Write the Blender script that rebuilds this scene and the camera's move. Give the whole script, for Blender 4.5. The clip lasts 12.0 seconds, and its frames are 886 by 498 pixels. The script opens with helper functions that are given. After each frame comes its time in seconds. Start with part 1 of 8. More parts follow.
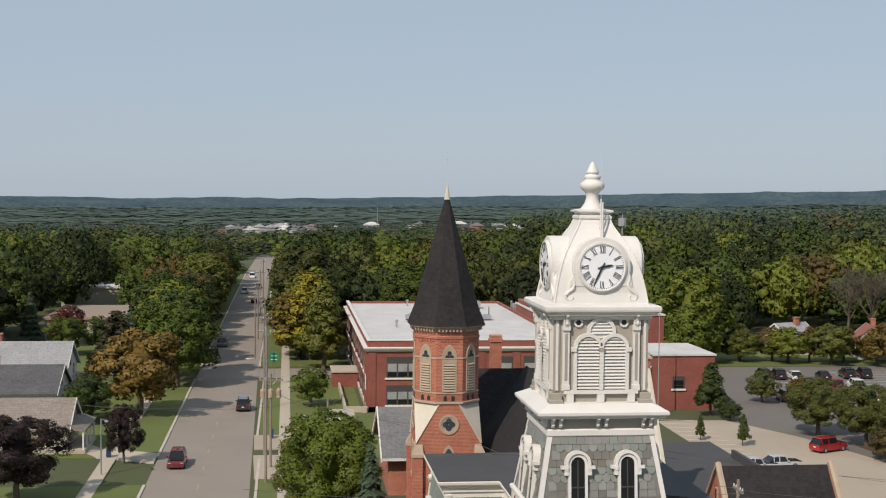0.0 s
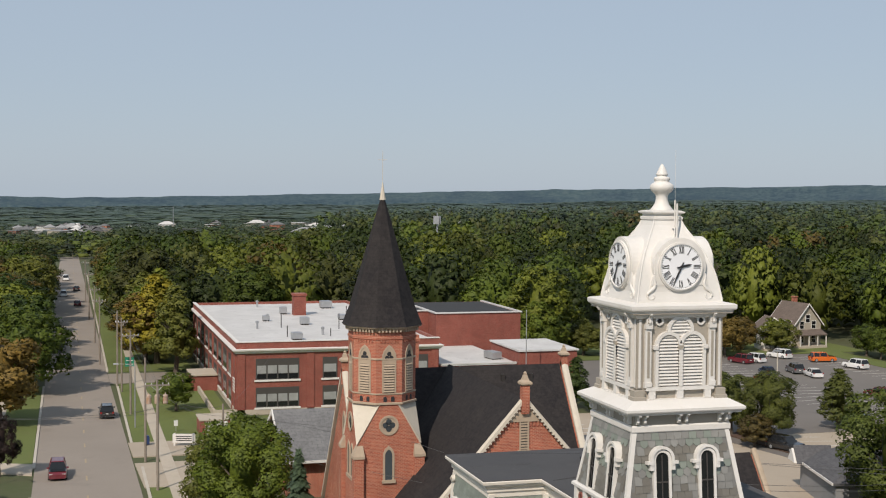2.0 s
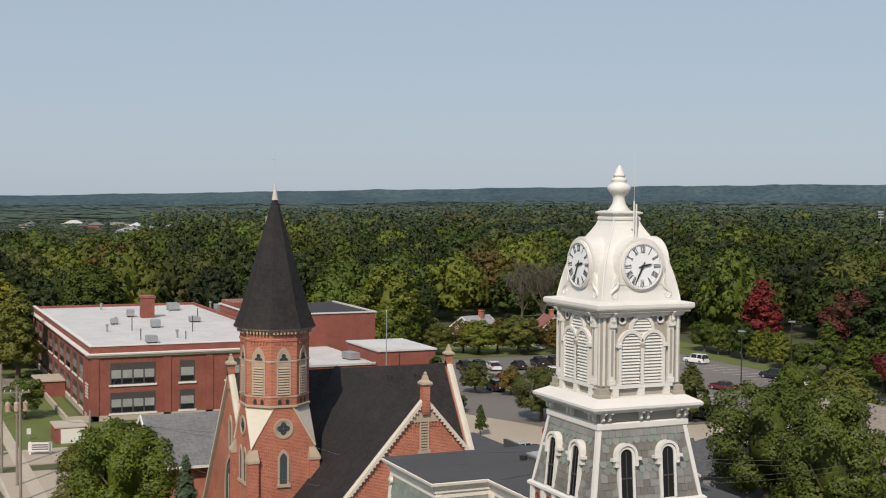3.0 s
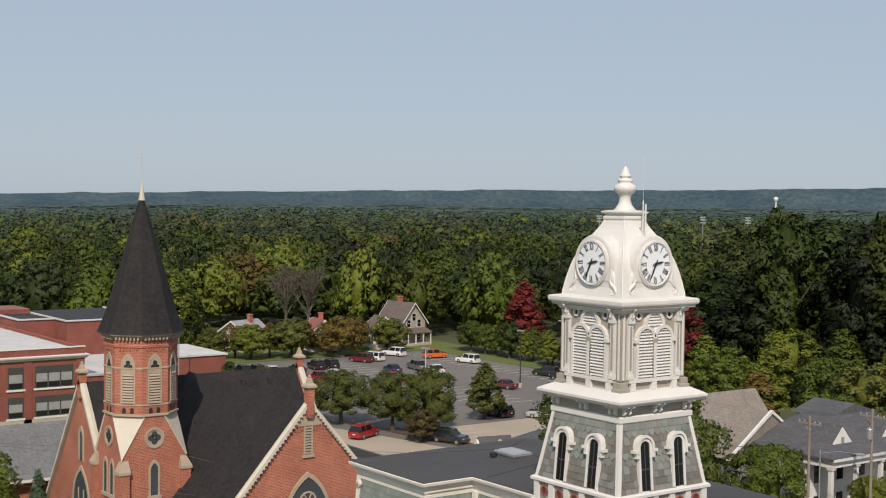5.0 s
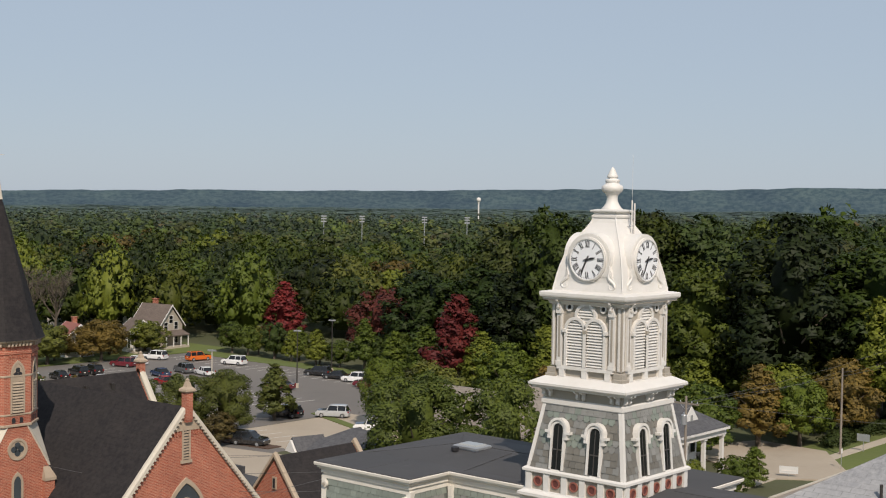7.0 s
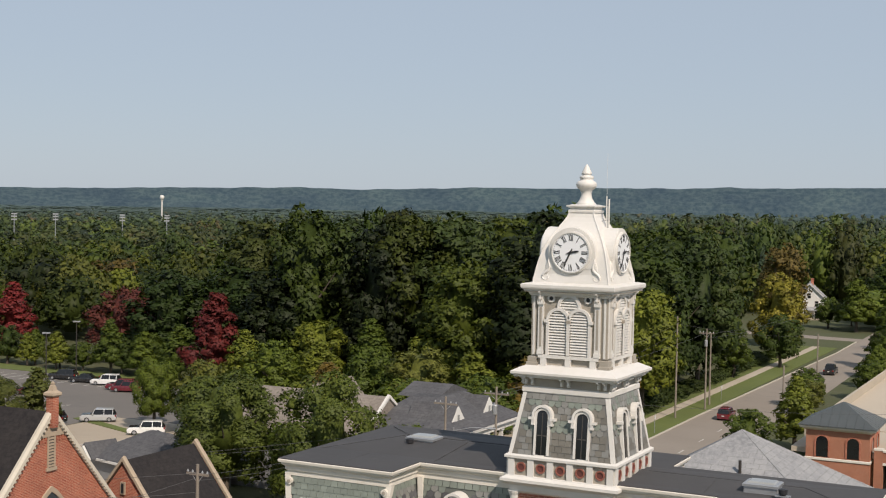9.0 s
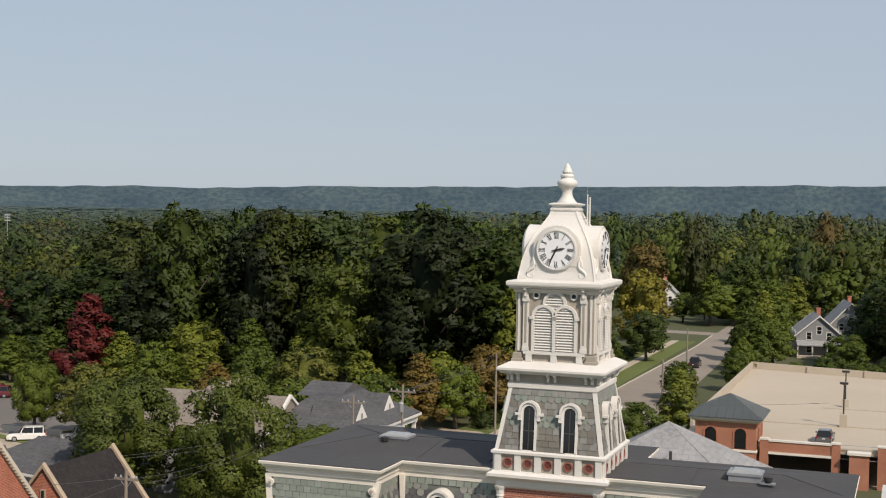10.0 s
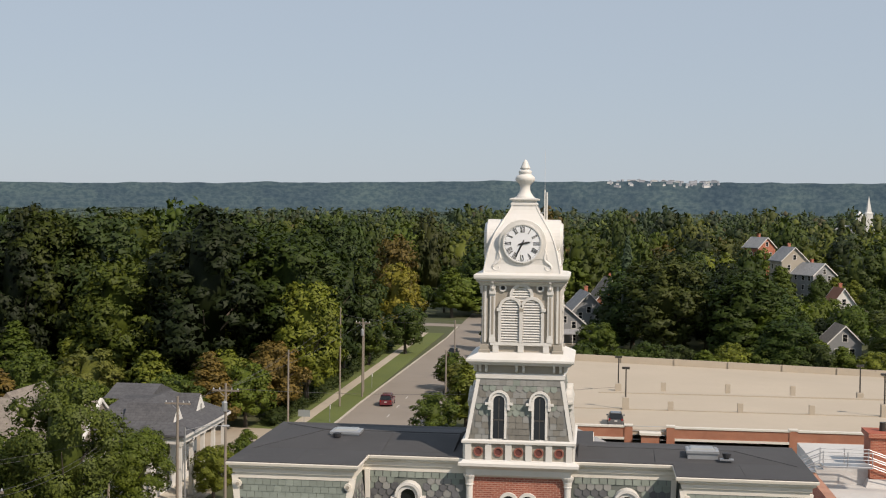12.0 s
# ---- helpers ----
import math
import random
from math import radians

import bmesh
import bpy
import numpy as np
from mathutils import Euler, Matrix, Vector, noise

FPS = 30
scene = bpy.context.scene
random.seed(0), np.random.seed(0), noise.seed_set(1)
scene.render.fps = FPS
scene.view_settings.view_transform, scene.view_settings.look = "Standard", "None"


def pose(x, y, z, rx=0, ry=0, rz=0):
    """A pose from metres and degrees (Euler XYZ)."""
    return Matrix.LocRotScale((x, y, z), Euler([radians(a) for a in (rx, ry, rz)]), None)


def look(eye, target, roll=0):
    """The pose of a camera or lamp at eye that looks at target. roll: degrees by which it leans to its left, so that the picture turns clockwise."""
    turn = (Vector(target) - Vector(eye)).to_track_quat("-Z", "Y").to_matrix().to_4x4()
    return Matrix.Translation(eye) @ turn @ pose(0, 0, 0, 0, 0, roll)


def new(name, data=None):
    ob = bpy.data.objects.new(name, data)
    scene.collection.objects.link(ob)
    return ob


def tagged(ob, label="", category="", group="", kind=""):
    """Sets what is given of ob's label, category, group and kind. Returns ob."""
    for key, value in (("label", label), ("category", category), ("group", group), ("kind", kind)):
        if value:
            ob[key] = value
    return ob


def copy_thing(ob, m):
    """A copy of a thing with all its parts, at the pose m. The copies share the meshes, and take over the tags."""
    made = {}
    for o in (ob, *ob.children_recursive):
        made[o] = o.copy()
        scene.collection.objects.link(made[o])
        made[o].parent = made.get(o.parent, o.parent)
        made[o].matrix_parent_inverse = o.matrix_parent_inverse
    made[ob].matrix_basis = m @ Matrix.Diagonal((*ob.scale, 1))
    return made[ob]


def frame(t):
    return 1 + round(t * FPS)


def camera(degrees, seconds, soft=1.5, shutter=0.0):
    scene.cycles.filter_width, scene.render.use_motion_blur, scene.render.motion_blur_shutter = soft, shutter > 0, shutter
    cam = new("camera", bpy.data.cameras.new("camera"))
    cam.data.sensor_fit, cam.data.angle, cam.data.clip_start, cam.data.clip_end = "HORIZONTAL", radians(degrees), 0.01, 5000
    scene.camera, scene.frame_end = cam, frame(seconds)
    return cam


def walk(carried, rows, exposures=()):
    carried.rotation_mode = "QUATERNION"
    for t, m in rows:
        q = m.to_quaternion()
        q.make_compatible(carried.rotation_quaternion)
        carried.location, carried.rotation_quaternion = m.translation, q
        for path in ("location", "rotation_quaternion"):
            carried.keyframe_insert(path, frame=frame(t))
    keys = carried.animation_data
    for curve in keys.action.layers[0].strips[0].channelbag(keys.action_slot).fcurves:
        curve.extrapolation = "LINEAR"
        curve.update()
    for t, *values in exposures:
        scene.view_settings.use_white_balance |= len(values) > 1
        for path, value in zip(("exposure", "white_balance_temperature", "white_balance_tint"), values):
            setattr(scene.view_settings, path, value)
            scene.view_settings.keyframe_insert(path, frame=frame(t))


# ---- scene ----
cam = camera(37.2, 12.0, 1.15)
PATH = [
    (0, (47.615, -11.186, 30.018), (45.631, -10.95, 29.928), 0.55),
    (0.5, (47.306, -13.637, 30.137), (45.33, -13.343, 30.045), 0.3),
    (1, (46.908, -16.327, 30.055), (44.946, -15.949, 29.965), 0.35),
    (1.5, (46.363, -18.989, 30.052), (44.419, -18.529, 29.962), 0.35),
    (2, (45.649, -21.582, 30.071), (43.728, -21.035, 29.981), 0.4),
    (2.5, (44.874, -24.192, 30.077), (42.993, -23.518, 29.987), 0.45),
    (3, (43.6, -26.504, 30.051), (41.771, -25.701, 29.963), 0.5),
    (5, (37.758, -36.704, 29.732), (36.148, -35.519, 29.655), 0.8),
    (5.5, (35.955, -39.07, 29.689), (34.414, -37.797, 29.614), 0.8),
    (6, (34.245, -41.604, 29.665), (32.777, -40.247, 29.59), 0.9),
    (6.5, (32.269, -43.786, 29.597), (30.881, -42.348, 29.525), 0.8),
    (7, (30.268, -45.985, 29.513), (28.966, -44.468, 29.443), 0.9),
    (9, (20.115, -53.898, 29.141), (19.219, -52.111, 29.077), 1.1),
    (9.5, (17.28, -55.442, 29.086), (16.494, -53.605, 29.024), 1.1),
    (10, (14.436, -56.643, 29.025), (13.764, -54.76, 28.963), 1.0),
    (10.5, (11.713, -57.793, 28.997), (11.153, -55.874, 28.935), 1.0),
    (11, (8.857, -58.721, 28.946), (8.414, -56.772, 28.884), 0.9),
    (11.5, (6.052, -59.494, 28.917), (5.709, -57.525, 28.855), 0.8),
    (12, (3.2, -60.101, 28.84), (2.971, -58.116, 28.778), 0.7),
]
walk(cam, [(t, look(eye, target, roll)) for t, eye, target, roll in PATH], [(0.0, -0.02, 6520, 12.5), (6.0, -0.02, 6550, 13), (9.0, 0.03, 6680, 13.5), (12.0, 0.06, 6800, 14)])

# ---- world, sun, exposure ----
SUN_DIR = Vector((0.74, -0.60, 0.88)).normalized()
world = bpy.data.worlds.new("sky")
scene.world = world
world.use_nodes = True
wn = world.node_tree
wn.nodes.clear()
w_out = wn.nodes.new("ShaderNodeOutputWorld")
w_bg = wn.nodes.new("ShaderNodeBackground")
w_sky = wn.nodes.new("ShaderNodeTexSky")
w_sky.sky_type = "NISHITA"
w_sky.sun_disc = False
w_sky.sun_elevation = math.asin(SUN_DIR.z)
w_sky.sun_rotation = math.atan2(SUN_DIR.x, SUN_DIR.y)
w_sky.altitude = 200
w_sky.air_density, w_sky.dust_density, w_sky.ozone_density = 1.0, 0.6, 2.0
w_bg.inputs["Strength"].default_value = 0.092
w_mix = wn.nodes.new("ShaderNodeMix")
w_mix.data_type = "RGBA"
w_mix.inputs[0].default_value = 0.82
w_mix.inputs[7].default_value = (4.57, 5.54, 6.58, 1)  # thin even haze over the whole sky
wn.links.new(w_sky.outputs[0], w_mix.inputs[6])
wn.links.new(w_mix.outputs[2], w_bg.inputs[0])
wn.links.new(w_bg.outputs[0], w_out.inputs[0])
sun = new("sun", bpy.data.lights.new("sun", "SUN"))
sun.data.energy, sun.data.angle, sun.data.color = 4.0, radians(0.6), (1.0, 0.90, 0.77)
sun.matrix_world = look(SUN_DIR * 100, (0, 0, 0))
scene.view_settings.exposure = 0.0


# ---- materials ----
def _nodes(name):
    m = bpy.data.materials.new(name)
    m.use_nodes = True
    nt = m.node_tree
    return m, nt, nt.nodes["Principled BSDF"]


def _mix(nt, fac, a, b, blend="MIX"):
    n = nt.nodes.new("ShaderNodeMix")
    n.data_type, n.blend_type = "RGBA", blend
    for s, v in ((n.inputs[0], fac), (n.inputs[6], a), (n.inputs[7], b)):
        if hasattr(v, "links"):
            nt.links.new(v, s)
        elif isinstance(v, (int, float)):
            s.default_value = v
        else:
            s.default_value = (*v[:3], 1)
    return n.outputs[2]


def _noise(nt, scale, detail=4.0, rough=0.6, vec=None):
    n = nt.nodes.new("ShaderNodeTexNoise")
    n.inputs["Scale"].default_value, n.inputs["Detail"].default_value, n.inputs["Roughness"].default_value = scale, detail, rough
    if vec is None:
        g = nt.nodes.new("ShaderNodeNewGeometry")
        vec = g.outputs["Position"]
    nt.links.new(vec, n.inputs["Vector"])
    return n.outputs["Fac"]


def _ramp(nt, fac, lo, hi):
    n = nt.nodes.new("ShaderNodeMapRange")
    n.inputs["From Min"].default_value, n.inputs["From Max"].default_value = lo, hi
    nt.links.new(fac, n.inputs["Value"])
    return n.outputs["Result"]


def _bump(nt, bsdf, height, strength=0.3, dist=0.02):
    b = nt.nodes.new("ShaderNodeBump")
    b.inputs["Strength"].default_value, b.inputs["Distance"].default_value = strength, dist
    nt.links.new(height, b.inputs["Height"])
    nt.links.new(b.outputs["Normal"], bsdf.inputs["Normal"])


def surface(name, a, b=None, rough=0.7, metal=0.0, big=0.35, fine=6.0, bump=0.15, dist=0.02, dirt=None, dirt_amount=0.5, vary=0.0):
    """Plain surface: two tones mixed by large stains and fine grain, with dirt patches and a little relief."""
    m, nt, s = _nodes(name)
    b = b or tuple(c * 0.82 for c in a)
    large, grain = _noise(nt, big, 5), _noise(nt, fine, 4)
    col = _mix(nt, _ramp(nt, large, 0.32, 0.68), a, b)
    col = _mix(nt, _ramp(nt, grain, 0.3, 0.75), col, _mix(nt, 0.6, col, b))
    if dirt:
        d = _ramp(nt, _noise(nt, big * 2.7, 7, 0.7), 0.56, 0.78)
        mul = nt.nodes.new("ShaderNodeMath")
        mul.operation = "MULTIPLY"
        mul.inputs[1].default_value = dirt_amount
        nt.links.new(d, mul.inputs[0])
        col = _mix(nt, mul.outputs[0], col, dirt)
    if vary:
        oi = nt.nodes.new("ShaderNodeObjectInfo")
        r = _ramp(nt, oi.outputs["Random"], 0, 1)
        v = nt.nodes.new("ShaderNodeMapRange")
        v.inputs["To Min"].default_value, v.inputs["To Max"].default_value = 1 - vary, 1 + vary
        nt.links.new(r, v.inputs["Value"])
        comb = nt.nodes.new("ShaderNodeCombineColor")
        for i in range(3):
            nt.links.new(v.outputs["Result"], comb.inputs[i])
        col = _mix(nt, 1.0, col, comb.outputs[0], "MULTIPLY")
    nt.links.new(col, s.inputs["Base Color"])
    s.inputs["Roughness"].default_value, s.inputs["Metallic"].default_value = rough, metal
    if bump:
        _bump(nt, s, grain, bump, dist)
    return m


def wall_coords(nt):
    """(along the wall, height, 0) for a wall that faces any way."""
    g = nt.nodes.new("ShaderNodeNewGeometry")
    sp, sn = nt.nodes.new("ShaderNodeSeparateXYZ"), nt.nodes.new("ShaderNodeSeparateXYZ")
    nt.links.new(g.outputs["Position"], sp.inputs[0])
    nt.links.new(g.outputs["True Normal"], sn.inputs[0])
    a, b, c = (nt.nodes.new("ShaderNodeMath") for _ in range(3))
    a.operation, b.operation, c.operation = "MULTIPLY", "MULTIPLY", "SUBTRACT"
    nt.links.new(sp.outputs[1], a.inputs[0])
    nt.links.new(sn.outputs[0], a.inputs[1])
    nt.links.new(sp.outputs[0], b.inputs[0])
    nt.links.new(sn.outputs[1], b.inputs[1])
    nt.links.new(a.outputs[0], c.inputs[0])
    nt.links.new(b.outputs[0], c.inputs[1])
    o = nt.nodes.new("ShaderNodeCombineXYZ")
    nt.links.new(c.outputs[0], o.inputs[0])
    nt.links.new(sp.outputs[2], o.inputs[1])
    return o.outputs[0]


def brickwork(name, a, b, mortar, w=0.21, h=0.072, joint=0.011, mix_big=0.5, rough=0.85):
    m, nt, s = _nodes(name)
    vec = wall_coords(nt)
    t = nt.nodes.new("ShaderNodeTexBrick")
    t.inputs["Color1"].default_value, t.inputs["Color2"].default_value = (*a, 1), (*b, 1)
    t.inputs["Mortar"].default_value = (*mortar, 1)
    t.inputs["Scale"].default_value, t.inputs["Mortar Size"].default_value = 1.0, joint
    t.inputs["Brick Width"].default_value, t.inputs["Row Height"].default_value = w, h
    t.inputs["Bias"].default_value = -0.1
    nt.links.new(vec, t.inputs["Vector"])
    stain = _ramp(nt, _noise(nt, 0.45, 6, 0.65), 0.35, 0.7)
    col = _mix(nt, stain, t.outputs["Color"], _mix(nt, mix_big, t.outputs["Color"], tuple(c * 0.6 for c in b)))
    fine = _noise(nt, 9.0, 3)
    col = _mix(nt, _ramp(nt, fine, 0.45, 0.8), col, _mix(nt, 0.35, col, mortar))
    nt.links.new(col, s.inputs["Base Color"])
    s.inputs["Roughness"].default_value = rough
    _bump(nt, s, t.outputs["Fac"], -0.4, 0.012)
    return m


def courses(name, a, b, w, h, joint=0.012, rough=0.9, gap=None, stain=None):
    """Shingles and slates seen from far off: staggered courses laid along the slope."""
    m, nt, s = _nodes(name)
    vec = wall_coords(nt)
    t = nt.nodes.new("ShaderNodeTexBrick")
    t.inputs["Color1"].default_value, t.inputs["Color2"].default_value = (*a, 1), (*b, 1)
    t.inputs["Mortar"].default_value = (*(gap or tuple(c * 0.55 for c in b)), 1)
    t.inputs["Scale"].default_value, t.inputs["Mortar Size"].default_value = 1.0, joint
    t.inputs["Brick Width"].default_value, t.inputs["Row Height"].default_value = w, h
    nt.links.new(vec, t.inputs["Vector"])
    col = _mix(nt, _ramp(nt, _noise(nt, 0.4, 6, 0.7), 0.35, 0.7), t.outputs["Color"], stain or tuple(c * 0.75 for c in a))
    col = _mix(nt, _ramp(nt, _noise(nt, 3.0, 5, 0.7), 0.4, 0.75), col, b)
    nt.links.new(col, s.inputs["Base Color"])
    s.inputs["Roughness"].default_value = rough
    s.inputs["Specular IOR Level"].default_value = 0.15
    _bump(nt, s, t.outputs["Fac"], -0.35, 0.02)
    return m


def leafage(name, joined=False):
    """Leaves: the tree's own colour (far joined woods carry haze in it), varied spray by spray and over the crown,
    slightly see-through.
    """
    m, nt, s = _nodes(name)
    if joined:
        at = nt.nodes.new("ShaderNodeAttribute")
        at.attribute_name = "tone"
        base = at.outputs["Color"]
    else:
        oi = nt.nodes.new("ShaderNodeObjectInfo")
        base = oi.outputs["Color"]
    g = nt.nodes.new("ShaderNodeNewGeometry")
    col = _mix(nt, g.outputs["Random Per Island"], _mix(nt, 1.0, base, (0.88, 0.90, 0.90) if joined else (0.76, 0.78, 0.78), "MULTIPLY"), _mix(nt, 1.0, base, (1.13, 1.11, 1.08) if joined else (1.24, 1.2, 1.14), "MULTIPLY"))
    blotch = _ramp(nt, _noise(nt, 0.28, 4, 0.6), 0.36, 0.66)
    col = _mix(nt, blotch, _mix(nt, 1.0, col, (0.92, 0.94, 0.94), "MULTIPLY"), _mix(nt, 1.0, col, (1.13, 1.10, 0.88), "MULTIPLY"))
    tuft = _ramp(nt, _noise(nt, 0.9 if joined else 2.6, 5, 0.8), 0.36, 0.64)
    col = _mix(nt, tuft, _mix(nt, 1.0, col, (0.80, 0.83, 0.84) if joined else (0.64, 0.67, 0.69), "MULTIPLY"), _mix(nt, 1.0, col, (1.20, 1.19, 1.08) if joined else (1.28, 1.26, 1.10), "MULTIPLY"))
    nt.links.new(col, s.inputs["Base Color"])
    s.inputs["Roughness"].default_value = 0.62
    s.inputs["Specular IOR Level"].default_value = 0.25
    tr = nt.nodes.new("ShaderNodeBsdfTranslucent")
    nt.links.new(_mix(nt, 1.0, col, (1.1, 1.2, 0.5), "MULTIPLY"), tr.inputs["Color"])
    mx = nt.nodes.new("ShaderNodeMixShader")
    mx.inputs[0].default_value = 0.18
    out = nt.nodes["Material Output"]
    nt.links.new(s.outputs[0], mx.inputs[1])
    nt.links.new(tr.outputs[0], mx.inputs[2])
    nt.links.new(mx.outputs[0], out.inputs[0])
    return m


def distance(name, dark, light, deep, far):
    """Woods kilometres off, in haze-tinted colours: mottled in patches that run across the slope, with light fields and
    dark stands.
    """
    m, nt, s = _nodes(name)
    g = nt.nodes.new("ShaderNodeNewGeometry")
    sp = nt.nodes.new("ShaderNodeSeparateXYZ")
    nt.links.new(g.outputs["Position"], sp.inputs[0])
    ang, ln, co = nt.nodes.new("ShaderNodeMath"), nt.nodes.new("ShaderNodeVectorMath"), nt.nodes.new("ShaderNodeCombineXYZ")
    ang.operation, ln.operation = "ARCTAN2", "LENGTH"
    nt.links.new(sp.outputs[0], ang.inputs[0])
    nt.links.new(sp.outputs[1], ang.inputs[1])
    nt.links.new(g.outputs["Position"], ln.inputs[0])
    for src, k, i in ((ang.outputs[0], far / 16.0, 0), (ln.outputs["Value"], 1 / deep, 1)):
        mu = nt.nodes.new("ShaderNodeMath")
        mu.operation = "MULTIPLY"
        mu.inputs[1].default_value = k
        nt.links.new(src, mu.inputs[0])
        nt.links.new(mu.outputs[0], co.inputs[i])
    fine, broad = _noise(nt, 1.0, 4, 0.7, co.outputs[0]), _noise(nt, 0.11, 4, 0.6, co.outputs[0])
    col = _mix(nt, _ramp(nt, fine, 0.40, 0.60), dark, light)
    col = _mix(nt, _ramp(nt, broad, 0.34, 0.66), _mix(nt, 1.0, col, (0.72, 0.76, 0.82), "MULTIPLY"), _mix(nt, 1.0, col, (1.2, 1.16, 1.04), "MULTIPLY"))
    nt.links.new(col, s.inputs["Base Color"])
    s.inputs["Roughness"].default_value = 0.95
    s.inputs["Specular IOR Level"].default_value = 0.1
    return m


def glassy(name, col, rough=0.08, metal=0.0):
    m, nt, s = _nodes(name)
    n = _noise(nt, 0.8, 2)
    nt.links.new(_mix(nt, n, col, tuple(c * 0.6 for c in col)), s.inputs["Base Color"])
    s.inputs["Roughness"].default_value, s.inputs["Metallic"].default_value = rough, metal
    return m


def painted_by_object(name, rough=0.25, coat=0.6):
    m, nt, s = _nodes(name)
    oi = nt.nodes.new("ShaderNodeObjectInfo")
    n = _noise(nt, 3.0, 4)
    nt.links.new(_mix(nt, _ramp(nt, n, 0.4, 0.8), oi.outputs["Color"], _mix(nt, 0.15, oi.outputs["Color"], (0.2, 0.18, 0.15))), s.inputs["Base Color"])
    s.inputs["Roughness"].default_value = rough
    s.inputs["Coat Weight"].default_value = coat
    return m


WHITE = surface("white_paint", (0.70, 0.68, 0.65), (0.63, 0.61, 0.57), 0.55, big=0.8, fine=5, bump=0.08, dirt=(0.50, 0.45, 0.37), dirt_amount=0.3)
CREAM = surface("cream_paint", (0.72, 0.685, 0.62), (0.65, 0.61, 0.54), 0.6, big=0.7, fine=6, bump=0.08, dirt=(0.40, 0.35, 0.28), dirt_amount=0.35)
TAUPE = surface("taupe_paint", (0.37, 0.335, 0.28), (0.31, 0.28, 0.235), 0.65, big=0.9, bump=0.08)
DIAL = surface("dial_enamel", (0.86, 0.87, 0.88), (0.80, 0.81, 0.83), 0.35, big=1.5, bump=0.0)
BLACK = surface("black_paint", (0.02, 0.02, 0.022), (0.03, 0.03, 0.033), 0.5, bump=0.05)
BRICK_CH = brickwork("church_brick", (0.42, 0.100, 0.052), (0.25, 0.056, 0.034), (0.50, 0.27, 0.18), w=0.28, h=0.10, joint=0.016)
BRICK_SCH = brickwork("school_brick", (0.27, 0.062, 0.042), (0.18, 0.042, 0.030), (0.28, 0.13, 0.095), w=0.26, h=0.095)
BRICK_CT = brickwork("courthouse_brick", (0.37, 0.10, 0.06), (0.22, 0.055, 0.038), (0.48, 0.28, 0.21), w=0.26, h=0.092, joint=0.017)
BRICK_OR = brickwork("orange_brick", (0.42, 0.155, 0.085), (0.35, 0.125, 0.07), (0.40, 0.22, 0.15))
STONE = surface("sandstone", (0.43, 0.34, 0.25), (0.35, 0.28, 0.205), 0.85, big=1.2, fine=8, bump=0.25, dirt=(0.25, 0.20, 0.15))
BUFF = surface("buff_stone_slope", (0.60, 0.55, 0.46), (0.52, 0.47, 0.385), 0.8, big=0.8, fine=6, bump=0.15, dirt=(0.38, 0.32, 0.24), dirt_amount=0.4)
SLATE_DK = courses("spire_shingle", (0.027, 0.024, 0.024), (0.039, 0.035, 0.034), 0.3, 0.2, 0.01, 0.85, stain=(0.017, 0.016, 0.018))
SHINGLE_GREY = courses("grey_shingle", (0.27, 0.275, 0.285), (0.34, 0.34, 0.34), 0.45, 0.25, 0.014, 0.9)
SHINGLE_MID = courses("mid_grey_shingle", (0.150, 0.150, 0.152), (0.195, 0.195, 0.195), 0.45, 0.25, 0.014, 0.9)
SHINGLE_TAN = courses("tan_shingle", (0.22, 0.19, 0.165), (0.28, 0.245, 0.21), 0.4, 0.22, 0.014, 0.9)
SHINGLE_DG = courses("dark_grey_shingle", (0.085, 0.085, 0.092), (0.12, 0.12, 0.125), 0.4, 0.22, 0.014, 0.9)
RUBBER = surface("black_rubber_roofing", (0.046, 0.045, 0.047), (0.060, 0.059, 0.061), 0.85, big=0.3, fine=3, bump=0.06, dirt=(0.095, 0.092, 0.092), dirt_amount=0.5)
MEMBRANE = surface("white_membrane_roofing", (0.60, 0.59, 0.57), (0.48, 0.47, 0.455), 0.7, big=0.22, fine=2, bump=0.05, dirt=(0.30, 0.29, 0.275), dirt_amount=0.85)
CONCRETE = surface("concrete", (0.46, 0.40, 0.32), (0.39, 0.34, 0.27), 0.9, big=0.12, fine=3, bump=0.12, dirt=(0.28, 0.245, 0.20), dirt_amount=0.5)
DECK = surface("parking_deck_concrete", (0.475, 0.408, 0.322), (0.42, 0.36, 0.283), 0.9, big=0.06, fine=2.5, bump=0.08, dirt=(0.40, 0.34, 0.26), dirt_amount=0.4)
APRON = surface("worn_apron_concrete", (0.40, 0.34, 0.265), (0.34, 0.285, 0.22), 0.9, big=0.08, fine=2.5, bump=0.08, dirt=(0.27, 0.225, 0.17), dirt_amount=0.5)
TAN_ROOF = surface("tan_gravel_roof", (0.30, 0.235, 0.185), (0.25, 0.195, 0.155), 0.95, big=0.2, fine=4.0)
KERB = surface("kerb_concrete", (0.50, 0.46, 0.39), (0.42, 0.38, 0.32), 0.9, big=0.3, bump=0.12)
ASPHALT = surface("worn_asphalt", (0.275, 0.238, 0.200), (0.232, 0.200, 0.168), 0.9, big=0.08, fine=4, bump=0.12, dirt=(0.17, 0.152, 0.132), dirt_amount=0.6)
ASPHALT_LOT = surface("parking_lot_asphalt", (0.125, 0.115, 0.105), (0.16, 0.145, 0.13), 0.9, big=0.06, fine=4, bump=0.12, dirt=(0.085, 0.082, 0.08), dirt_amount=0.6)
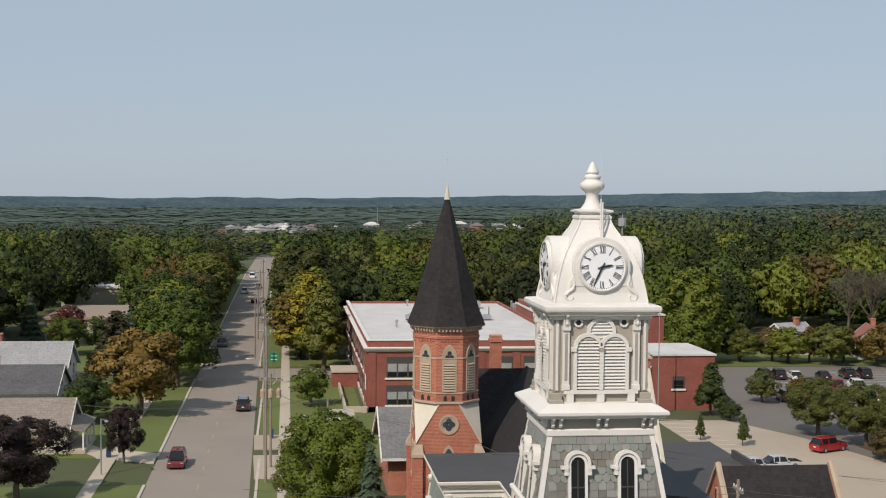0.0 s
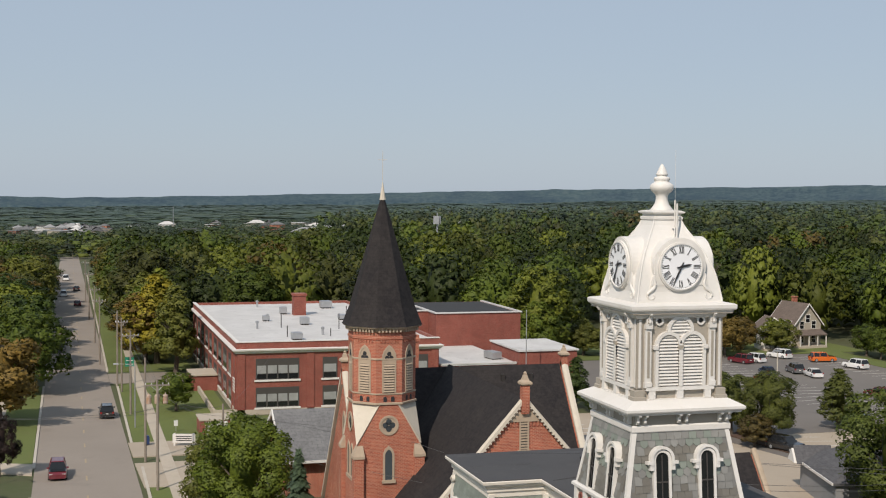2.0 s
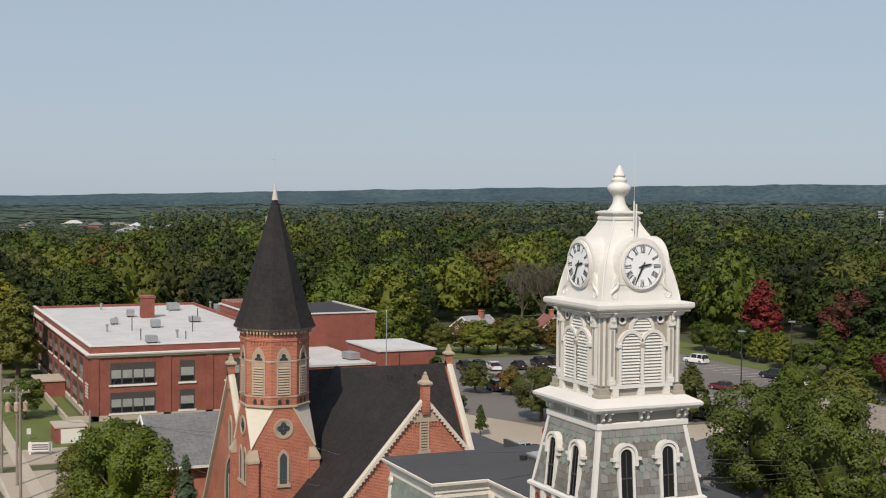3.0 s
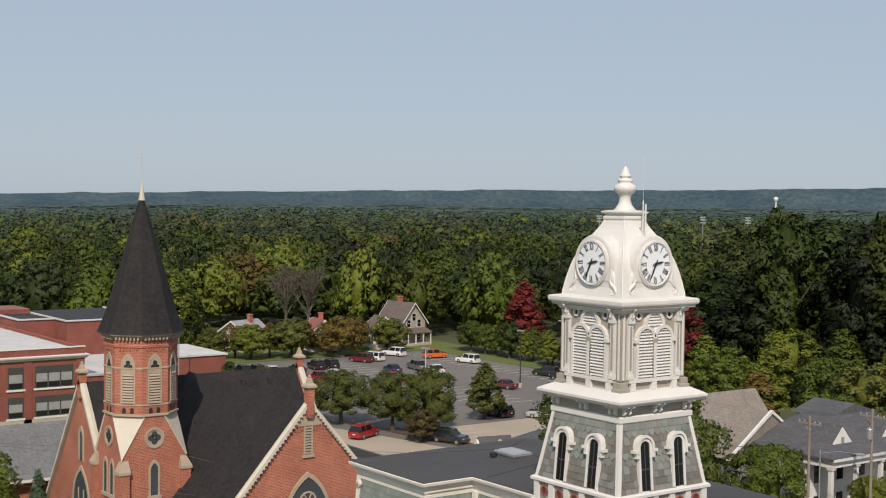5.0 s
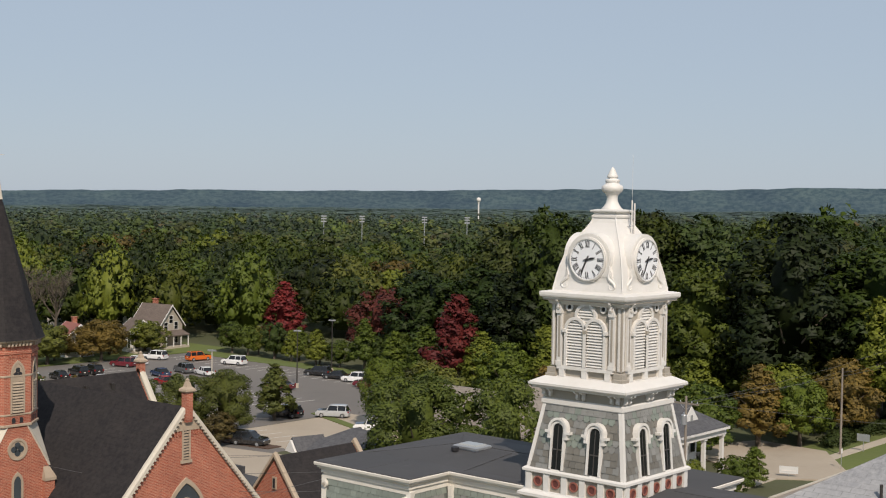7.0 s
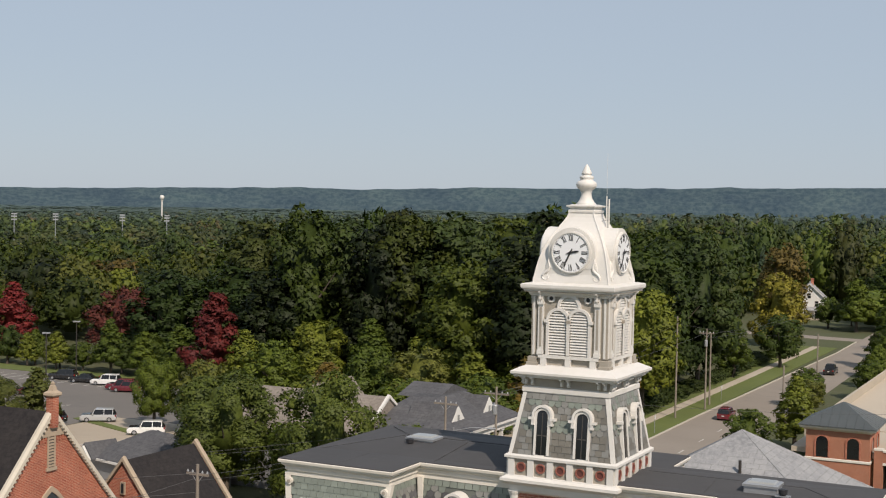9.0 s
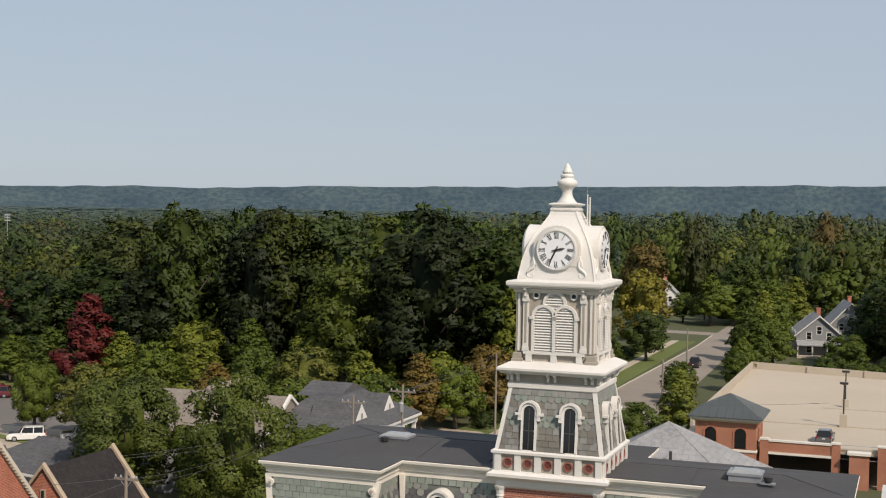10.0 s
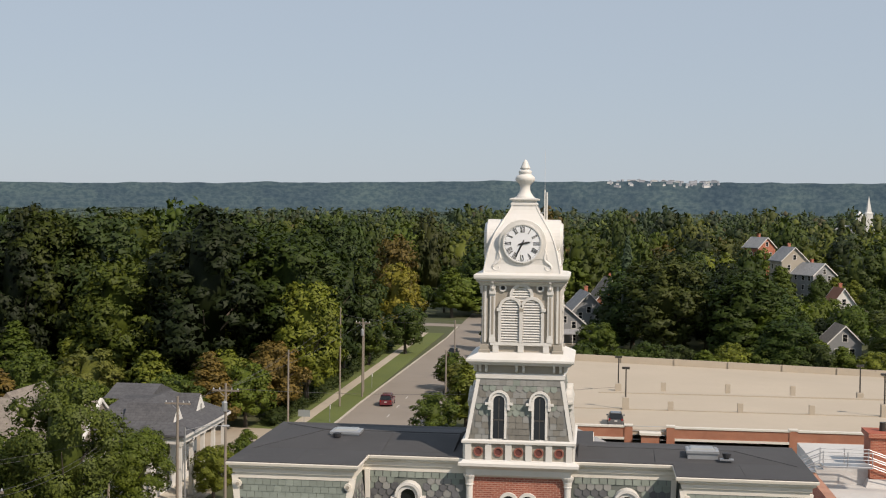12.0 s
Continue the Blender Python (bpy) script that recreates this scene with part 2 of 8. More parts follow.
GRASS = surface("lawn_grass", (0.125, 0.152, 0.034), (0.092, 0.118, 0.028), 0.95, big=0.06, fine=1.8, bump=0.6, dist=0.06, dirt=(0.13, 0.12, 0.05), dirt_amount=0.5)
GROUND = surface("ground_soil_and_grass", (0.055, 0.078, 0.022), (0.075, 0.075, 0.035), 0.95, big=0.03, fine=0.9, bump=0.6, dist=0.1, dirt=(0.10, 0.08, 0.05))
PAINT_WHITE = surface("road_paint_white", (0.62, 0.60, 0.56), (0.45, 0.43, 0.40), 0.8, big=0.8, bump=0.0)
PAINT_YELLOW = surface("road_paint_yellow", (0.40, 0.30, 0.16), (0.30, 0.245, 0.17), 0.8, big=0.8, bump=0.0)
BARK = surface("bark", (0.075, 0.058, 0.042), (0.11, 0.09, 0.07), 0.95, big=1.5, fine=7, bump=0.7, dist=0.05)
SHINGLE_BROWN = courses("brown_shingle", (0.13, 0.105, 0.09), (0.17, 0.135, 0.115), 0.4, 0.22, 0.014, 0.9)
POLE_WOOD = surface("weathered_pole_wood", (0.27, 0.235, 0.195), (0.20, 0.17, 0.14), 0.9, big=1.0, fine=9, bump=0.3)
STEEL = surface("galvanised_steel", (0.46, 0.47, 0.48), (0.36, 0.37, 0.38), 0.45, 0.6, big=1.0, bump=0.05)
DARK_STEEL = surface("dark_bronze_metal", (0.045, 0.04, 0.036), (0.06, 0.055, 0.05), 0.5, 0.4, bump=0.05)
CABLE = surface("cable", (0.06, 0.06, 0.062), (0.09, 0.09, 0.09), 0.6, bump=0.0)
GLASS_DK = glassy("dark_window_glass", (0.016, 0.018, 0.02), 0.06)
GLASS_MID = glassy("window_glass_with_blinds", (0.36, 0.37, 0.36), 0.2)
GLASS_LEAD = glassy("leaded_glass", (0.07, 0.085, 0.095), 0.15)
FRAME_DK = surface("dark_window_frame", (0.045, 0.04, 0.036), (0.06, 0.055, 0.05), 0.6, bump=0.0)
SIDING_W = surface("white_siding", (0.70, 0.69, 0.66), (0.62, 0.61, 0.58), 0.7, big=0.6, bump=0.1, dirt=(0.45, 0.43, 0.38), dirt_amount=0.3)
SIDING_T = surface("tan_siding", (0.40, 0.355, 0.29), (0.35, 0.31, 0.25), 0.75, big=0.6, bump=0.1)
SIDING_G = surface("grey_siding", (0.25, 0.255, 0.26), (0.21, 0.215, 0.22), 0.75, big=0.6, bump=0.1)
LEAF = leafage("leaves")
CAR_PAINT = painted_by_object("car_paint")
TYRE = surface("tyre_rubber", (0.02, 0.02, 0.02), (0.03, 0.03, 0.03), 0.9, bump=0.2)
RED_LAMP = glassy("red_lamp_glass", (0.30, 0.012, 0.01), 0.15)
CLEAR_LAMP = glassy("clear_lamp_glass", (0.7, 0.7, 0.68), 0.1)


# ---- mesh building ----
class MB:
    """Collects corners and faces of one mesh; m places what is added next."""

    def __init__(self, m=None):
        self.v, self.f, self.m = [], [], m or Matrix()

    def add(self, verts, faces):
        n = len(self.v)
        self.v += [self.m @ Vector(p) for p in verts]
        self.f += [tuple(i + n for i in f) for f in faces]
        return self

    def box(self, x0, x1, y0, y1, z0, z1):
        return self.loft([[(x0, y0, z0), (x1, y0, z0), (x1, y1, z0), (x0, y1, z0)], [(x0, y0, z1), (x1, y0, z1), (x1, y1, z1), (x0, y1, z1)]])

    def loft(self, rings, caps=True, closed=True):
        n, vs, fs = len(rings[0]), [p for r in rings for p in r], []
        for i in range(len(rings) - 1):
            for j in range(n if closed else n - 1):
                k = (j + 1) % n
                fs.append((i * n + j, i * n + k, (i + 1) * n + k, (i + 1) * n + j))
        if caps:
            fs.append(tuple(reversed(range(n))))
            fs.append(tuple((len(rings) - 1) * n + j for j in range(n)))
        return self.add(vs, fs)

    def squares(self, prof, cx=0.0, cy=0.0, caps=True):
        """Square rings: (half width, z) or (half x, half y, z)."""
        rings = []
        for p in prof:
            hx, hy, z = (p[0], p[0], p[1]) if len(p) == 2 else p
            rings.append([(cx - hx, cy - hy, z), (cx + hx, cy - hy, z), (cx + hx, cy + hy, z), (cx - hx, cy + hy, z)])
        return self.loft(rings, caps)

    def lathe(self, prof, n=24, cx=0.0, cy=0.0, caps=True, turn=0.0):
        return self.loft([[(cx + r * math.cos(turn + math.tau * i / n), cy + r * math.sin(turn + math.tau * i / n), z) for i in range(n)] for r, z in prof], caps)

    def plate(self, outline, y0, y1):
        """Outline in (x, z), from y0 (front) to y1 (back)."""
        return self.loft([[(x, y0, z) for x, z in outline], [(x, y1, z) for x, z in outline]])

    def slab(self, outline, z0, z1):
        return self.loft([[(x, y, z0) for x, y in outline], [(x, y, z1) for x, y in outline]])

    def band(self, inner, outer, y0, y1):
        """The strip between two outlines of as many points in (x, z); open at the ends."""
        n, vs, fs = len(inner), [], []
        for y in (y0, y1):
            vs += [(x, y, z) for x, z in inner] + [(x, y, z) for x, z in outer]
        for j in range(n - 1):
            a, b, c, d = j, j + 1, n + j + 1, n + j
            fs += [(a, b, c, d), (d + 2 * n, c + 2 * n, b + 2 * n, a + 2 * n), (d, c, c + 2 * n, d + 2 * n), (b, a, a + 2 * n, b + 2 * n)]
        fs += [(0, n, 3 * n, 2 * n), (n - 1, 3 * n - 1, 4 * n - 1, 2 * n - 1)]
        return self.add(vs, fs)

    def tube(self, path, r, n=6):
        path = [Vector(p) for p in path]
        rings = []
        for i, p in enumerate(path):
            d = (path[min(i + 1, len(path) - 1)] - path[max(i - 1, 0)]).normalized()
            a = d.orthogonal().normalized() if abs(d.z) > 0.95 else d.cross(Vector((0, 0, 1))).normalized()
            b = d.cross(a)
            rr = r[i] if isinstance(r, (list, tuple)) else r
            rings.append([p + rr * (math.cos(math.tau * j / n) * a + math.sin(math.tau * j / n) * b) for j in range(n)])
        return self.loft(rings)

    def mesh(self, name, mat, smooth=False):
        me = bpy.data.meshes.new(name)
        me.from_pydata([tuple(p) for p in self.v], [], self.f)
        bm = bmesh.new()
        bm.from_mesh(me)
        bmesh.ops.recalc_face_normals(bm, faces=bm.faces)
        bm.to_mesh(me)
        bm.free()
        if mat:
            me.materials.append(mat)
        if smooth:
            me.polygons.foreach_set("use_smooth", [True] * len(me.polygons))
        return me


def part(name, mb, mat, parent=None, label="", smooth=False):
    ob = new(name, mb.mesh(name, mat, smooth) if isinstance(mb, MB) else mb)
    if parent:
        ob.parent = parent
    return tagged(ob, label) if label else ob


def thing(name, label, category, at=(0, 0, 0), turn=0.0, group="", kind=""):
    ob = new(name)
    ob.empty_display_size = 0.5
    ob.matrix_basis = pose(*at, 0, 0, turn)
    return tagged(ob, label, category, group, kind)


def arch(w, z0, zs, n=12, pointed=False):
    """Outline of an arched opening of half width w, sill z0, springing zs, anticlockwise from the lower left."""
    pts = [(-w, z0), (w, z0), (w, zs)]
    if pointed:
        R = 2 * w
        pts += [(-w + R * math.cos(a), zs + R * math.sin(a)) for a in np.linspace(0, math.pi / 3, n // 2 + 1)[1:]]
        pts += [(w - R * math.cos(a), zs + R * math.sin(a)) for a in np.linspace(math.pi / 3, 0, n // 2 + 1)[1:]]
    else:
        pts += [(w * math.cos(a), zs + w * math.sin(a)) for a in np.linspace(0, math.pi, n + 1)[1:]]
    return pts


def arch_line(w, z0, zs, n=12, pointed=False):
    return arch(w, z0, zs, n, pointed)[1:] + [(-w, z0)]


FACES = [Matrix.Rotation(math.pi / 2 * k, 4, "Z") for k in range(4)]


# ---- trees ----
def unit(v):
    return v / np.maximum(np.linalg.norm(v, axis=-1, keepdims=True), 1e-9)


def crown_width(u, form):
    """Half width of a crown at the height u, from -1 (foot) to 1 (top)."""
    if form == "cone":
        return np.clip((1 - u) / 1.75, 0.02, 1) ** 0.72 * np.clip((u + 1) / 0.3, 0.2, 1) ** 0.5
    if form == "egg":
        v = np.where(u > -0.25, (u + 0.25) / 1.25, (u + 0.25) / 0.95)
        return np.sqrt(np.clip(1 - np.abs(v) ** 2.3, 0.01, 1))
    return np.sqrt(np.clip(1 - np.abs(u) ** 2.2, 0.01, 1))


def crown_arrays(rng, rx, rz, clumps, cards, size, form="round", lobe=1.0, core=0.6, body_w=0.36, low=-0.86, stray=0.16):
    """Corners, triangles and normals of a crown round (0, 0, 0): uneven lobes covered in small leaf sprays over an inner mass."""
    u = np.clip(np.linspace(low, 0.95, clumps) + rng.uniform(-0.07, 0.07, clumps), -0.95, 0.97)
    a = np.arange(clumps) * 2.39996 + rng.uniform(-0.45, 0.45, clumps)
    p1, p2 = rng.uniform(0, math.tau, 2)
    wide = crown_width(u, form)
    swell = 1 + 0.13 * np.sin(2 * a + p1) + 0.10 * np.sin(3 * a + 5 * u + p2)
    k = wide * rng.uniform(0.58, 0.90, clumps) * swell
    cen = np.stack([rx * k * np.cos(a), rx * k * np.sin(a), rz * u * 0.86], 1)
    rad = rx * rng.uniform(0.20, 0.37, clumps) * (0.55 + 0.45 * wide) * lobe
    octa = np.array([(0, 0, 1), (1, 0, 0), (0, 1, 0), (-1, 0, 0), (0, -1, 0), (0, 0, -1)], float)
    otri = np.array([(0, 1, 2), (0, 2, 3), (0, 3, 4), (0, 4, 1), (5, 2, 1), (5, 3, 2), (5, 4, 3), (5, 1, 4)])
    V, F, N, n0 = [], [], [], 0
    axis = np.array([rx, rx, rz])
    flat_z = np.array([1, 1, 0.72])
    if core > 0:
        spin = rng.normal(size=(clumps, 3, 3))
        spin[:, 0] = unit(spin[:, 0])
        spin[:, 1] = unit(np.cross(spin[:, 0], spin[:, 1]))
        spin[:, 2] = np.cross(spin[:, 0], spin[:, 1])
        ball = np.einsum("ij,cjk->cik", octa, spin)
        q = cen[:, None] + (core * rad)[:, None, None] * ball * flat_z * rng.uniform(0.85, 1.2, (clumps, 6, 1))
        V.append(q.reshape(-1, 3))
        N.append(unit(ball.reshape(-1, 3) + 0.35 * unit(q.reshape(-1, 3) / axis) + np.array([0, 0, 0.35])))
        F.append((otri[None] + 6 * np.arange(clumps)[:, None, None]).reshape(-1, 3))
        n0 = 6 * clumps
    if body_w > 0:
        m, levels = 7, np.array([-0.8, -0.45, 0.0, 0.45, 0.72])
        w = crown_width(levels, form) * body_w
        t = np.arange(m) * math.tau / m
        ring = np.stack([rx * w[:, None] * np.cos(t), rx * w[:, None] * np.sin(t), rz * 0.9 * np.tile(levels[:, None], (1, m))], -1).reshape(-1, 3)
        body = np.concatenate([ring, [(0, 0, 0.78 * rz)]])
        tri = []
        for i in range(4):
            for j in range(m):
                b, c, d, e = i * m + j, i * m + (j + 1) % m, (i + 1) * m + (j + 1) % m, (i + 1) * m + j
                tri += [(b, c, d), (b, d, e)]
        tri += [(4 * m + j, 4 * m + (j + 1) % m, 5 * m) for j in range(m)]
        V.append(body)
        N.append(unit(body / axis))
        F.append(np.array(tri) + n0)
        n0 += len(body)
    pick = rng.choice(clumps, cards, p=rad**2 / (rad**2).sum())
    out = unit(cen[pick] / axis + np.array([0, 0, 0.25]))
    d = rng.normal(size=(cards, 3)) + 0.75 * out + np.array([0, 0, 0.25])
    d = unit(d)
    reach = np.where(rng.uniform(size=cards) < stray, rng.uniform(1.0, 1.38, cards), rng.uniform(0.82, 1.1, cards))
    p = cen[pick] + d * (rad[pick] * reach)[:, None] * flat_z
    soft = unit(0.75 * d + 0.3 * unit(p / axis) + np.array([0, 0, 0.42]) + rng.normal(scale=0.16, size=(cards, 3)))
    face = unit(soft + rng.normal(scale=0.42, size=(cards, 3)))
    e1 = unit(np.cross(face, rng.normal(scale=0.6, size=(cards, 3)) + np.array([0, 0, 1.0])))
    e2 = np.cross(face, e1)
    s = (size * rng.uniform(0.55, 1.4, cards))[:, None]
    turn = rng.choice([-1.0, 1.0], cards)[:, None]
    leaf = np.stack([p + turn * e1 * s * 0.95, p - turn * e1 * s * 0.45 + turn * e2 * s * 0.42 + face * s * 0.12, p - turn * e1 * s * 0.45 - turn * e2 * s * 0.42], 1).reshape(-1, 3)
    V.append(leaf)
    own = np.repeat(pick, 3)
    ball = unit((leaf - cen[own]) / rad[own][:, None]) + 0.35 * unit(leaf / axis) + np.array([0, 0, 0.35])
    N.append(unit(ball + np.repeat(rng.normal(scale=0.14, size=(cards, 3)), 3, 0)))
    F.append(n0 + np.arange(3 * cards).reshape(-1, 3))
    return np.concatenate(V), np.concatenate(F), np.concatenate(N)


def soft_mesh(name, V, T, N, mat, tone=None):
    """A mesh of triangles with its own soft normals and, where given, a tone for each corner."""
    me = bpy.data.meshes.new(name)
    me.vertices.add(len(V))
    me.vertices.foreach_set("co", np.ascontiguousarray(V, dtype=np.float32).ravel())
    me.loops.add(T.size)
    me.loops.foreach_set("vertex_index", T.ravel().astype(np.int32))
    me.polygons.add(len(T))
    me.polygons.foreach_set("loop_start", (np.arange(len(T)) * 3).astype(np.int32))
    me.update(calc_edges=True)
    me.polygons.foreach_set("use_smooth", np.ones(len(T), bool))
    if tone is not None:
        at = me.color_attributes.new("tone", "FLOAT_COLOR", "POINT")
        at.data.foreach_set("color", np.concatenate([tone, np.ones((len(tone), 1))], 1).astype(np.float32).ravel())
    me.normals_split_custom_set_from_vertices(N.tolist())
    me.materials.append(mat)
    return me


def crown_mesh(name, rng, rx, rz, clumps, cards, size, form="round"):
    return soft_mesh(name, *crown_arrays(rng, rx, rz, clumps, cards, size, form), LEAF)


def spruce_mesh(name, rng, r, h, cards, size):
    vs, fs = [], []
    n = 9
    vs = [(0, 0, h)] + [(r * 0.7 * math.cos(math.tau * i / n), r * 0.7 * math.sin(math.tau * i / n), 0.08 * h) for i in range(n)]
    fs = [(0, 1 + i, 1 + (i + 1) % n) for i in range(n)]
    for _ in range(cards):
        u = 1 - math.sqrt(rng.uniform(0, 1))
        z, a = h * (0.05 + 0.94 * u), rng.uniform(0, math.tau)
        tier = 0.82 + 0.18 * math.cos(u * 55)
        rr = r * (1 - u) * rng.uniform(0.75, 1.08) * tier + 0.03
        c, s = math.cos(a), math.sin(a)
        w = size * rng.uniform(0.6, 1.2)
        m = len(vs)
        o = Vector((rr * c, rr * s, z))
        out, side = Vector((c, s, -0.45)) * w, Vector((-s, c, 0)) * w * 0.5
        vs += [tuple(o + out * 0.6), tuple(o + side), tuple(o - out * 0.7 + Vector((0, 0, 0.1 * w))), tuple(o - side)]
        fs.append((m, m + 1, m + 2, m + 3))
    me = bpy.data.meshes.new(name)
    me.from_pydata(vs, [], fs)
    me.materials.append(LEAF)
    return me


def trunk_mesh(rng, h, r, crown_r, limbs=6):
    mb = MB()
    bend = [(rng.uniform(-0.15, 0.15) * k, rng.uniform(-0.15, 0.15) * k, h * k / 3) for k in range(4)]
    mb.tube(bend, [r * 1.25, r, r * 0.8, r * 0.45], 7)
    for i in range(limbs):
        a, z = math.tau * i / limbs + rng.uniform(-0.4, 0.4), h * rng.uniform(0.5, 0.85)
        L = crown_r * rng.uniform(0.5, 0.8)
        c, s = math.cos(a), math.sin(a)
        mb.tube([(0, 0, z), (0.5 * L * c, 0.5 * L * s, z + 0.35 * L), (L * c, L * s, z + 0.9 * L)], [r * 0.5, r * 0.3, r * 0.1], 5)
    return mb.mesh("trunk", BARK)


GREENS = [(0.070, 0.099, 0.016), (0.096, 0.129, 0.019), (0.048, 0.074, 0.015), (0.136, 0.158, 0.024), (0.040, 0.057, 0.015), (0.086, 0.095, 0.025)]
RED, DARK_RED, PURPLE, OLIVE, RUST = (0.175, 0.024, 0.028), (0.105, 0.030, 0.028), (0.030, 0.019, 0.020), (0.118, 0.128, 0.030), (0.150, 0.105, 0.030)
BLUE_GREEN, DEEP = (0.060, 0.090, 0.062), (0.042, 0.064, 0.018)
TREES = {}


def make_tree(key, rng, rx, rz, trunk_h, clumps, cards, size, label, form="round"):
    """One pattern tree of about unit parts; it is copied for each tree of its kind."""
    t = thing("tree", label, "tree")
    part("trunk", trunk_mesh(rng, trunk_h + rz * 0.9, 0.05 * rx + 0.08, rx, 7), None, t)
    c = part("crown", crown_mesh("crown", rng, rx, rz, clumps, cards, size, form), None, t)
    c.location = (0, 0, trunk_h + rz)
    TREES[key] = t, trunk_h + 2 * rz * 0.97, rx


tree_rng = np.random.default_rng(11)
for k in range(5):
    make_tree(("near", k), tree_rng, 4.0, 4.2 + 0.5 * (k % 3), 1.5, 34 + 4 * k, 3700, 0.34, "broad-leaved tree with a full leafy crown", ("round", "egg", "round", "cone", "egg")[k])
for k in range(5):
    make_tree(("mid", k), tree_rng, 5.0, 8.0 + 0.8 * (k % 3), 1.6, 46 + 6 * k, 4200, 0.46, "tall broad-leaved tree with a dense crown", ("egg", "round", "egg", "egg", "round")[k])
for k in range(2):
    make_tree(("fine", k), tree_rng, 4.0, 4.6 + 0.5 * k, 1.4, 50, 14500, 0.185, "broad-leaved tree with a full leafy crown", ("round", "egg")[k])
for k in range(2):
    make_tree(("cone", k), tree_rng, 3.0, 5.0, 1.0, 50, 3400, 0.30, "young tree with a pointed leafy crown", "cone")
for k in range(2):
    t = thing("tree", "dark conical spruce tree with drooping sprays", "tree")
    part("trunk", trunk_mesh(tree_rng, 2.0, 0.16, 0.1, 0), None, t)
    part("crown", spruce_mesh("crown", tree_rng, 2.3, 8.0, 1500, 0.62), None, t).location = (0, 0, 0.5)
    TREES[("spruce", k)] = t, 8.3, 2.3
LOOKS = {"green": "green broad-leaved tree in full leaf", "yellow": "broad-leaved tree turning bright yellow", "orange": "tree turning orange and brown", "red": "tree with crimson autumn leaves", "purple": "dark purple-leaved ornamental tree", "spruce": "dark conical spruce tree", "dark": "tall dark green shade tree"}
tree_count = [0]


def plant(key, x, y, height, width, colour, look_key="green", group="trees of the town"):
    src, h0, r0 = TREES[key]
    i = tree_count[0]
    tree_count[0] += 1
    rot = (i * 137.5) % 360
    k = copy_thing(src, pose(x, y, 0, 0, 0, rot) @ Matrix.Diagonal((width / (2 * r0), width / (2 * r0), height / h0, 1)))
    k.matrix_basis = pose(x, y, 0, 0, 0, rot) @ Matrix.Diagonal((width / (2 * r0), width / (2 * r0), height / h0, 1))
    tagged(k, LOOKS[look_key], "tree", group)
    for c in k.children:
        c.color = (*colour, 1)
    return k


# ---- ground, streets and pavements ----
def flat(name, outline, z0, z1, mat, label, category, kind="structure"):
    return tagged(part(name, MB().slab(outline, z0, z1), mat), label, category, kind=kind)


def rect(x0, x1, y0, y1):
    return [(x0, y0), (x1, y0), (x1, y1), (x0, y1)]


def fall(x, y):
    """How far the land lies below the town: it drops gently towards the far west."""
    d, az = np.hypot(x, y), np.degrees(np.arctan2(-np.asarray(x), y))
    t = np.clip((d - 430) / 1170, 0, 1)
    return -21.0 * t * np.clip((az - 62) / 28, 0, 1)


def ground_sheet():
    radii = [0.0, 300.0, 430.0, 620.0, 900.0, 1300.0, 1600.0, 2200.0, 3000.0, 4000.0, 4800.0]
    n, vs, fs = 120, [], []
    for r in radii:
        for i in range(n):
            a = math.tau * i / n
            x, y = r * math.cos(a), r * math.sin(a)
            vs.append((x, y, float(fall(x, y))))
    for k in range(len(radii) - 1):
        fs += [(k * n + i, (k + 1) * n + i, (k + 1) * n + (i + 1) % n, k * n + (i + 1) % n) for i in range(n)]
    return tagged(part("ground", MB().add(vs, fs), GROUND), "grassy ground that reaches to the horizon", "ground", kind="structure")


ground_sheet()
tagged(part("road", MB().loft([[(x, -25.2, float(fall(x, -20)) - 0.2), (x, -17.0, float(fall(x, -20)) - 0.2), (x, -17.0, float(fall(x, -20)) + 0.06), (x, -25.2, float(fall(x, -20)) + 0.06)] for x in (-428, -480, -540, -600)]), ASPHALT), "worn grey asphalt street running downhill", "road", kind="structure")
flat("road", [(-430, -25.2), (95, -25.2), (95, -14.2), (-15, -14.2), (-15, -13.2), (-36, -13.2), (-36, -14.2), (-160, -15.6), (-430, -17.0)], 0.0, 0.03, ASPHALT, "worn grey asphalt street with patches", "road")
flat("road", [(-30.6, -14.2), (-18.6, -14.2), (-18.6, 130), (-20.6, 230), (-22, 300), (-30, 300), (-29.0, 230), (-30.6, 130)], 0.0, 0.034, ASPHALT, "asphalt side street running between lawns", "road")
flat("road", [(-172, -15.6), (-161, -15.6), (-161, 0), (-172, 0)], 0.0, 0.033, ASPHALT, "short asphalt side street", "road")
for y, x0, x1 in ((-14.1, -98, -37), (-14.6, -160, -112), (-15.6, -420, -174), (-25.3, -86, -36), (-25.3, -160, -100), (-25.3, -420, -170)):
    tagged(part("kerb", MB().box(x0, x1, y - 0.15, y + 0.15, 0.0, 0.14), KERB), "pale concrete kerb along the street", "kerb", kind="structure")
for x0, x1, y0, y1 in ((-30.9, -30.6, -10, 130), (-18.6, -18.3, -10, 84)):
    tagged(part("kerb", MB().box(x0, x1, y0, y1, 0.0, 0.14), KERB), "pale concrete kerb along the side street", "kerb", kind="structure")
tagged(part("kerb", MB().slab([(-30.9, 130), (-30.6, 130), (-29.0, 230), (-29.5, 257), (-29.8, 257), (-29.3, 230)], 0.0, 0.14), KERB), "pale concrete kerb along the side street", "kerb", kind="structure")
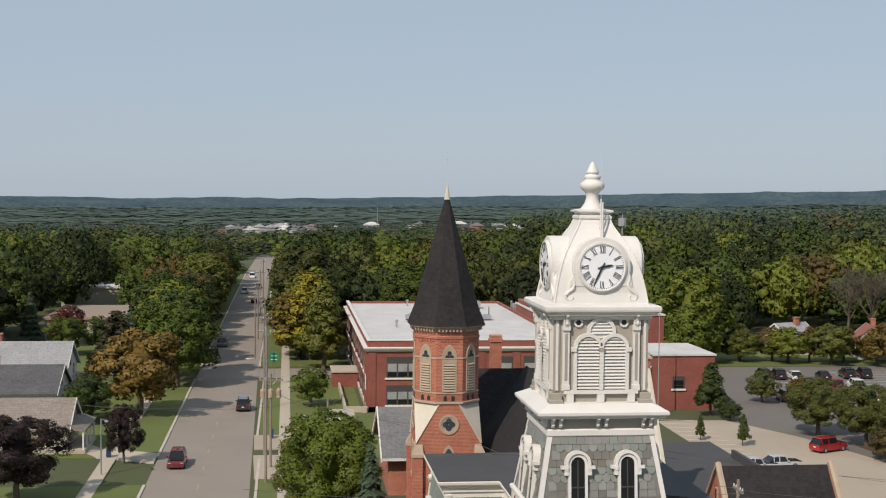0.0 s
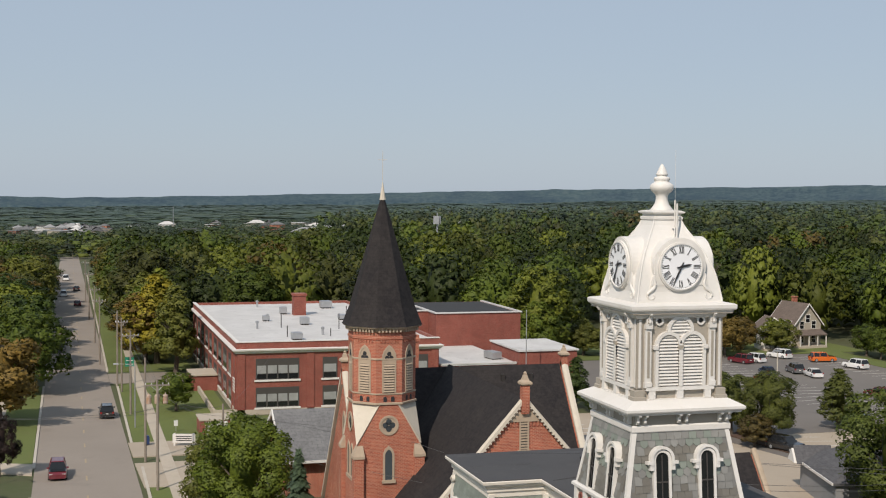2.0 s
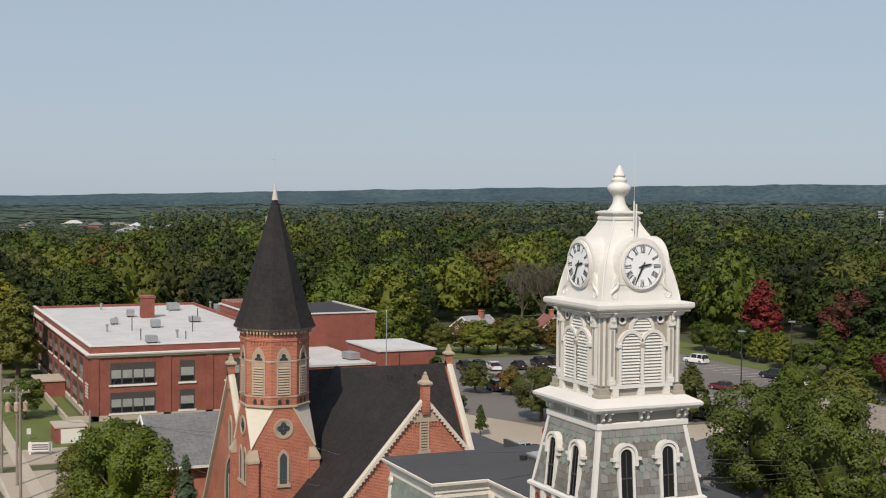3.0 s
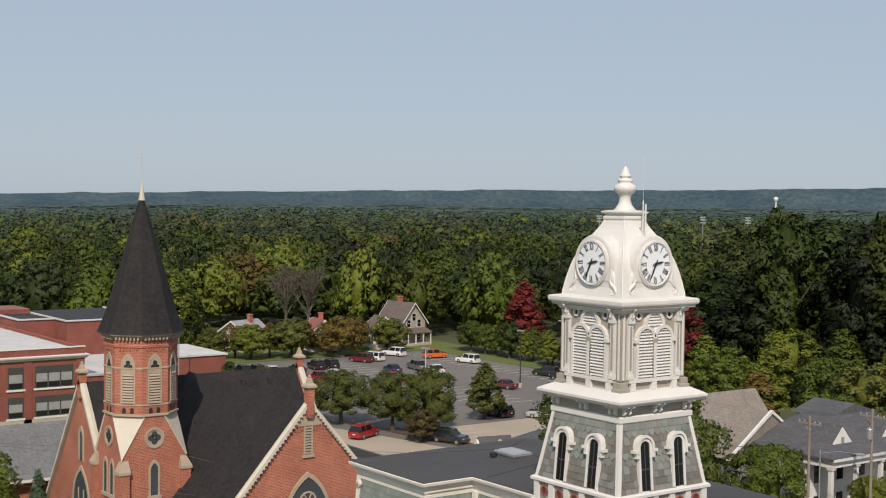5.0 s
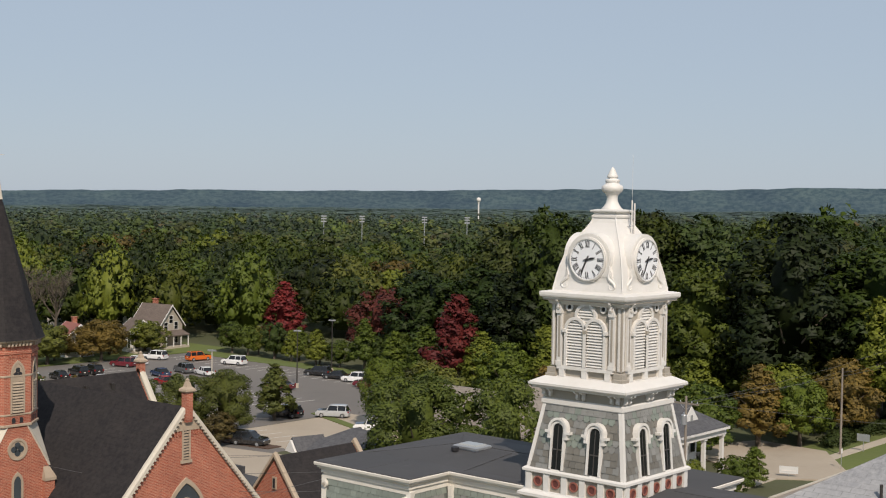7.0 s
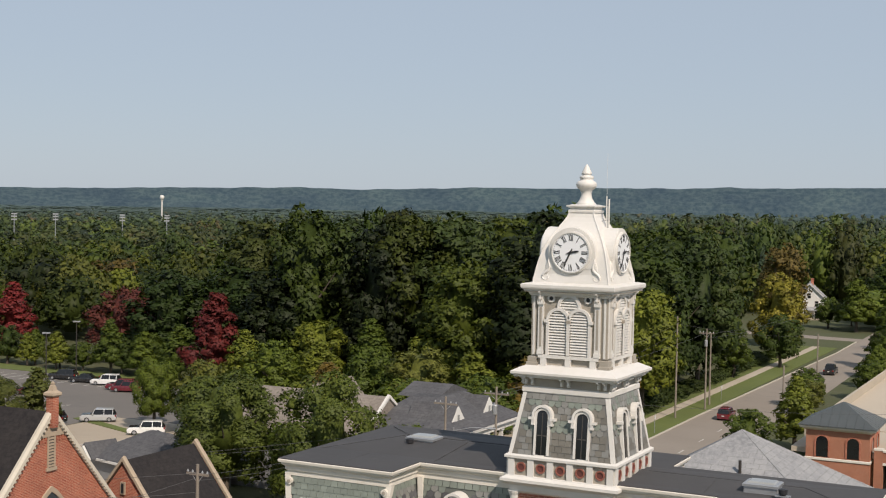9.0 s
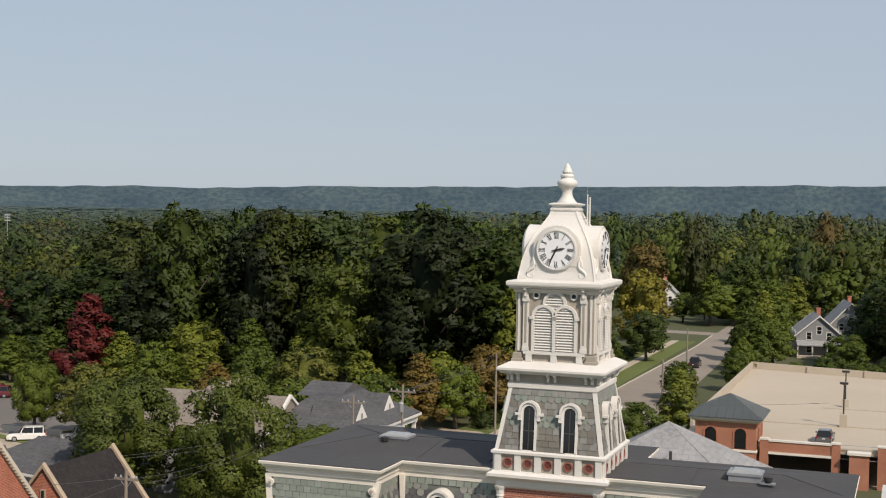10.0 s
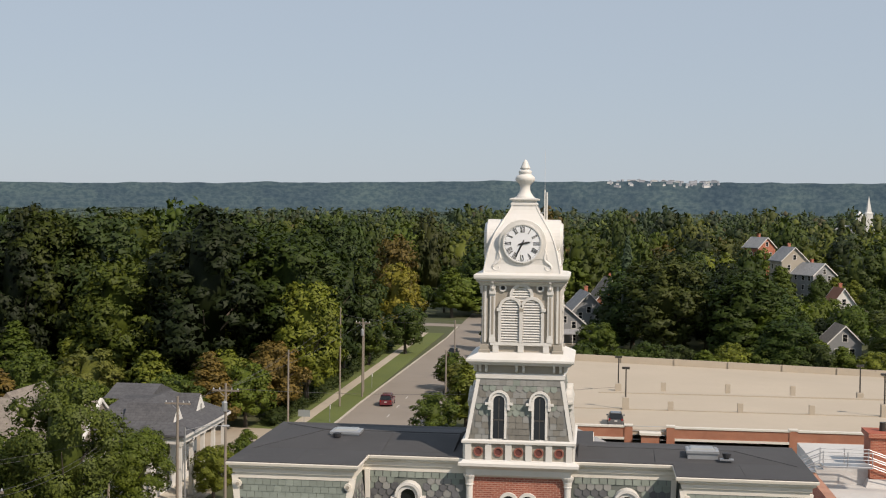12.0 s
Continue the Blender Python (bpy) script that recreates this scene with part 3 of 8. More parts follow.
for x0, x1, y0, y1 in ((-98, -37, -13.9, -4), (-160, -112, -14.4, -1), (-420, -174, -15.4, -2), (-86, -36, -60, -25.5), (-160, -100, -60, -25.5), (-420, -170, -60, -25.5)):
    flat("lawn", rect(x0, x1, y0, y1), 0.0, 0.10, GRASS, "mown green lawn beside the street", "lawn")
flat("lawn", rect(-127, -98, -5, 33), 0.0, 0.09, GRASS, "mown green lawn beside the school", "lawn")
flat("road", [(-60, 262), (-29.5, 258), (-29.5, 265), (-60, 270)], 0.0, 0.03, ASPHALT, "asphalt cross street", "road")
flat("lawn", rect(-41, -30.9, 92, 240), 0.0, 0.10, GRASS, "mown green verge beside the side street", "lawn")
flat("pavement", rect(-420, -37, -12.0, -10.6), 0.0, 0.15, CONCRETE, "pale concrete pavement slabs", "pavement")
flat("pavement", rect(-420, -66, -31.2, -29.7), 0.0, 0.15, CONCRETE, "pale concrete pavement slabs", "pavement")
flat("pavement", rect(-36.2, -34.6, -10, 240), 0.0, 0.15, CONCRETE, "pale concrete pavement slabs", "pavement")


# ---- woods ----
CLEAR = [(-200, -100, -8, 56), (-172, -88, 38, 114), (-112, -76, 36, 84), (-96, -36, -12, 34), (-560, 95, -28, -12), (-36, -17, -20, 282), (-16, 80, -40, 152), (-72, -33, 30, 86), (-16, 16, -10, 12),
         (-160, -96, -60, -30), (-66, -36, -14, 40), (-194, -172, 74, 122), (-212, -186, 74, 110), (-12, 8, 150, 262), (-52, -34, 246, 270), (-168, -130, 112, 131), (40, 60, 160, 212), (44, 112, 262, 352), (40, 62, 352, 384), (-14, 16, 262, 320), (-60, -36, 262, 332), (-52, -36, 180, 262), (-262, -146, -64, -35), (20, 30, 160, 178)]


def is_clear(x, y, pad=0.0):
    return any(a - pad < x < b + pad and c - pad < y < d + pad for a, b, c, d in CLEAR)


wood_rng = np.random.default_rng(5)


def shade(rng, warm=0.06):
    r = rng.uniform()
    c = np.array(GREENS[rng.integers(len(GREENS))]) * rng.choice([0.55, 0.7, 0.85, 1.0, 1.18]) * rng.uniform(0.9, 1.1)
    if r < warm * 0.5:
        c = np.array(OLIVE)
    elif r < warm:
        c = np.array(RUST) * 0.8
    return tuple(c)


WOODLOT = []


def grove(x0, x1, y0, y1, step, h0, h1, w0, w1, dark=False, warm=0.05):
    for gx in np.arange(x0, x1, step):
        for gy in np.arange(y0, y1, step):
            x, y = gx + wood_rng.uniform(-0.4, 0.4) * step, gy + wood_rng.uniform(-0.4, 0.4) * step
            if is_clear(x, y, 2.0):
                continue
            c = shade(wood_rng, warm)
            west = math.degrees(math.atan2(20 - x, y + 54)) > 35 and dark and x < 0
            c = tuple(np.array(c) * (0.74 if west else 0.64 if dark else 0.77) * ((0.90, 1.02, 0.94) if dark else (1, 1, 1)))
            WOODLOT.append((x, y, wood_rng.uniform(h0, h1) * (0.66 if west else 1.0), wood_rng.uniform(w0, w1), c, "dark" if dark else "green", int(wood_rng.integers(5))))


grove(-140, -38, 128, 215, 12.0, 19, 30, 12, 17, True, 0.02)
grove(-330, -172, 60, 230, 13.0, 12, 20, 11, 16)
grove(-330, -205, -4, 60, 13, 13, 20, 11, 15)
grove(-330, -112, -110, -62, 14, 13, 19, 11, 15)
grove(-330, -172, -62, -33, 12, 11, 17, 10, 13)
grove(14, 32, 168, 262, 12, 16, 22, 11, 15, True, 0.04)
grove(32, 46, 168, 262, 10, 9, 13, 9, 13, True, 0.04)
grove(46, 110, 168, 262, 12, 6, 11, 9, 13, True, 0.05)
grove(-170, -40, 220, 300, 14, 18, 25, 12, 16, True)
WOODLOT.sort(key=lambda t: math.hypot(t[0] - 20, t[1] + 35))
for x, y, h, w, c, lk, k in WOODLOT[:90]:
    plant(("mid", k), x, y, h, w, c, lk, "shade trees of the neighbourhood")


def crown_pattern(rng, clumps, cards, size, core=0.85):
    """Corners, triangles and normals of one crown of unit width and height that stands on z = 0, for woods that are joined."""
    v, f, n = crown_arrays(rng, 0.5, 0.5, clumps, cards, size, ("round", "egg")[int(rng.integers(2))], 1.12, core, 0.36 if clumps > 20 else 0.0, -0.6, 0.07)
    return v + (0, 0, 0.5), f, n


def knoll(rng, m=5, rings=2):
    """A crown so far off that only its uneven dome shows."""
    v, f = [], []
    for i in range(rings):
        z = (0.1, 0.66)[i]
        w = 0.5 * (0.9, 0.8)[i]
        v += [(w * rng.uniform(0.75, 1.2) * math.cos(math.tau * (j + 0.5 * i) / m), w * rng.uniform(0.75, 1.2) * math.sin(math.tau * (j + 0.5 * i) / m), z * rng.uniform(0.9, 1.1)) for j in range(m)]
    v.append((rng.uniform(-0.1, 0.1), rng.uniform(-0.1, 0.1), 1.0))
    for i in range(rings - 1):
        for j in range(m):
            b, c, d, e = i * m + j, i * m + (j + 1) % m, (i + 1) * m + (j + 1) % m, (i + 1) * m + j
            f += [(b, c, d), (b, d, e)]
    f += [((rings - 1) * m + j, (rings - 1) * m + (j + 1) % m, rings * m) for j in range(m)]
    v = np.array(v)
    return v, np.array(f), unit((v - (0, 0, 0.2)) * (0.8, 0.8, 0.5) + (0, 0, 0.75))


def joined_trees(name, spots, patterns, mat, label, tones, base=None):
    """Many crowns as one mesh. spots: x, y, height, width, turn, pattern; one tone for each; base: height of the land."""
    V, T, N, C, n = [], [], [], [], 0
    tones = np.array(tones)
    base = fall(spots[:, 0], spots[:, 1]) if base is None else base
    for k, (v, t, nr) in enumerate(patterns):
        sel = spots[:, 5] == k
        own = spots[sel]
        if not len(own):
            continue
        c, s = np.cos(own[:, 4])[:, None], np.sin(own[:, 4])[:, None]
        w, h = own[:, 3][:, None], own[:, 2][:, None]
        X = own[:, 0][:, None] + w * (c * v[:, 0] - s * v[:, 1])
        Y = own[:, 1][:, None] + w * (s * v[:, 0] + c * v[:, 1])
        Z = h * v[:, 2] + base[sel][:, None]
        N.append(unit(np.stack([(c * nr[:, 0] - s * nr[:, 1]) / w, (s * nr[:, 0] + c * nr[:, 1]) / w, nr[:, 2] / h], -1)).reshape(-1, 3))
        off = n + np.arange(len(own))[:, None, None] * len(v)
        V.append(np.stack([X, Y, Z], -1).reshape(-1, 3))
        T.append((t[None] + off).reshape(-1, 3))
        C.append(np.repeat(tones[sel], len(v), 0))
        n += len(own) * len(v)
    me = soft_mesh(name, np.concatenate(V), np.concatenate(T), np.concatenate(N), mat, np.concatenate(C))
    return tagged(new(name, me), label, "woodland", kind="stuff")


def lumps(X, Y, s, seed):
    return np.array([noise.noise((x / s, y / s, seed)) for x, y in zip(X.ravel(), Y.ravel())]).reshape(X.shape)


def polar(a0, a1, da, radii):
    az = np.radians(np.arange(a0, a1 + da / 2, da))
    A, R = np.meshgrid(az, np.array(radii))
    return -R * np.sin(A), R * np.cos(A), A, R


def sheet(name, X, Y, Z, mat, label, category, keep=None, kind="stuff"):
    n, m = X.shape
    me = bpy.data.meshes.new(name)
    idx = np.arange(n * m).reshape(n, m)
    q = np.stack([idx[:-1, :-1], idx[:-1, 1:], idx[1:, 1:], idx[1:, :-1]], -1).reshape(-1, 4)
    if keep is not None:
        q = q[keep[:-1, :-1].ravel() & keep[1:, 1:].ravel()]
    me.from_pydata(np.stack([X, Y, Z], -1).reshape(-1, 3).tolist(), [], q.tolist())
    me.materials.append(mat)
    me.polygons.foreach_set("use_smooth", [True] * len(me.polygons))
    return tagged(new(name, me), label, category, kind=kind)


TREETOPS = leafage("treetop_leaves", True)
far_rng = np.random.default_rng(21)
PAT_FINE = [crown_pattern(far_rng, 34, 1000, 0.050, 0.60) for _ in range(5)]
PAT_MID = [crown_pattern(far_rng, 24, 520, 0.058, 0.64) for _ in range(6)]
PAT = [crown_pattern(far_rng, 13, 96, 0.080, 0.8) for _ in range(6)]
PAT_FAR = [crown_pattern(far_rng, 5, 10, 0.13) for _ in range(3)]
KNOLLS = [knoll(far_rng) for _ in range(6)]


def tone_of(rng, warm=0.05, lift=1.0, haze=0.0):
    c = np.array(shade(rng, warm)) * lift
    # haze blends a blue-grey air tint into the leaf colour
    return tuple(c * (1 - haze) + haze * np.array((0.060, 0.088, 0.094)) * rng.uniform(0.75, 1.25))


near_spots = np.array([(x, y, h, w, k * 1.3, k % 5) for x, y, h, w, c, lk, k in WOODLOT[90:]])
joined_trees("woodland_trees", near_spots, PAT_FINE, TREETOPS, "shade trees of the neighbourhood in early autumn", [t[4] for t in WOODLOT[90:]])
hedge = np.array([(-38.6 + far_rng.uniform(-0.3, 0.3), 108 + 2.1 * i, far_rng.uniform(1.7, 2.6), far_rng.uniform(3.0, 4.2), i, i % 6) for i in range(48)])
joined_trees("hedge", hedge, PAT_MID, TREETOPS, "dark clipped hedge along the pavement", [np.array(GREENS[4]) * far_rng.uniform(0.8, 1.2) for _ in range(48)])


def in_town(az, d):
    """Where the small towns in the west and north-west leave gaps between their trees."""
    return (87.5 < az < 94.5 and 1080 < d < 1560) or (72 < az < 82 and 860 < d < 1150)


spots, tones = [], []
for step, d0, d1 in ((14.5, 0, 500), (16.0, 500, 960), (18.5, 960, 1720)):
    for gx in np.arange(-1740, 720, step):
        for gy in np.arange(-620, 1740, step):
            x, y = gx + far_rng.uniform(-0.36, 0.36) * step, gy + far_rng.uniform(-0.36, 0.36) * step
            d = math.hypot(x - 20, y + 35)
            az = math.degrees(math.atan2(-(x - 20), y + 35))
            if not (-14 < az < 104) or not d0 <= d < d1 or is_clear(x, y, 3.0):
                continue
            if x > -332 and y < 302 and d < 360 and not (x > 76 or y < -112):
                if not (-40 < x < -14 and y > 230) and (y < 262 or x < -16) and x < 108:
                    continue
            if (abs(y + 20.5) < (11 if x > -380 else 8.5) and x > -545) or far_rng.uniform() < (0.5 if in_town(az, d) else 0.13 if d < 960 else 0.04):
                continue
            height = far_rng.uniform(6, 14) if far_rng.uniform() > 0.22 else far_rng.uniform(14, 20)
            height *= 1 + 0.42 * min(1.0, max(0.0, (34 - az) / 26)) * (1.35 if d > 450 else 1.0)
            if az > 78:
                swell = noise.noise((x / 46, y / 46, 4.0)) + 0.5 * noise.noise((x / 17, y / 17, 9.0))
                open_view = 0.006 * math.exp(-(((az - 90.5) / 2.6) ** 2))
                height = max(5.0, min(height, 29.0 - (0.0335 + open_view - 0.0105 * swell) * d - float(fall(x, y)))) * (0.7 if in_town(az, d) else 1.0)
            spots.append((x, y, height, far_rng.uniform(12, 20) if d < 500 else far_rng.uniform(14, 23) if d < 960 else far_rng.uniform(17, 28), far_rng.uniform(0, 6.28), far_rng.integers(6)))
            # the painted haze grows with distance from 330 m on
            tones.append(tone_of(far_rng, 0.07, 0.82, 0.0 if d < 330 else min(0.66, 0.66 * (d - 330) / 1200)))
for x in range(96, 210, 9):
    spots.append((x, 670 + far_rng.uniform(-8, 8), far_rng.uniform(21.5, 24.0), 13.0, far_rng.uniform(0, 6.28), far_rng.integers(6)))
    tones.append(tone_of(far_rng))
spots, tones = np.array(spots), np.array(tones)
reach = np.hypot(spots[:, 0] - 20, spots[:, 1] + 35)
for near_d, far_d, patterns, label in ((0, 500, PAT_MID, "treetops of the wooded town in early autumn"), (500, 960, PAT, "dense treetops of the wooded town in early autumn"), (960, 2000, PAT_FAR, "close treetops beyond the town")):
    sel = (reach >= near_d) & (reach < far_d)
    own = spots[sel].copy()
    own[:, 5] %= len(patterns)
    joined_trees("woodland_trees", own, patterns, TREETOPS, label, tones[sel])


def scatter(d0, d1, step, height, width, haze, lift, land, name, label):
    """Far crowns as plain domes, standing on the land, with distance haze blended into their colour."""
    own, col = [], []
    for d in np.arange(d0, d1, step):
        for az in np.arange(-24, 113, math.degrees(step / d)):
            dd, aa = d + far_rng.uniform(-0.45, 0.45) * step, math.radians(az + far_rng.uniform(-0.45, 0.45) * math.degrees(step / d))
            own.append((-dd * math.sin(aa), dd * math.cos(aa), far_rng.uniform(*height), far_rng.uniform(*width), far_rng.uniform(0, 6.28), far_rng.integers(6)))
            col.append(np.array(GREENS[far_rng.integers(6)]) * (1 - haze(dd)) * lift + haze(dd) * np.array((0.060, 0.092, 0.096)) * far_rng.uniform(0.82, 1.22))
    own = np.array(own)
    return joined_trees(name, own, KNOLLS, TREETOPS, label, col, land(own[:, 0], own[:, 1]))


def valley(X, Y):
    """The wooded plain between the town and the hills."""
    A, R = np.degrees(np.arctan2(-X, Y)), np.hypot(X, Y)
    north = np.clip((80 - A) / 60, 0, 1)
    return 5 * lumps(X, Y, 240, 3.0) + 1.5 - 4.5 * north + np.clip((R - 1500) / 1500, 0, 1) * (2 + 20 * north) + fall(X, Y)


def hill(X, Y):
    """The low hills on the horizon."""
    A, R = np.degrees(np.arctan2(-X, Y)), np.hypot(X, Y)
    rise = np.clip((R - 2950) / 1150, 0, 1) ** 1.2
    crest = 8 + 100 * np.clip((92 - A) / 88, 0, 1) ** 1.25 + 6 * lumps(A * 20, 0 * A, 90, 1.0) + 3 * lumps(A * 20, 0 * A, 25, 2.0)
    low = np.clip((92 - A) / 40, 0.3, 1)
    skirt = 30 * np.clip((3020 - R) / 120, 0, 1)
    return 10 - skirt + 5 * (1 - low) * (1 - rise) + rise * crest + 12 * low * lumps(X, Y, 320, 8.0) * np.clip(1.1 - rise, 0.2, 1) + 3 * lumps(X, Y, 60, 5.0) + 1.2 * fall(X, Y)


# Distance haze is painted into the plain's dulled green tones.
HAZE_GREEN = distance("haze_tinted_woodland", (0.040, 0.064, 0.056), (0.066, 0.092, 0.070), 60.0, 2000.0)
# Aerial haze over the hills is mixed into both tones as blue.
HILL_HAZE_BLUE = distance("far_hills_hazed_blue", (0.036, 0.065, 0.086), (0.074, 0.108, 0.122), 120.0, 3600.0)
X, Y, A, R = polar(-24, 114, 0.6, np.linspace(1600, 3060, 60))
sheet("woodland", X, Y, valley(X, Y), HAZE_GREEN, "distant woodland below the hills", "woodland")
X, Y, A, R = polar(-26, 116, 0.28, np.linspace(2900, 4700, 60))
sheet("backdrop", X, Y, hill(X, Y), HILL_HAZE_BLUE, "low wooded hills tinted haze-blue on the horizon", "hills", kind="structure")
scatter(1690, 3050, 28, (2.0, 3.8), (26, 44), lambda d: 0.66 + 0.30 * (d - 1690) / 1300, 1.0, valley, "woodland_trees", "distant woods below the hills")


# ---- far buildings and masts ----
def far_building(x, y, w, d, h, wall, roof, label, turn=0.0, pitched=False):
    """A building some kilometre off: walls, roof and a row of windows, standing on the fallen land."""
    z = float(fall(x, y)) - 1.0
    b = thing("building", label, "building", (x, y, z), turn, "buildings of the far town")
    part("wall", MB().squares([(w / 2, d / 2, 0), (w / 2, d / 2, h)]), wall, b)
    part("roof", MB().squares([(w / 2 + 0.4, d / 2 + 0.4, h), (w / 2 + 0.4, d / 2 + 0.4, h + 0.5)] + ([(w / 2 - d / 2, 0.3, h + d * 0.32)] if pitched else [(w / 2 - 0.5, d / 2 - 0.5, h + 0.6)])), roof, b)
    n = max(2, int(w / 7))
    for i in range(n):
        u = -w / 2 + (i + 0.5) * w / n
        part("window", MB().box(u - w / n * 0.3, u + w / n * 0.3, -d / 2 - 0.12, -d / 2, h * 0.35, h * 0.7), GLASS_DK, b)
    return b


town_rng = random.Random(31)
for i in range(62):
    a, r = (radians(town_rng.gauss(91.0, 1.5)), town_rng.uniform(1120, 1540)) if i < 48 else (radians(town_rng.uniform(80, 88)), town_rng.uniform(1180, 1560))
    w, h = town_rng.choice((7, 9, 10, 12, 18)), town_rng.uniform(3.8, 6.2)
    far_building(-r * math.sin(a), r * math.cos(a), w, town_rng.uniform(9, 15), h, town_rng.choice((SIDING_W, SIDING_T, SIDING_T, SIDING_G, BRICK_CH)), town_rng.choice((MEMBRANE, SHINGLE_GREY, SHINGLE_MID, SHINGLE_DG)), "pale flat-roofed commercial building in the far town", -town_rng.uniform(55, 125), town_rng.random() < 0.4)
for i in range(9):
    a, r = radians(72.5 + i * 1.05), 890 + 60 * (i * 7 % 4)
    far_building(-r * math.sin(a), r * math.cos(a), 18, 11, 6.0, SIDING_T, SHINGLE_GREY, "long pale apartment block with a grey roof", -80 + 9 * (i % 3), True)
# Bluish greys with kilometres of haze painted in, for walls and roofs.
HAZED_WALL = surface("hazed_town_wall", (0.42, 0.43, 0.45), (0.34, 0.35, 0.38), 0.8, bump=0.0)
HAZED_ROOF = surface("hazed_town_roof", (0.30, 0.32, 0.35), (0.24, 0.26, 0.29), 0.8, bump=0.0)
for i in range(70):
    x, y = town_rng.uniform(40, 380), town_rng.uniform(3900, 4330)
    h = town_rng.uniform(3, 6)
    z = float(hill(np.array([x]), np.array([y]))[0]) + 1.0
    b = thing("building", "haze-greyed building of the hilltop town", "building", (x, y, z), town_rng.uniform(-15, 15), "buildings of the hilltop town")
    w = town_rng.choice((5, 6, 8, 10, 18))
    part("wall", MB().squares([(w / 2, 5, -3), (w / 2, 5, h)]), town_rng.choice((HAZED_WALL, HAZED_WALL, SIDING_W)), b)
    part("roof", MB().squares([(w / 2 + 0.5, 5.5, h), (w / 2 + 0.5, 5.5, h + 0.5), (max(0.5, w / 2 - 4), 0.6, h + 2.2)]), town_rng.choice((HAZED_ROOF, HAZED_ROOF, HAZED_WALL)), b)
wt = thing("water_tower", "white water tower on a single column", "water tower", (-1105, 1350, 0))
part("column", MB().lathe([(2.0, 0), (1.0, 6), (1.0, 29), (1.7, 32)], 16), WHITE, wt)
part("tank", MB().lathe([(1.6, 31.5), (2.6, 32.6), (3.1, 34.2), (3.0, 35.8), (2.0, 37.2), (0.2, 37.7)], 20), WHITE, wt, smooth=True)
for dx, dy, r in ((-0.731, 0.682, 590), (-0.709, 0.705, 600), (-0.672, 0.741, 600), (-0.645, 0.764, 610)):
    m = thing("floodlight_mast", "tall grey sports field mast with lamp banks", "mast", (dx * r, dy * r, 0), math.degrees(math.atan2(dy, dx)) + 90, "sports field masts")
    part("pole", MB().tube([(0, 0, 0), (0, 0, 22)], [0.3, 0.18], 8), STEEL, m)
    for z in (19.6, 21.0, 22.2):
        part("lamp_bank", MB().box(-1.3, 1.3, -0.2, 0.2, z - 0.3, z + 0.3), STEEL, m)
for dx, dy, r, h in ((-0.967, 0.253, 500, 17.5), (-0.998, 0.063, 1500, 6)):
    z = float(fall(dx * r, dy * r))
    m = thing("antenna_mast", "thin grey antenna mast above the trees", "mast", (dx * r, dy * r, z), 0, "antenna masts")
    part("pole", MB().tube([(0, 0, 0), (0, 0, h + 3 - z)], [0.5, 0.22], 8), STEEL, m)
    if r < 1000:
        for k in range(3):
            part("antenna_panel", MB(Matrix.Rotation(math.tau * k / 3, 4, "Z")).box(-1.2, 1.2, 0.9, 1.2, h - 1.2, h + 2.2), STEEL, m)
        part("platform", MB().lathe([(1.1, h - 0.2), (1.1, h + 0.1)], 12), STEEL, m)
st = thing("white_church", "white wooden church with a slender steeple among trees", "church", (150, 700, 0), 8)
part("nave", MB().loft([[(-16, y, 0), (16, y, 0), (16, y, 17), (-16, y, 17)] for y in (-5, 5)]), SIDING_W, st)
part("nave_roof", MB().loft([[(x, -5.6, 17), (x, 5.6, 17), (x, 0, 22)] for x in (-16.5, 16.5)]), SHINGLE_GREY, st)
part("steeple", MB().squares([(1.9, 18), (1.9, 28.5), (2.2, 28.7), (1.3, 29.5), (0.1, 38)], 4, -4), SIDING_W, st)
part("belfry", MB().squares([(1.7, 18), (1.7, 27), (1.9, 27.2), (0.1, 30)], -1, -4), SIDING_W, st)


# ---- courthouse with clock tower ----
tower = thing("clock_tower", "white-painted wooden clock tower on a slate mansard base", "clock tower")
part("shaft", MB().squares([(2.14, 9.0), (2.14, 17.38)]), BRICK_CT, tower, "red brick shaft")
part("base_cornice", MB().squares([(2.16, 16.95), (2.3, 17.05), (2.34, 17.3), (2.55, 17.42), (2.66, 17.5), (2.66, 17.62), (2.5, 17.7), (2.46, 17.76)]), WHITE, tower)
TERRACOTTA = surface("terracotta", (0.30, 0.105, 0.075), (0.24, 0.085, 0.062), 0.7, big=2.0, fine=12)
TERRACOTTA_DK = surface("dark_terracotta", (0.15, 0.045, 0.036), (0.11, 0.036, 0.03), 0.7, big=2.0, fine=12)
part("parapet", MB().squares([(2.38, 17.76), (2.38, 18.5)]), TAUPE, tower)
part("parapet_cap", MB().squares([(2.42, 18.46), (2.52, 18.5), (2.52, 18.6), (2.44, 18.66)]), WHITE, tower)
for k, M in enumerate(FACES):
    for i in range(6):
        x = -2.225 + 0.89 * i
        x = max(-2.27, min(2.27, x))
        part("pier", MB(M).box(x - 0.14, x + 0.14, -2.47, -2.36, 17.74, 18.49), WHITE, tower)
    for i in range(5):
        x = -1.78 + 0.89 * i
        ring_mb = MB(M)
        o = [(x + 0.21 * math.cos(a), 18.12 + 0.21 * math.sin(a)) for a in np.linspace(0, math.tau, 21)]
        n_ = [(x + 0.15 * math.cos(a), 18.12 + 0.15 * math.sin(a)) for a in np.linspace(0, math.tau, 21)]
        part("roundel_ring", ring_mb.band(n_, o, -2.44, -2.37), TERRACOTTA, tower)
        part("roundel", MB(M).plate(n_[:-1], -2.40, -2.37), TERRACOTTA_DK, tower, "round dark red roundel")

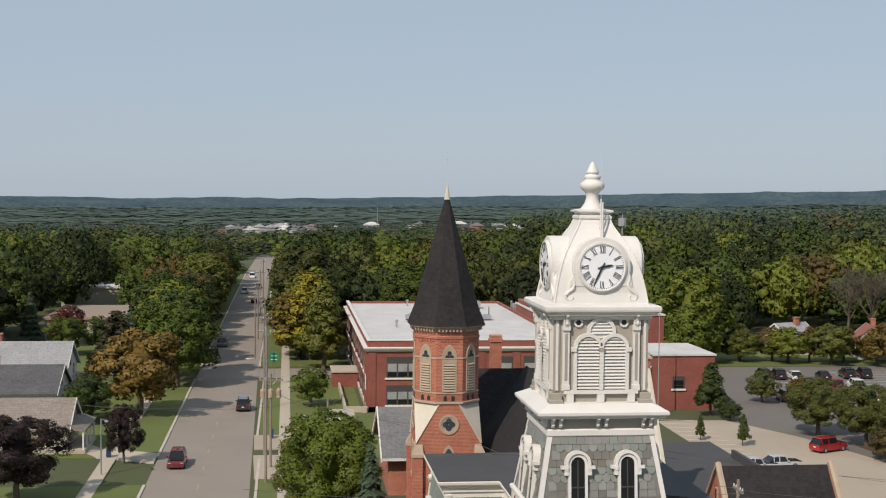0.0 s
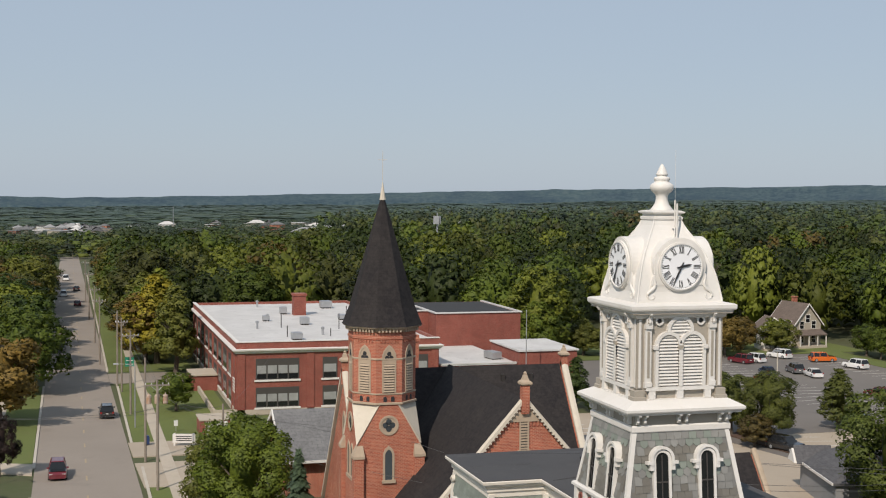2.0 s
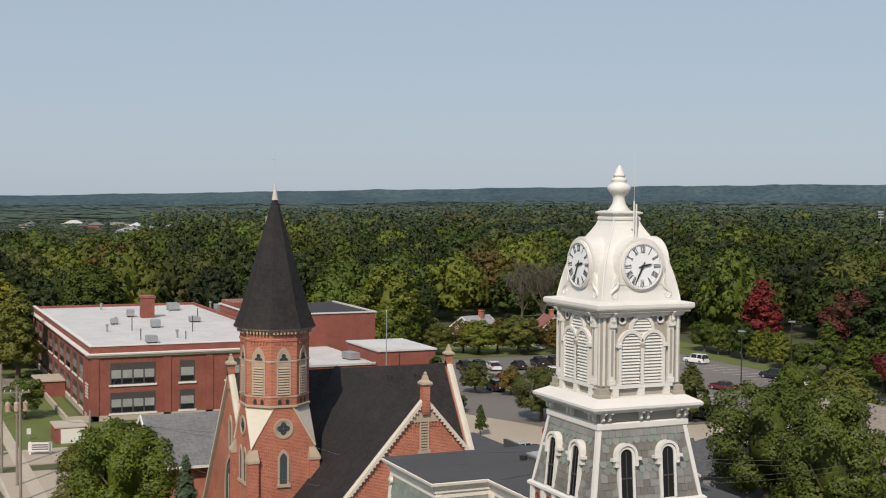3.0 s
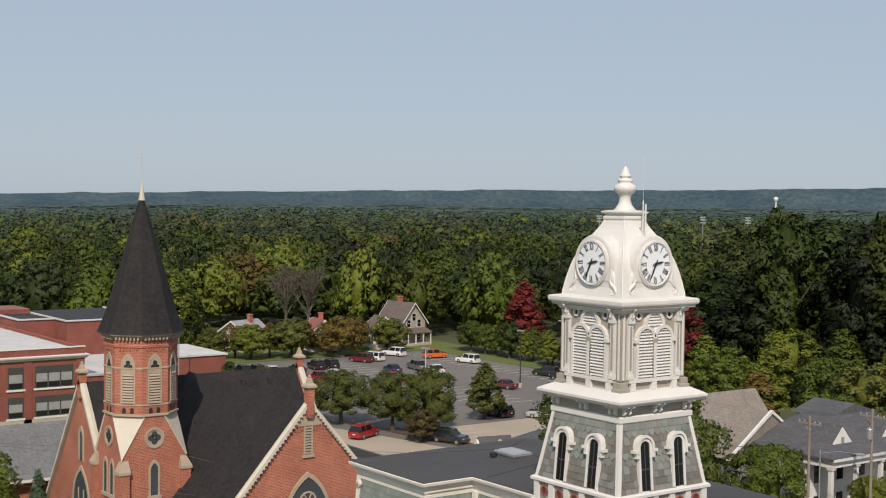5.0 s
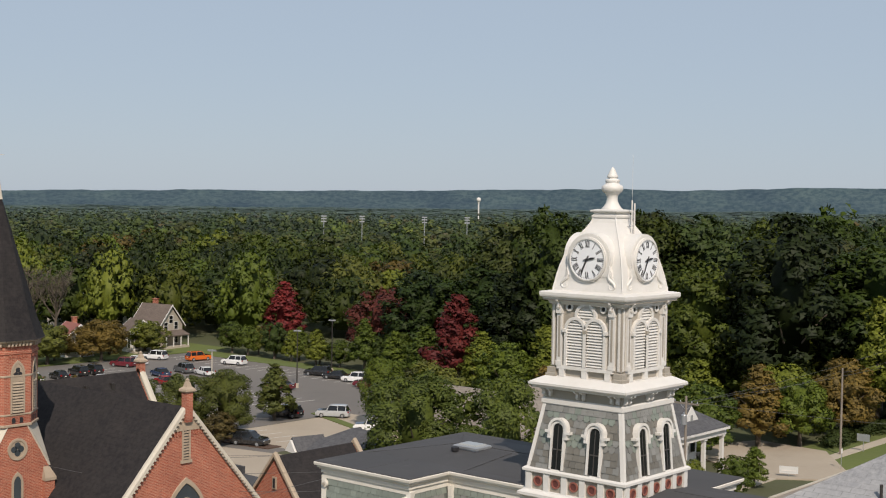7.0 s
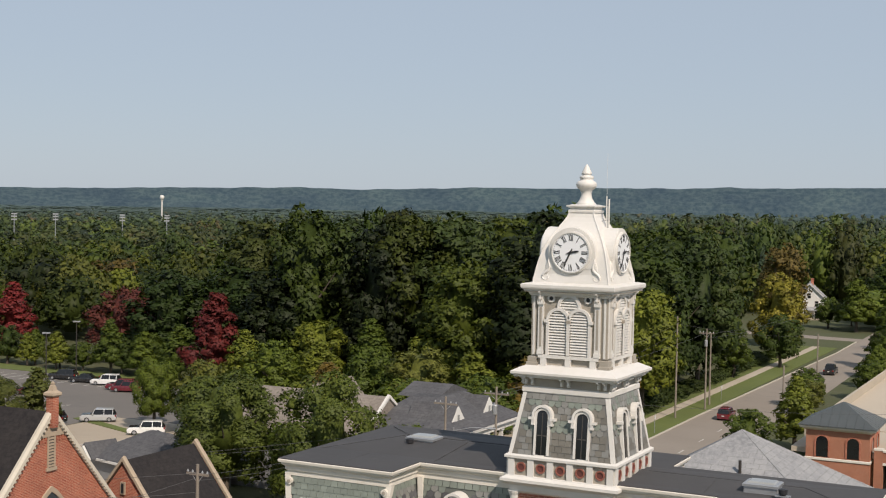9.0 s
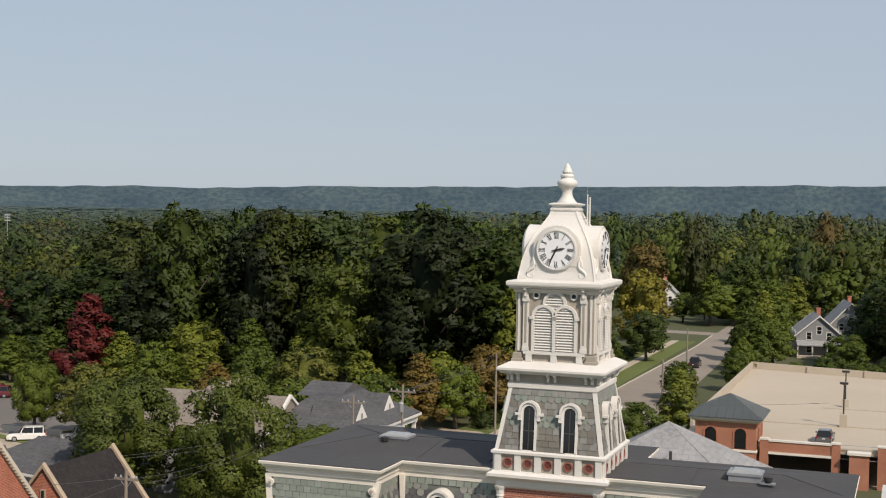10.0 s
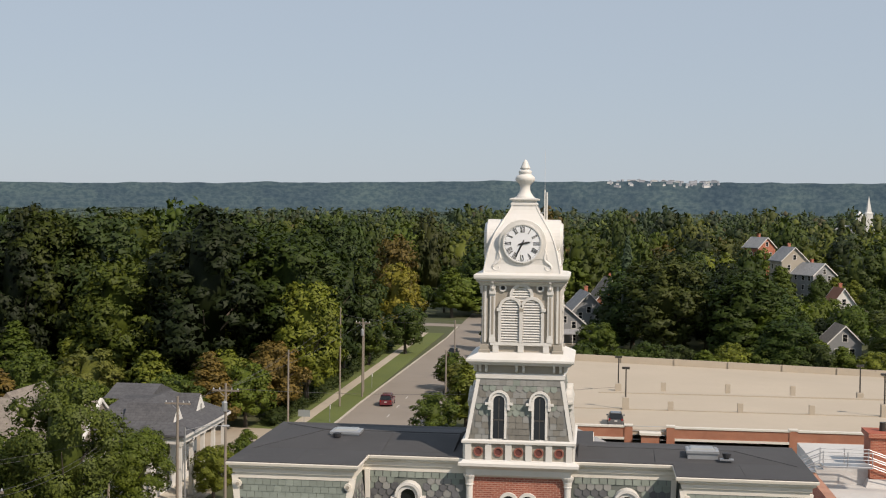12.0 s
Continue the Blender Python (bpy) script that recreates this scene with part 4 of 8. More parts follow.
# slate-covered stage, tapering upwards
Z0, Z1, H0, H1 = 18.62, 21.32, 2.36, 1.90


def stage_half(z):
    return H0 + (H1 - H0) * (z - Z0) / (Z1 - Z0)


part("slate_core", MB().squares([(H0, Z0), (H1, Z1)]), surface("slate_backing", (0.15, 0.15, 0.145), (0.18, 0.18, 0.17), 0.8), tower)
SLATES = [surface("slate_%s" % n, a, b, 0.6, big=2.0, fine=9, bump=0.1, vary=0.13) for n, a, b in (("grey", (0.235, 0.235, 0.222), (0.195, 0.195, 0.182)), ("green", (0.215, 0.245, 0.212), (0.18, 0.205, 0.178)), ("brown", (0.172, 0.162, 0.138), (0.142, 0.134, 0.116)))]
SLATE_DARK = surface("slate_dark", (0.075, 0.077, 0.082), (0.10, 0.10, 0.105), 0.6, big=2.0, bump=0.1, vary=0.2)


def slate_mesh(w, h, hexed, mat):
    """One slate, hanging from its top edge, with a square or a pointed tail."""
    o = [(-w / 2, 0), (-w / 2, -h * 0.72), (-w * 0.22, -h), (w * 0.22, -h), (w / 2, -h * 0.72), (w / 2, 0)] if hexed else [(-w / 2, 0), (-w / 2, -h), (w / 2, -h), (w / 2, 0)]
    mb = MB()
    n = len(o)
    mb.add([(x, -0.008, z) for x, z in o[:1]] + [(x, -0.022 - 0.012 * (-z / h), z) for x, z in o[1:-1]] + [(x, -0.008, z) for x, z in o[-1:]] + [(x, 0.0, z) for x, z in o], [tuple(range(n))] + [(j, j + n, (j + 1) % n + n, (j + 1) % n) for j in range(n)])
    return mb.mesh("slate", mat)


SW, SH = 0.30, 0.27
slate_data = {(h, i): slate_mesh(SW * 0.965, SH * 1.18, h, m) for h in (False, True) for i, m in enumerate(SLATES + [SLATE_DARK])}
slate_rng = random.Random(3)
tilt = math.atan2(H0 - H1, Z1 - Z0)
rows = int((Z1 - Z0) / SH)
for k, M in enumerate(FACES):
    joined = {}
    for r in range(rows + 1):
        zt = Z1 - r * SH * 0.985
        if zt - SH * 0.6 < Z0:
            continue
        hw = stage_half(zt - SH) - 0.14
        hexed = r in (1, 4, 5)
        n = int(2 * hw / SW) + 2
        for c in range(n):
            x = (c - (n - 1) / 2 + (0.5 if r % 2 else 0.0)) * SW
            if abs(x) > hw - 0.1 or (min(abs(x - 0.9), abs(x + 0.9)) < 0.3 and zt < 20.75):
                continue
            pal = (0, 1, 0) if r == 0 else (1, 1, 0) if r in (1, 4, 5) else (2, 2, 0)
            data = slate_data[(hexed, pal[slate_rng.randrange(3)])]
            place = M @ Matrix.Translation((x, -stage_half(zt) - 0.006, zt)) @ Matrix.Rotation(tilt, 4, "X").inverted() @ Matrix.Rotation(slate_rng.uniform(-0.02, 0.02), 4, "Y")
            if k < 2:
                s = new("slate", data)
                s.parent, s.matrix_basis = tower, place
            else:
                joined.setdefault(data, MB())
                joined[data].m = place
                joined[data].add([v.co for v in data.vertices], [tuple(p.vertices) for p in data.polygons])
    for data, mb in joined.items():
        tagged(part("slates", mb, data.materials[0], tower), kind="stuff")
for sx, sy in ((-1, -1), (1, -1), (1, 1), (-1, 1)):
    mb = MB()
    rings = []
    for z in (Z0, Z1):
        h = stage_half(z) + 0.035
        a = 0.17
        rings.append([(sx * h, sy * h, z), (sx * (h - a), sy * h, z), (sx * (h - a), sy * (h - a), z), (sx * h, sy * (h - a), z)])
    part("corner_board", mb.loft(rings), WHITE, tower)
part("stage_rail", MB().squares([(H1 + 0.05, 21.28), (H1 + 0.08, 21.32), (H1 + 0.08, 21.5), (H1 + 0.02, 21.56)]), WHITE, tower)
part("frieze", MB().squares([(1.93, 21.5), (1.93, 21.98)]), TAUPE, tower)


def bracket_outline(d, h):
    return [(0, 0), (-d, 0), (-d, -0.1 * h), (-0.78 * d, -0.22 * h), (-0.5 * d, -0.3 * h), (-0.42 * d, -0.55 * h), (-0.5 * d, -0.75 * h), (-0.36 * d, -0.95 * h), (0, -h)]


def bracket(M, x, y, z, d, h, w, parent, mat):
    """A scrolled bracket under a cornice, on the face that M turns to."""
    mb = MB(M @ Matrix.Translation((x, y, z)))
    o = bracket_outline(d, h)
    mb.loft([[(-w / 2, p, q) for p, q in o], [(w / 2, p, q) for p, q in o]])
    return part("bracket", mb, mat, parent)


for M in FACES:
    for x in (-1.78, -1.5, -0.15, 0.15, 1.5, 1.78):
        bracket(M, x, -1.93, 21.96, 0.34, 0.36, 0.1, tower, WHITE)
part("ledge", MB().squares([(1.95, 21.9), (2.1, 21.94), (2.26, 21.96), (2.28, 22.02), (2.36, 22.06), (2.385, 22.1), (2.385, 22.19), (2.3, 22.24), (1.9, 22.44), (1.7, 22.46)]), WHITE, tower)

# arched windows of the slate stage
for M in FACES:
    for x in (-0.9, 0.9):
        L = M @ Matrix.Translation((x, -2.36, 18.66)) @ Matrix.Rotation(radians(-5), 4, "X") @ Matrix.Translation((0, 2.36, -18.66))
        w = part("window", MB(L).box(-0.36, 0.36, -2.38, -1.95, 18.66, 18.74), WHITE, tower, "narrow round-arched window with an eared hood")
        mb = MB(L)
        mb.band(arch_line(0.25, 18.7, 20.35), arch_line(0.35, 18.7, 20.35), -2.43, -1.93)
        part("window_frame", mb, WHITE, w)
        mb = MB(L)
        hood_i, hood_o = arch_line(0.36, 20.12, 20.36), arch_line(0.465, 20.12, 20.36)
        mb.band(hood_i, hood_o, -2.49, -1.9)
        for s in (-1, 1):
            mb.box(s * 0.48 - 0.13, s * 0.48 + 0.13, -2.5, -2.02, 20.18, 20.29)
            mb.box(s * 0.42 - 0.07, s * 0.42 + 0.07, -2.47, -2.05, 19.96, 20.18)
        part("hood", mb, WHITE, w)
        part("pane", MB(L).plate(arch(0.26, 18.7, 20.35), -2.385, -2.34), GLASS_DK, w, "dark glass pane")
        mb = MB(L)
        mb.box(-0.25, 0.25, -2.40, -2.37, 19.5, 19.55).box(-0.02, 0.02, -2.398, -2.37, 18.7, 20.5)
        part("glazing_bar", mb, FRAME_DK, w)

# belfry
part("belfry_wall", MB().squares([(1.68, 22.42), (1.68, 25.5)]), TAUPE, tower, "taupe-painted belfry wall")
for M in FACES:
    mb = MB(M)
    mb.box(-1.36, 1.36, -1.80, -1.6, 22.42, 22.48).box(-1.36, 1.36, -1.83, -1.6, 22.78, 22.92)
    for x in (-1.25, -0.13, 0.99):
        mb.box(x, x + 0.26, -1.82, -1.6, 22.46, 22.8)
    part("bottom_rail", mb, WHITE, tower)
    for x in (-1.28, 1.28):
        mb = MB(M)
        mb.box(x - 0.12, x + 0.12, -1.79, -1.6, 22.9, 25.2)
        part("pilaster_panel", MB(M).box(x - 0.05, x + 0.05, -1.80, -1.78, 23.25, 24.95), TAUPE, tower)
        mb.box(x - 0.14, x + 0.14, -1.83, -1.6, 22.9, 23.1).box(x - 0.14, x + 0.14, -1.86, -1.6, 25.06, 25.22).box(x - 0.12, x + 0.12, -1.86, -1.6, 25.22, 25.46)
        part("pilaster", mb, WHITE, tower)
        cross = MB(M @ Matrix.Translation((x, -1.87, 25.34)))
        for a in (45, 135):
            cross.m = M @ Matrix.Translation((x, -1.87, 25.34)) @ Matrix.Rotation(radians(a), 4, "Y")
            cross.box(-0.1, 0.1, -0.02, 0.01, -0.022, 0.022)
        part("rosette", cross, TAUPE, tower)
        bracket(M, x, -1.80, 25.62, 0.24, 0.42, 0.09, tower, WHITE)
    for x in (-0.83, 0.83):
        c, s = [(x + 0.17 * math.cos(a), 25.33 + 0.17 * math.sin(a)) for a in np.linspace(0, math.tau, 19)], [(x + 0.10 * math.cos(a), 25.33 + 0.10 * math.sin(a)) for a in np.linspace(0, math.tau, 19)]
        part("bullseye_ring", MB(M).band(s, c, -1.75, -1.66), WHITE, tower)
        part("bullseye", MB(M).plate(s[:-1], -1.69, -1.66), BLACK, tower)
    for x in (-0.48, 0.48):
        lv = part("louvre_window", MB(M @ Matrix.Translation((x, 0, 0))).band(arch_line(0.405, 22.92, 24.42), arch_line(0.53, 22.92, 24.42), -1.83, -1.62), WHITE, tower, "round-arched louvred belfry opening")
        part("louvre_back", MB(M @ Matrix.Translation((x, 0, 0))).plate(arch(0.41, 22.92, 24.42), -1.69, -1.66), TAUPE, lv)
        z = 22.96
        while z < 24.78:
            hw = 0.405 if z < 24.42 else math.sqrt(max(0.0, 0.405**2 - (z - 24.42) ** 2))
            if hw > 0.06:
                m = MB(M @ Matrix.Translation((x, 0, 0)))
                m.loft([[(-hw, -1.795, z), (-hw, -1.785, z + 0.025), (-hw, -1.68, z + 0.115), (-hw, -1.68, z + 0.085)], [(hw, -1.795, z), (hw, -1.785, z + 0.025), (hw, -1.68, z + 0.115), (hw, -1.68, z + 0.085)]])
                part("slat", m, WHITE, lv)
            z += 0.118
    part("mullion", MB(M).box(-0.075, 0.075, -1.85, -1.62, 22.92, 24.5), WHITE, tower)
    for x in (-1.0, -0.0, 1.0):
        part("capital", MB(M).box(x - 0.09, x + 0.09, -1.87, -1.62, 24.30, 24.44), TAUPE if x == 0 else WHITE, tower)
    lun = part("lunette", MB(M).band([(0.40 * math.cos(a), 25.0 + 0.40 * math.sin(a)) for a in np.linspace(-0.2, math.pi + 0.2, 17)], [(0.53 * math.cos(a), 25.0 + 0.53 * math.sin(a)) for a in np.linspace(-0.2, math.pi + 0.2, 17)], -1.80, -1.62), WHITE, tower, "round louvred lunette")
    part("louvre_back", MB(M).plate([(0.41 * math.cos(a), 25.0 + 0.41 * math.sin(a)) for a in np.linspace(-0.6, math.pi + 0.6, 17)], -1.70, -1.66), WHITE, lun)
    for i in range(4):
        z = 24.93 + 0.115 * i
        hw = math.sqrt(max(0.0, 0.4**2 - (z - 25.0) ** 2))
        part("slat", MB(M).loft([[(-hw, -1.77, z), (-hw, -1.76, z + 0.025), (-hw, -1.68, z + 0.1), (-hw, -1.68, z + 0.08)], [(hw, -1.77, z), (hw, -1.76, z + 0.025), (hw, -1.68, z + 0.1), (hw, -1.68, z + 0.08)]]), WHITE, lun)
for sx, sy in ((-1, -1), (1, -1), (1, 1), (-1, 1)):
    mb = MB()
    mb.box(*sorted((sx * 1.5, sx * 1.72)), *sorted((sy * 1.5, sy * 1.72)), 22.86, 25.5)
    part("corner_post", mb, TAUPE, tower)
    part("corner_plinth", MB().squares([(0.25, 22.42), (0.25, 22.56), (0.2, 22.58), (0.2, 22.8), (0.15, 22.82)], sx * 1.63, sy * 1.63), TAUPE, tower)
    for ang in (0, 90):
        mb = MB(Matrix.Translation((sx * 1.60, sy * 1.60, 0)))
        mb.box(-0.045, 0.045, -0.15, 0.15, 22.9, 25.4) if ang == 0 else mb.box(-0.15, 0.15, -0.045, 0.045, 22.9, 25.4)
        part("corner_strip", mb, WHITE, tower)
part("main_cornice", MB().squares([(1.74, 25.42), (1.8, 25.46), (1.84, 25.56), (1.98, 25.62), (2.02, 25.7), (2.09, 25.74), (2.11, 25.8), (2.11, 25.91), (2.05, 25.95), (1.7, 26.0), (1.66, 26.02)]), WHITE, tower)
part("cornice_gutter", MB().squares([(1.93, 25.585), (2.0, 25.6), (2.0, 25.64), (1.93, 25.65)]), TAUPE, tower)

# bell-shaped dome with four barrel dormers that carry the dials
dome = [(1.70, 25.97), (1.69, 26.12), (1.655, 26.3), (1.60, 26.6), (1.51, 27.0), (1.39, 27.4), (1.23, 27.78), (1.04, 28.1), (0.86, 28.4), (0.72, 28.62), (0.62, 28.8), (0.565, 28.95), (0.55, 29.02)]
part("dome", MB().squares(dome), WHITE, tower, "bell-shaped white dome")
for sx, sy in ((-1, -1), (1, -1), (1, 1), (-1, 1)):
    part("dome_rib", MB().tube([(sx * h, sy * h, z) for h, z in dome], 0.035, 6), WHITE, tower)
arch_o = [(-1.42, 25.96), (-1.40, 26.12), (-1.28, 26.32), (-1.17, 26.6), (-1.11, 26.85)]
drum = arch_o + [(-1.06 * math.cos(a), 27.31 + 1.06 * math.sin(a)) for a in np.linspace(-0.3, math.pi + 0.3, 25)] + [(-x, z) for x, z in reversed(arch_o)]
for k in (0, 1):
    part("barrel_dormer", MB(FACES[k]).plate(drum, -1.64, 1.64), WHITE, tower)
    part("dormer_moulding", MB(FACES[k]).plate([(x * 0.965, 27.31 + (z - 27.31) * 0.965) for x, z in drum if z > 26.5], -1.665, 1.665), WHITE, tower)


def stroke(mb, x0, z0, x1, z1, w, y=-1.875):
    d = Vector((x1 - x0, z1 - z0)).normalized() * w / 2
    n = Vector((-d.y, d.x))
    mb.plate([(x0 + n.x, z0 + n.y), (x1 + n.x, z1 + n.y), (x1 - n.x, z1 - n.y), (x0 - n.x, z0 - n.y)], y, y + 0.012)


def numeral(mb, text, h=0.19):
    """Roman figures from thick and thin strokes with serifs."""
    wid = {"I": 0.052, "V": 0.115, "X": 0.115}
    x = -sum(wid[c] for c in text) / 2
    for c in text:
        w = wid[c]
        m = x + w / 2
        if c == "I":
            stroke(mb, m, -h / 2, m, h / 2, 0.028)
        elif c == "V":
            stroke(mb, x + 0.02, h / 2, m, -h / 2, 0.032)
            stroke(mb, x + w - 0.015, h / 2, m, -h / 2, 0.014)
        else:
            stroke(mb, x + 0.02, h / 2, x + w - 0.02, -h / 2, 0.034)
            stroke(mb, x + w - 0.02, h / 2, x + 0.02, -h / 2, 0.014)
        for s in (-1, 1):
            if not (c == "V" and s < 0):
                stroke(mb, x + 0.004, s * h / 2, x + w - 0.004, s * h / 2, 0.012)
        x += w


for M in FACES:
    T = M @ Matrix.Translation((0, 0.12, 27.31))
    circ = lambda r, n=48: [(r * math.cos(a), r * math.sin(a)) for a in np.linspace(0, math.tau, n + 1)]  # noqa: E731
    dial = part("dial", MB(T).plate(circ(0.83)[:-1], -1.865, -1.7), DIAL, tower, "white clock dial with black Roman numerals")
    for r0, r1, y in ((0.82, 0.862, -1.895), (0.855, 0.905, -1.86)):
        part("dial_ring", MB(T).band(circ(r0), circ(r1), y, -1.7), WHITE, dial)
    for i in range(60):
        a = math.tau * i / 60
        r, s = 0.775, 0.018 if i % 5 else 0.026
        cx, cz = r * math.sin(a), r * math.cos(a)
        part("minute_mark", MB(T).plate([(cx - s, cz), (cx, cz - s), (cx + s, cz), (cx, cz + s)], -1.877, -1.866), BLACK, dial)
    for i, text in enumerate(("XII", "I", "II", "III", "IIII", "V", "VI", "VII", "VIII", "IX", "X", "XI")):
        a = math.tau * i / 12
        mb = MB(T @ Matrix.Rotation(a, 4, "Y") @ Matrix.Translation((0, 0, 0.62)))
        numeral(mb, text, 0.235)
        part("numeral", mb, BLACK, dial)
    for name, ang, L, w in (("hour_hand", 78, 0.42, 0.075), ("minute_hand", 206, 0.68, 0.06)):
        mb = MB(T @ Matrix.Rotation(radians(ang), 4, "Y"))
        mb.plate([(-0.022, -0.18), (0.022, -0.18), (0.03, 0.0), (w * 0.6, L * 0.55), (w * 0.35, L * 0.8), (0, L), (-w * 0.35, L * 0.8), (-w * 0.6, L * 0.55), (-0.03, 0.0)], -1.91, -1.895)
        part(name, mb, BLACK, dial)
    part("hub", MB(T).plate(circ(0.055, 12)[:-1], -1.925, -1.87), BLACK, dial)
    for s in (-1, 1):
        mb = MB(T)
        key = [(0.99, -0.22), (1.06, -0.36), (1.0, -0.50), (0.97, -0.66), (1.04, -0.80), (1.18, -0.88), (1.29, -0.98), (1.31, -1.10), (1.22, -1.20), (1.08, -1.19), (1.01, -1.10), (1.05, -1.02)]
        u = np.linspace(0, len(key) - 1, 31)
        xs, zs = np.interp(u, range(len(key)), [p[0] for p in key]), np.interp(u, range(len(key)), [p[1] for p in key])
        for _ in range(2):
            xs[1:-1], zs[1:-1] = (xs[:-2] + 2 * xs[1:-1] + xs[2:]) / 4, (zs[:-2] + 2 * zs[1:-1] + zs[2:]) / 4
        mb.tube([(s * x, -1.80 + 0.06 * min(1.0, (z + 1.2)), z) for x, z in zip(xs, zs)], [0.03 + 0.035 * math.sin(math.pi * min(1.0, i / 22)) for i in range(31)], 7)
        part("scroll", mb, WHITE, dial, smooth=True)
fin = [(0.44, 29.30), (0.46, 29.36), (0.36, 29.46), (0.27, 29.6), (0.225, 29.76), (0.225, 29.88), (0.27, 29.98), (0.36, 30.05), (0.43, 30.13), (0.45, 30.2), (0.44, 30.3), (0.37, 30.36), (0.30, 30.40), (0.27, 30.46), (0.30, 30.49), (0.305, 30.57), (0.27, 30.60), (0.2, 30.62), (0.19, 30.66), (0.235, 30.68), (0.225, 30.73), (0.17, 30.84), (0.12, 30.96), (0.07, 31.04), (0.025, 31.1)]
part("finial_cap", MB().squares([(0.55, 28.98), (0.60, 29.02), (0.60, 29.1), (0.56, 29.13), (0.53, 29.18), (0.55, 29.22), (0.64, 29.24), (0.66, 29.27), (0.66, 29.31), (0.5, 29.35), (0.42, 29.36)]), WHITE, tower)
part("finial", MB().lathe(fin, 24), WHITE, tower, "turned white urn finial", smooth=True)
for dx, dy, z0, z1, r in ((1.0, 0.16, 28.05, 29.62, 0.034), (0.90, 0.12, 28.2, 29.74, 0.028), (0.93, 0.2, 28.2, 29.3, 0.022), (0.90, 0.12, 29.7, 31.6, 0.005)):
    part("antenna", MB().tube([(dx, dy, z0), (dx, dy, z1)], r, 8), WHITE, tower, "white antenna rod")
for z in (28.35, 28.7):
    part("antenna_bracket", MB().tube([(0.6, 0.12, z - 0.05), (1.0, 0.16, z)], 0.025, 6), STEEL, tower)

# main building: centre block and two projecting pavilions under a mansard
court = thing("courthouse", "courthouse block with patterned slate mansard and cream cornice", "courthouse")
# plan of the roof edge, anticlockwise; the tower stands in the middle of the front
PLAN = [(-12.25, -4.55), (-7.0, -4.55), (-7.0, -1.95), (7.0, -1.95), (7.0, -4.55), (12.25, -4.55), (12.25, 2.6), (3.0, 2.6), (3.0, 5.5), (-12.25, 5.5)]


def inset(plan, d):
    """The plan with its edges moved inwards by d (outwards for d < 0)."""
    out, n = [], len(plan)
    for i in range(n):
        p, q, r = (Vector(plan[j % n]) for j in (i - 1, i, i + 1))
        a, b = (q - p).normalized(), (r - q).normalized()
        na, nb = Vector((-a.y, a.x)), Vector((-b.y, b.x))
        out.append(tuple(q + d * (na + nb) / (1 + na.dot(nb))))
    return out


def plan_rings(mb, prof, plan=PLAN, caps=True):
    return mb.loft([[(x, y, z) for x, y in inset(plan, d)] for d, z in prof], caps)


part("brick_wall", plan_rings(MB(), [(-0.2, 0.0), (-0.2, 13.0)]), BRICK_CT, court, "red brick wall")
part("lower_cornice", plan_rings(MB(), [(-0.2, 12.6), (-0.6, 12.8), (-0.9, 13.0), (-0.9, 13.2), (-0.6, 13.3), (-0.5, 13.4)]), CREAM, court)
part("mansard", plan_rings(MB(), [(-0.75, 13.3), (-0.2, 15.0), (0.12, 17.3)]), surface("mansard_backing", (0.14, 0.155, 0.135), (0.11, 0.12, 0.108), 0.7), court, "slate-covered mansard slope")
part("crown_cornice", plan_rings(MB(), [(0.12, 17.0), (0.03, 17.02), (0.03, 17.24), (-0.05, 17.27), (-0.05, 17.42), (-0.19, 17.52), (-0.19, 17.60), (-0.28, 17.62), (-0.30, 17.73), (-0.26, 17.77), (-0.05, 17.78), (0.1, 17.76)]), CREAM, court, "cream-painted moulded cornice")
roof_mb = MB()
roof_mb.slab(inset(PLAN, -0.27), 17.74, 17.80)
roof_mb.loft([[(-12.0, -1.7, 17.78), (-3.0, -1.7, 17.78), (-3.0, 5.2, 17.78), (-12.0, 5.2, 17.78)], [(-9.5, 1.6, 18.12), (-3.0, 1.6, 18.12), (-3.0, 2.2, 18.12), (-9.5, 2.2, 18.12)]])
roof_mb.loft([[(2.6, -1.8, 17.78), (12.0, -1.8, 17.78), (12.0, 2.4, 17.78), (2.6, 2.4, 17.78)], [(2.6, 0.2, 17.98), (9.6, 0.2, 17.98), (9.6, 0.6, 17.98), (2.6, 0.6, 17.98)]])
part("flat_roof", roof_mb, RUBBER, court, "dark grey rubber-membrane flat roof")
for a, b in (((-12.2, -1.8, 17.8), (-9.5, 1.9, 18.135)), ((-9.5, 1.9, 18.135), (-12.2, 5.3, 17.8)), ((-6.2, -1.9, 17.8), (-6.2, 1.6, 18.13)), ((-9.6, -4.5, 17.8), (-9.6, -1.7, 17.8)), ((12.1, -1.9, 17.8), (9.6, 0.4, 17.99)), ((6.0, -1.9, 17.8), (6.0, 0.3, 17.985)), ((9.6, -4.5, 17.8), (9.6, -1.8, 17.8)), ((-9.5, 1.9, 18.135), (-3.0, 1.9, 18.135)), ((9.6, 0.4, 17.99), (3, 0.4, 17.99))):
    part("roof_seam", MB().tube([a, b], 0.012, 5), RUBBER, court)

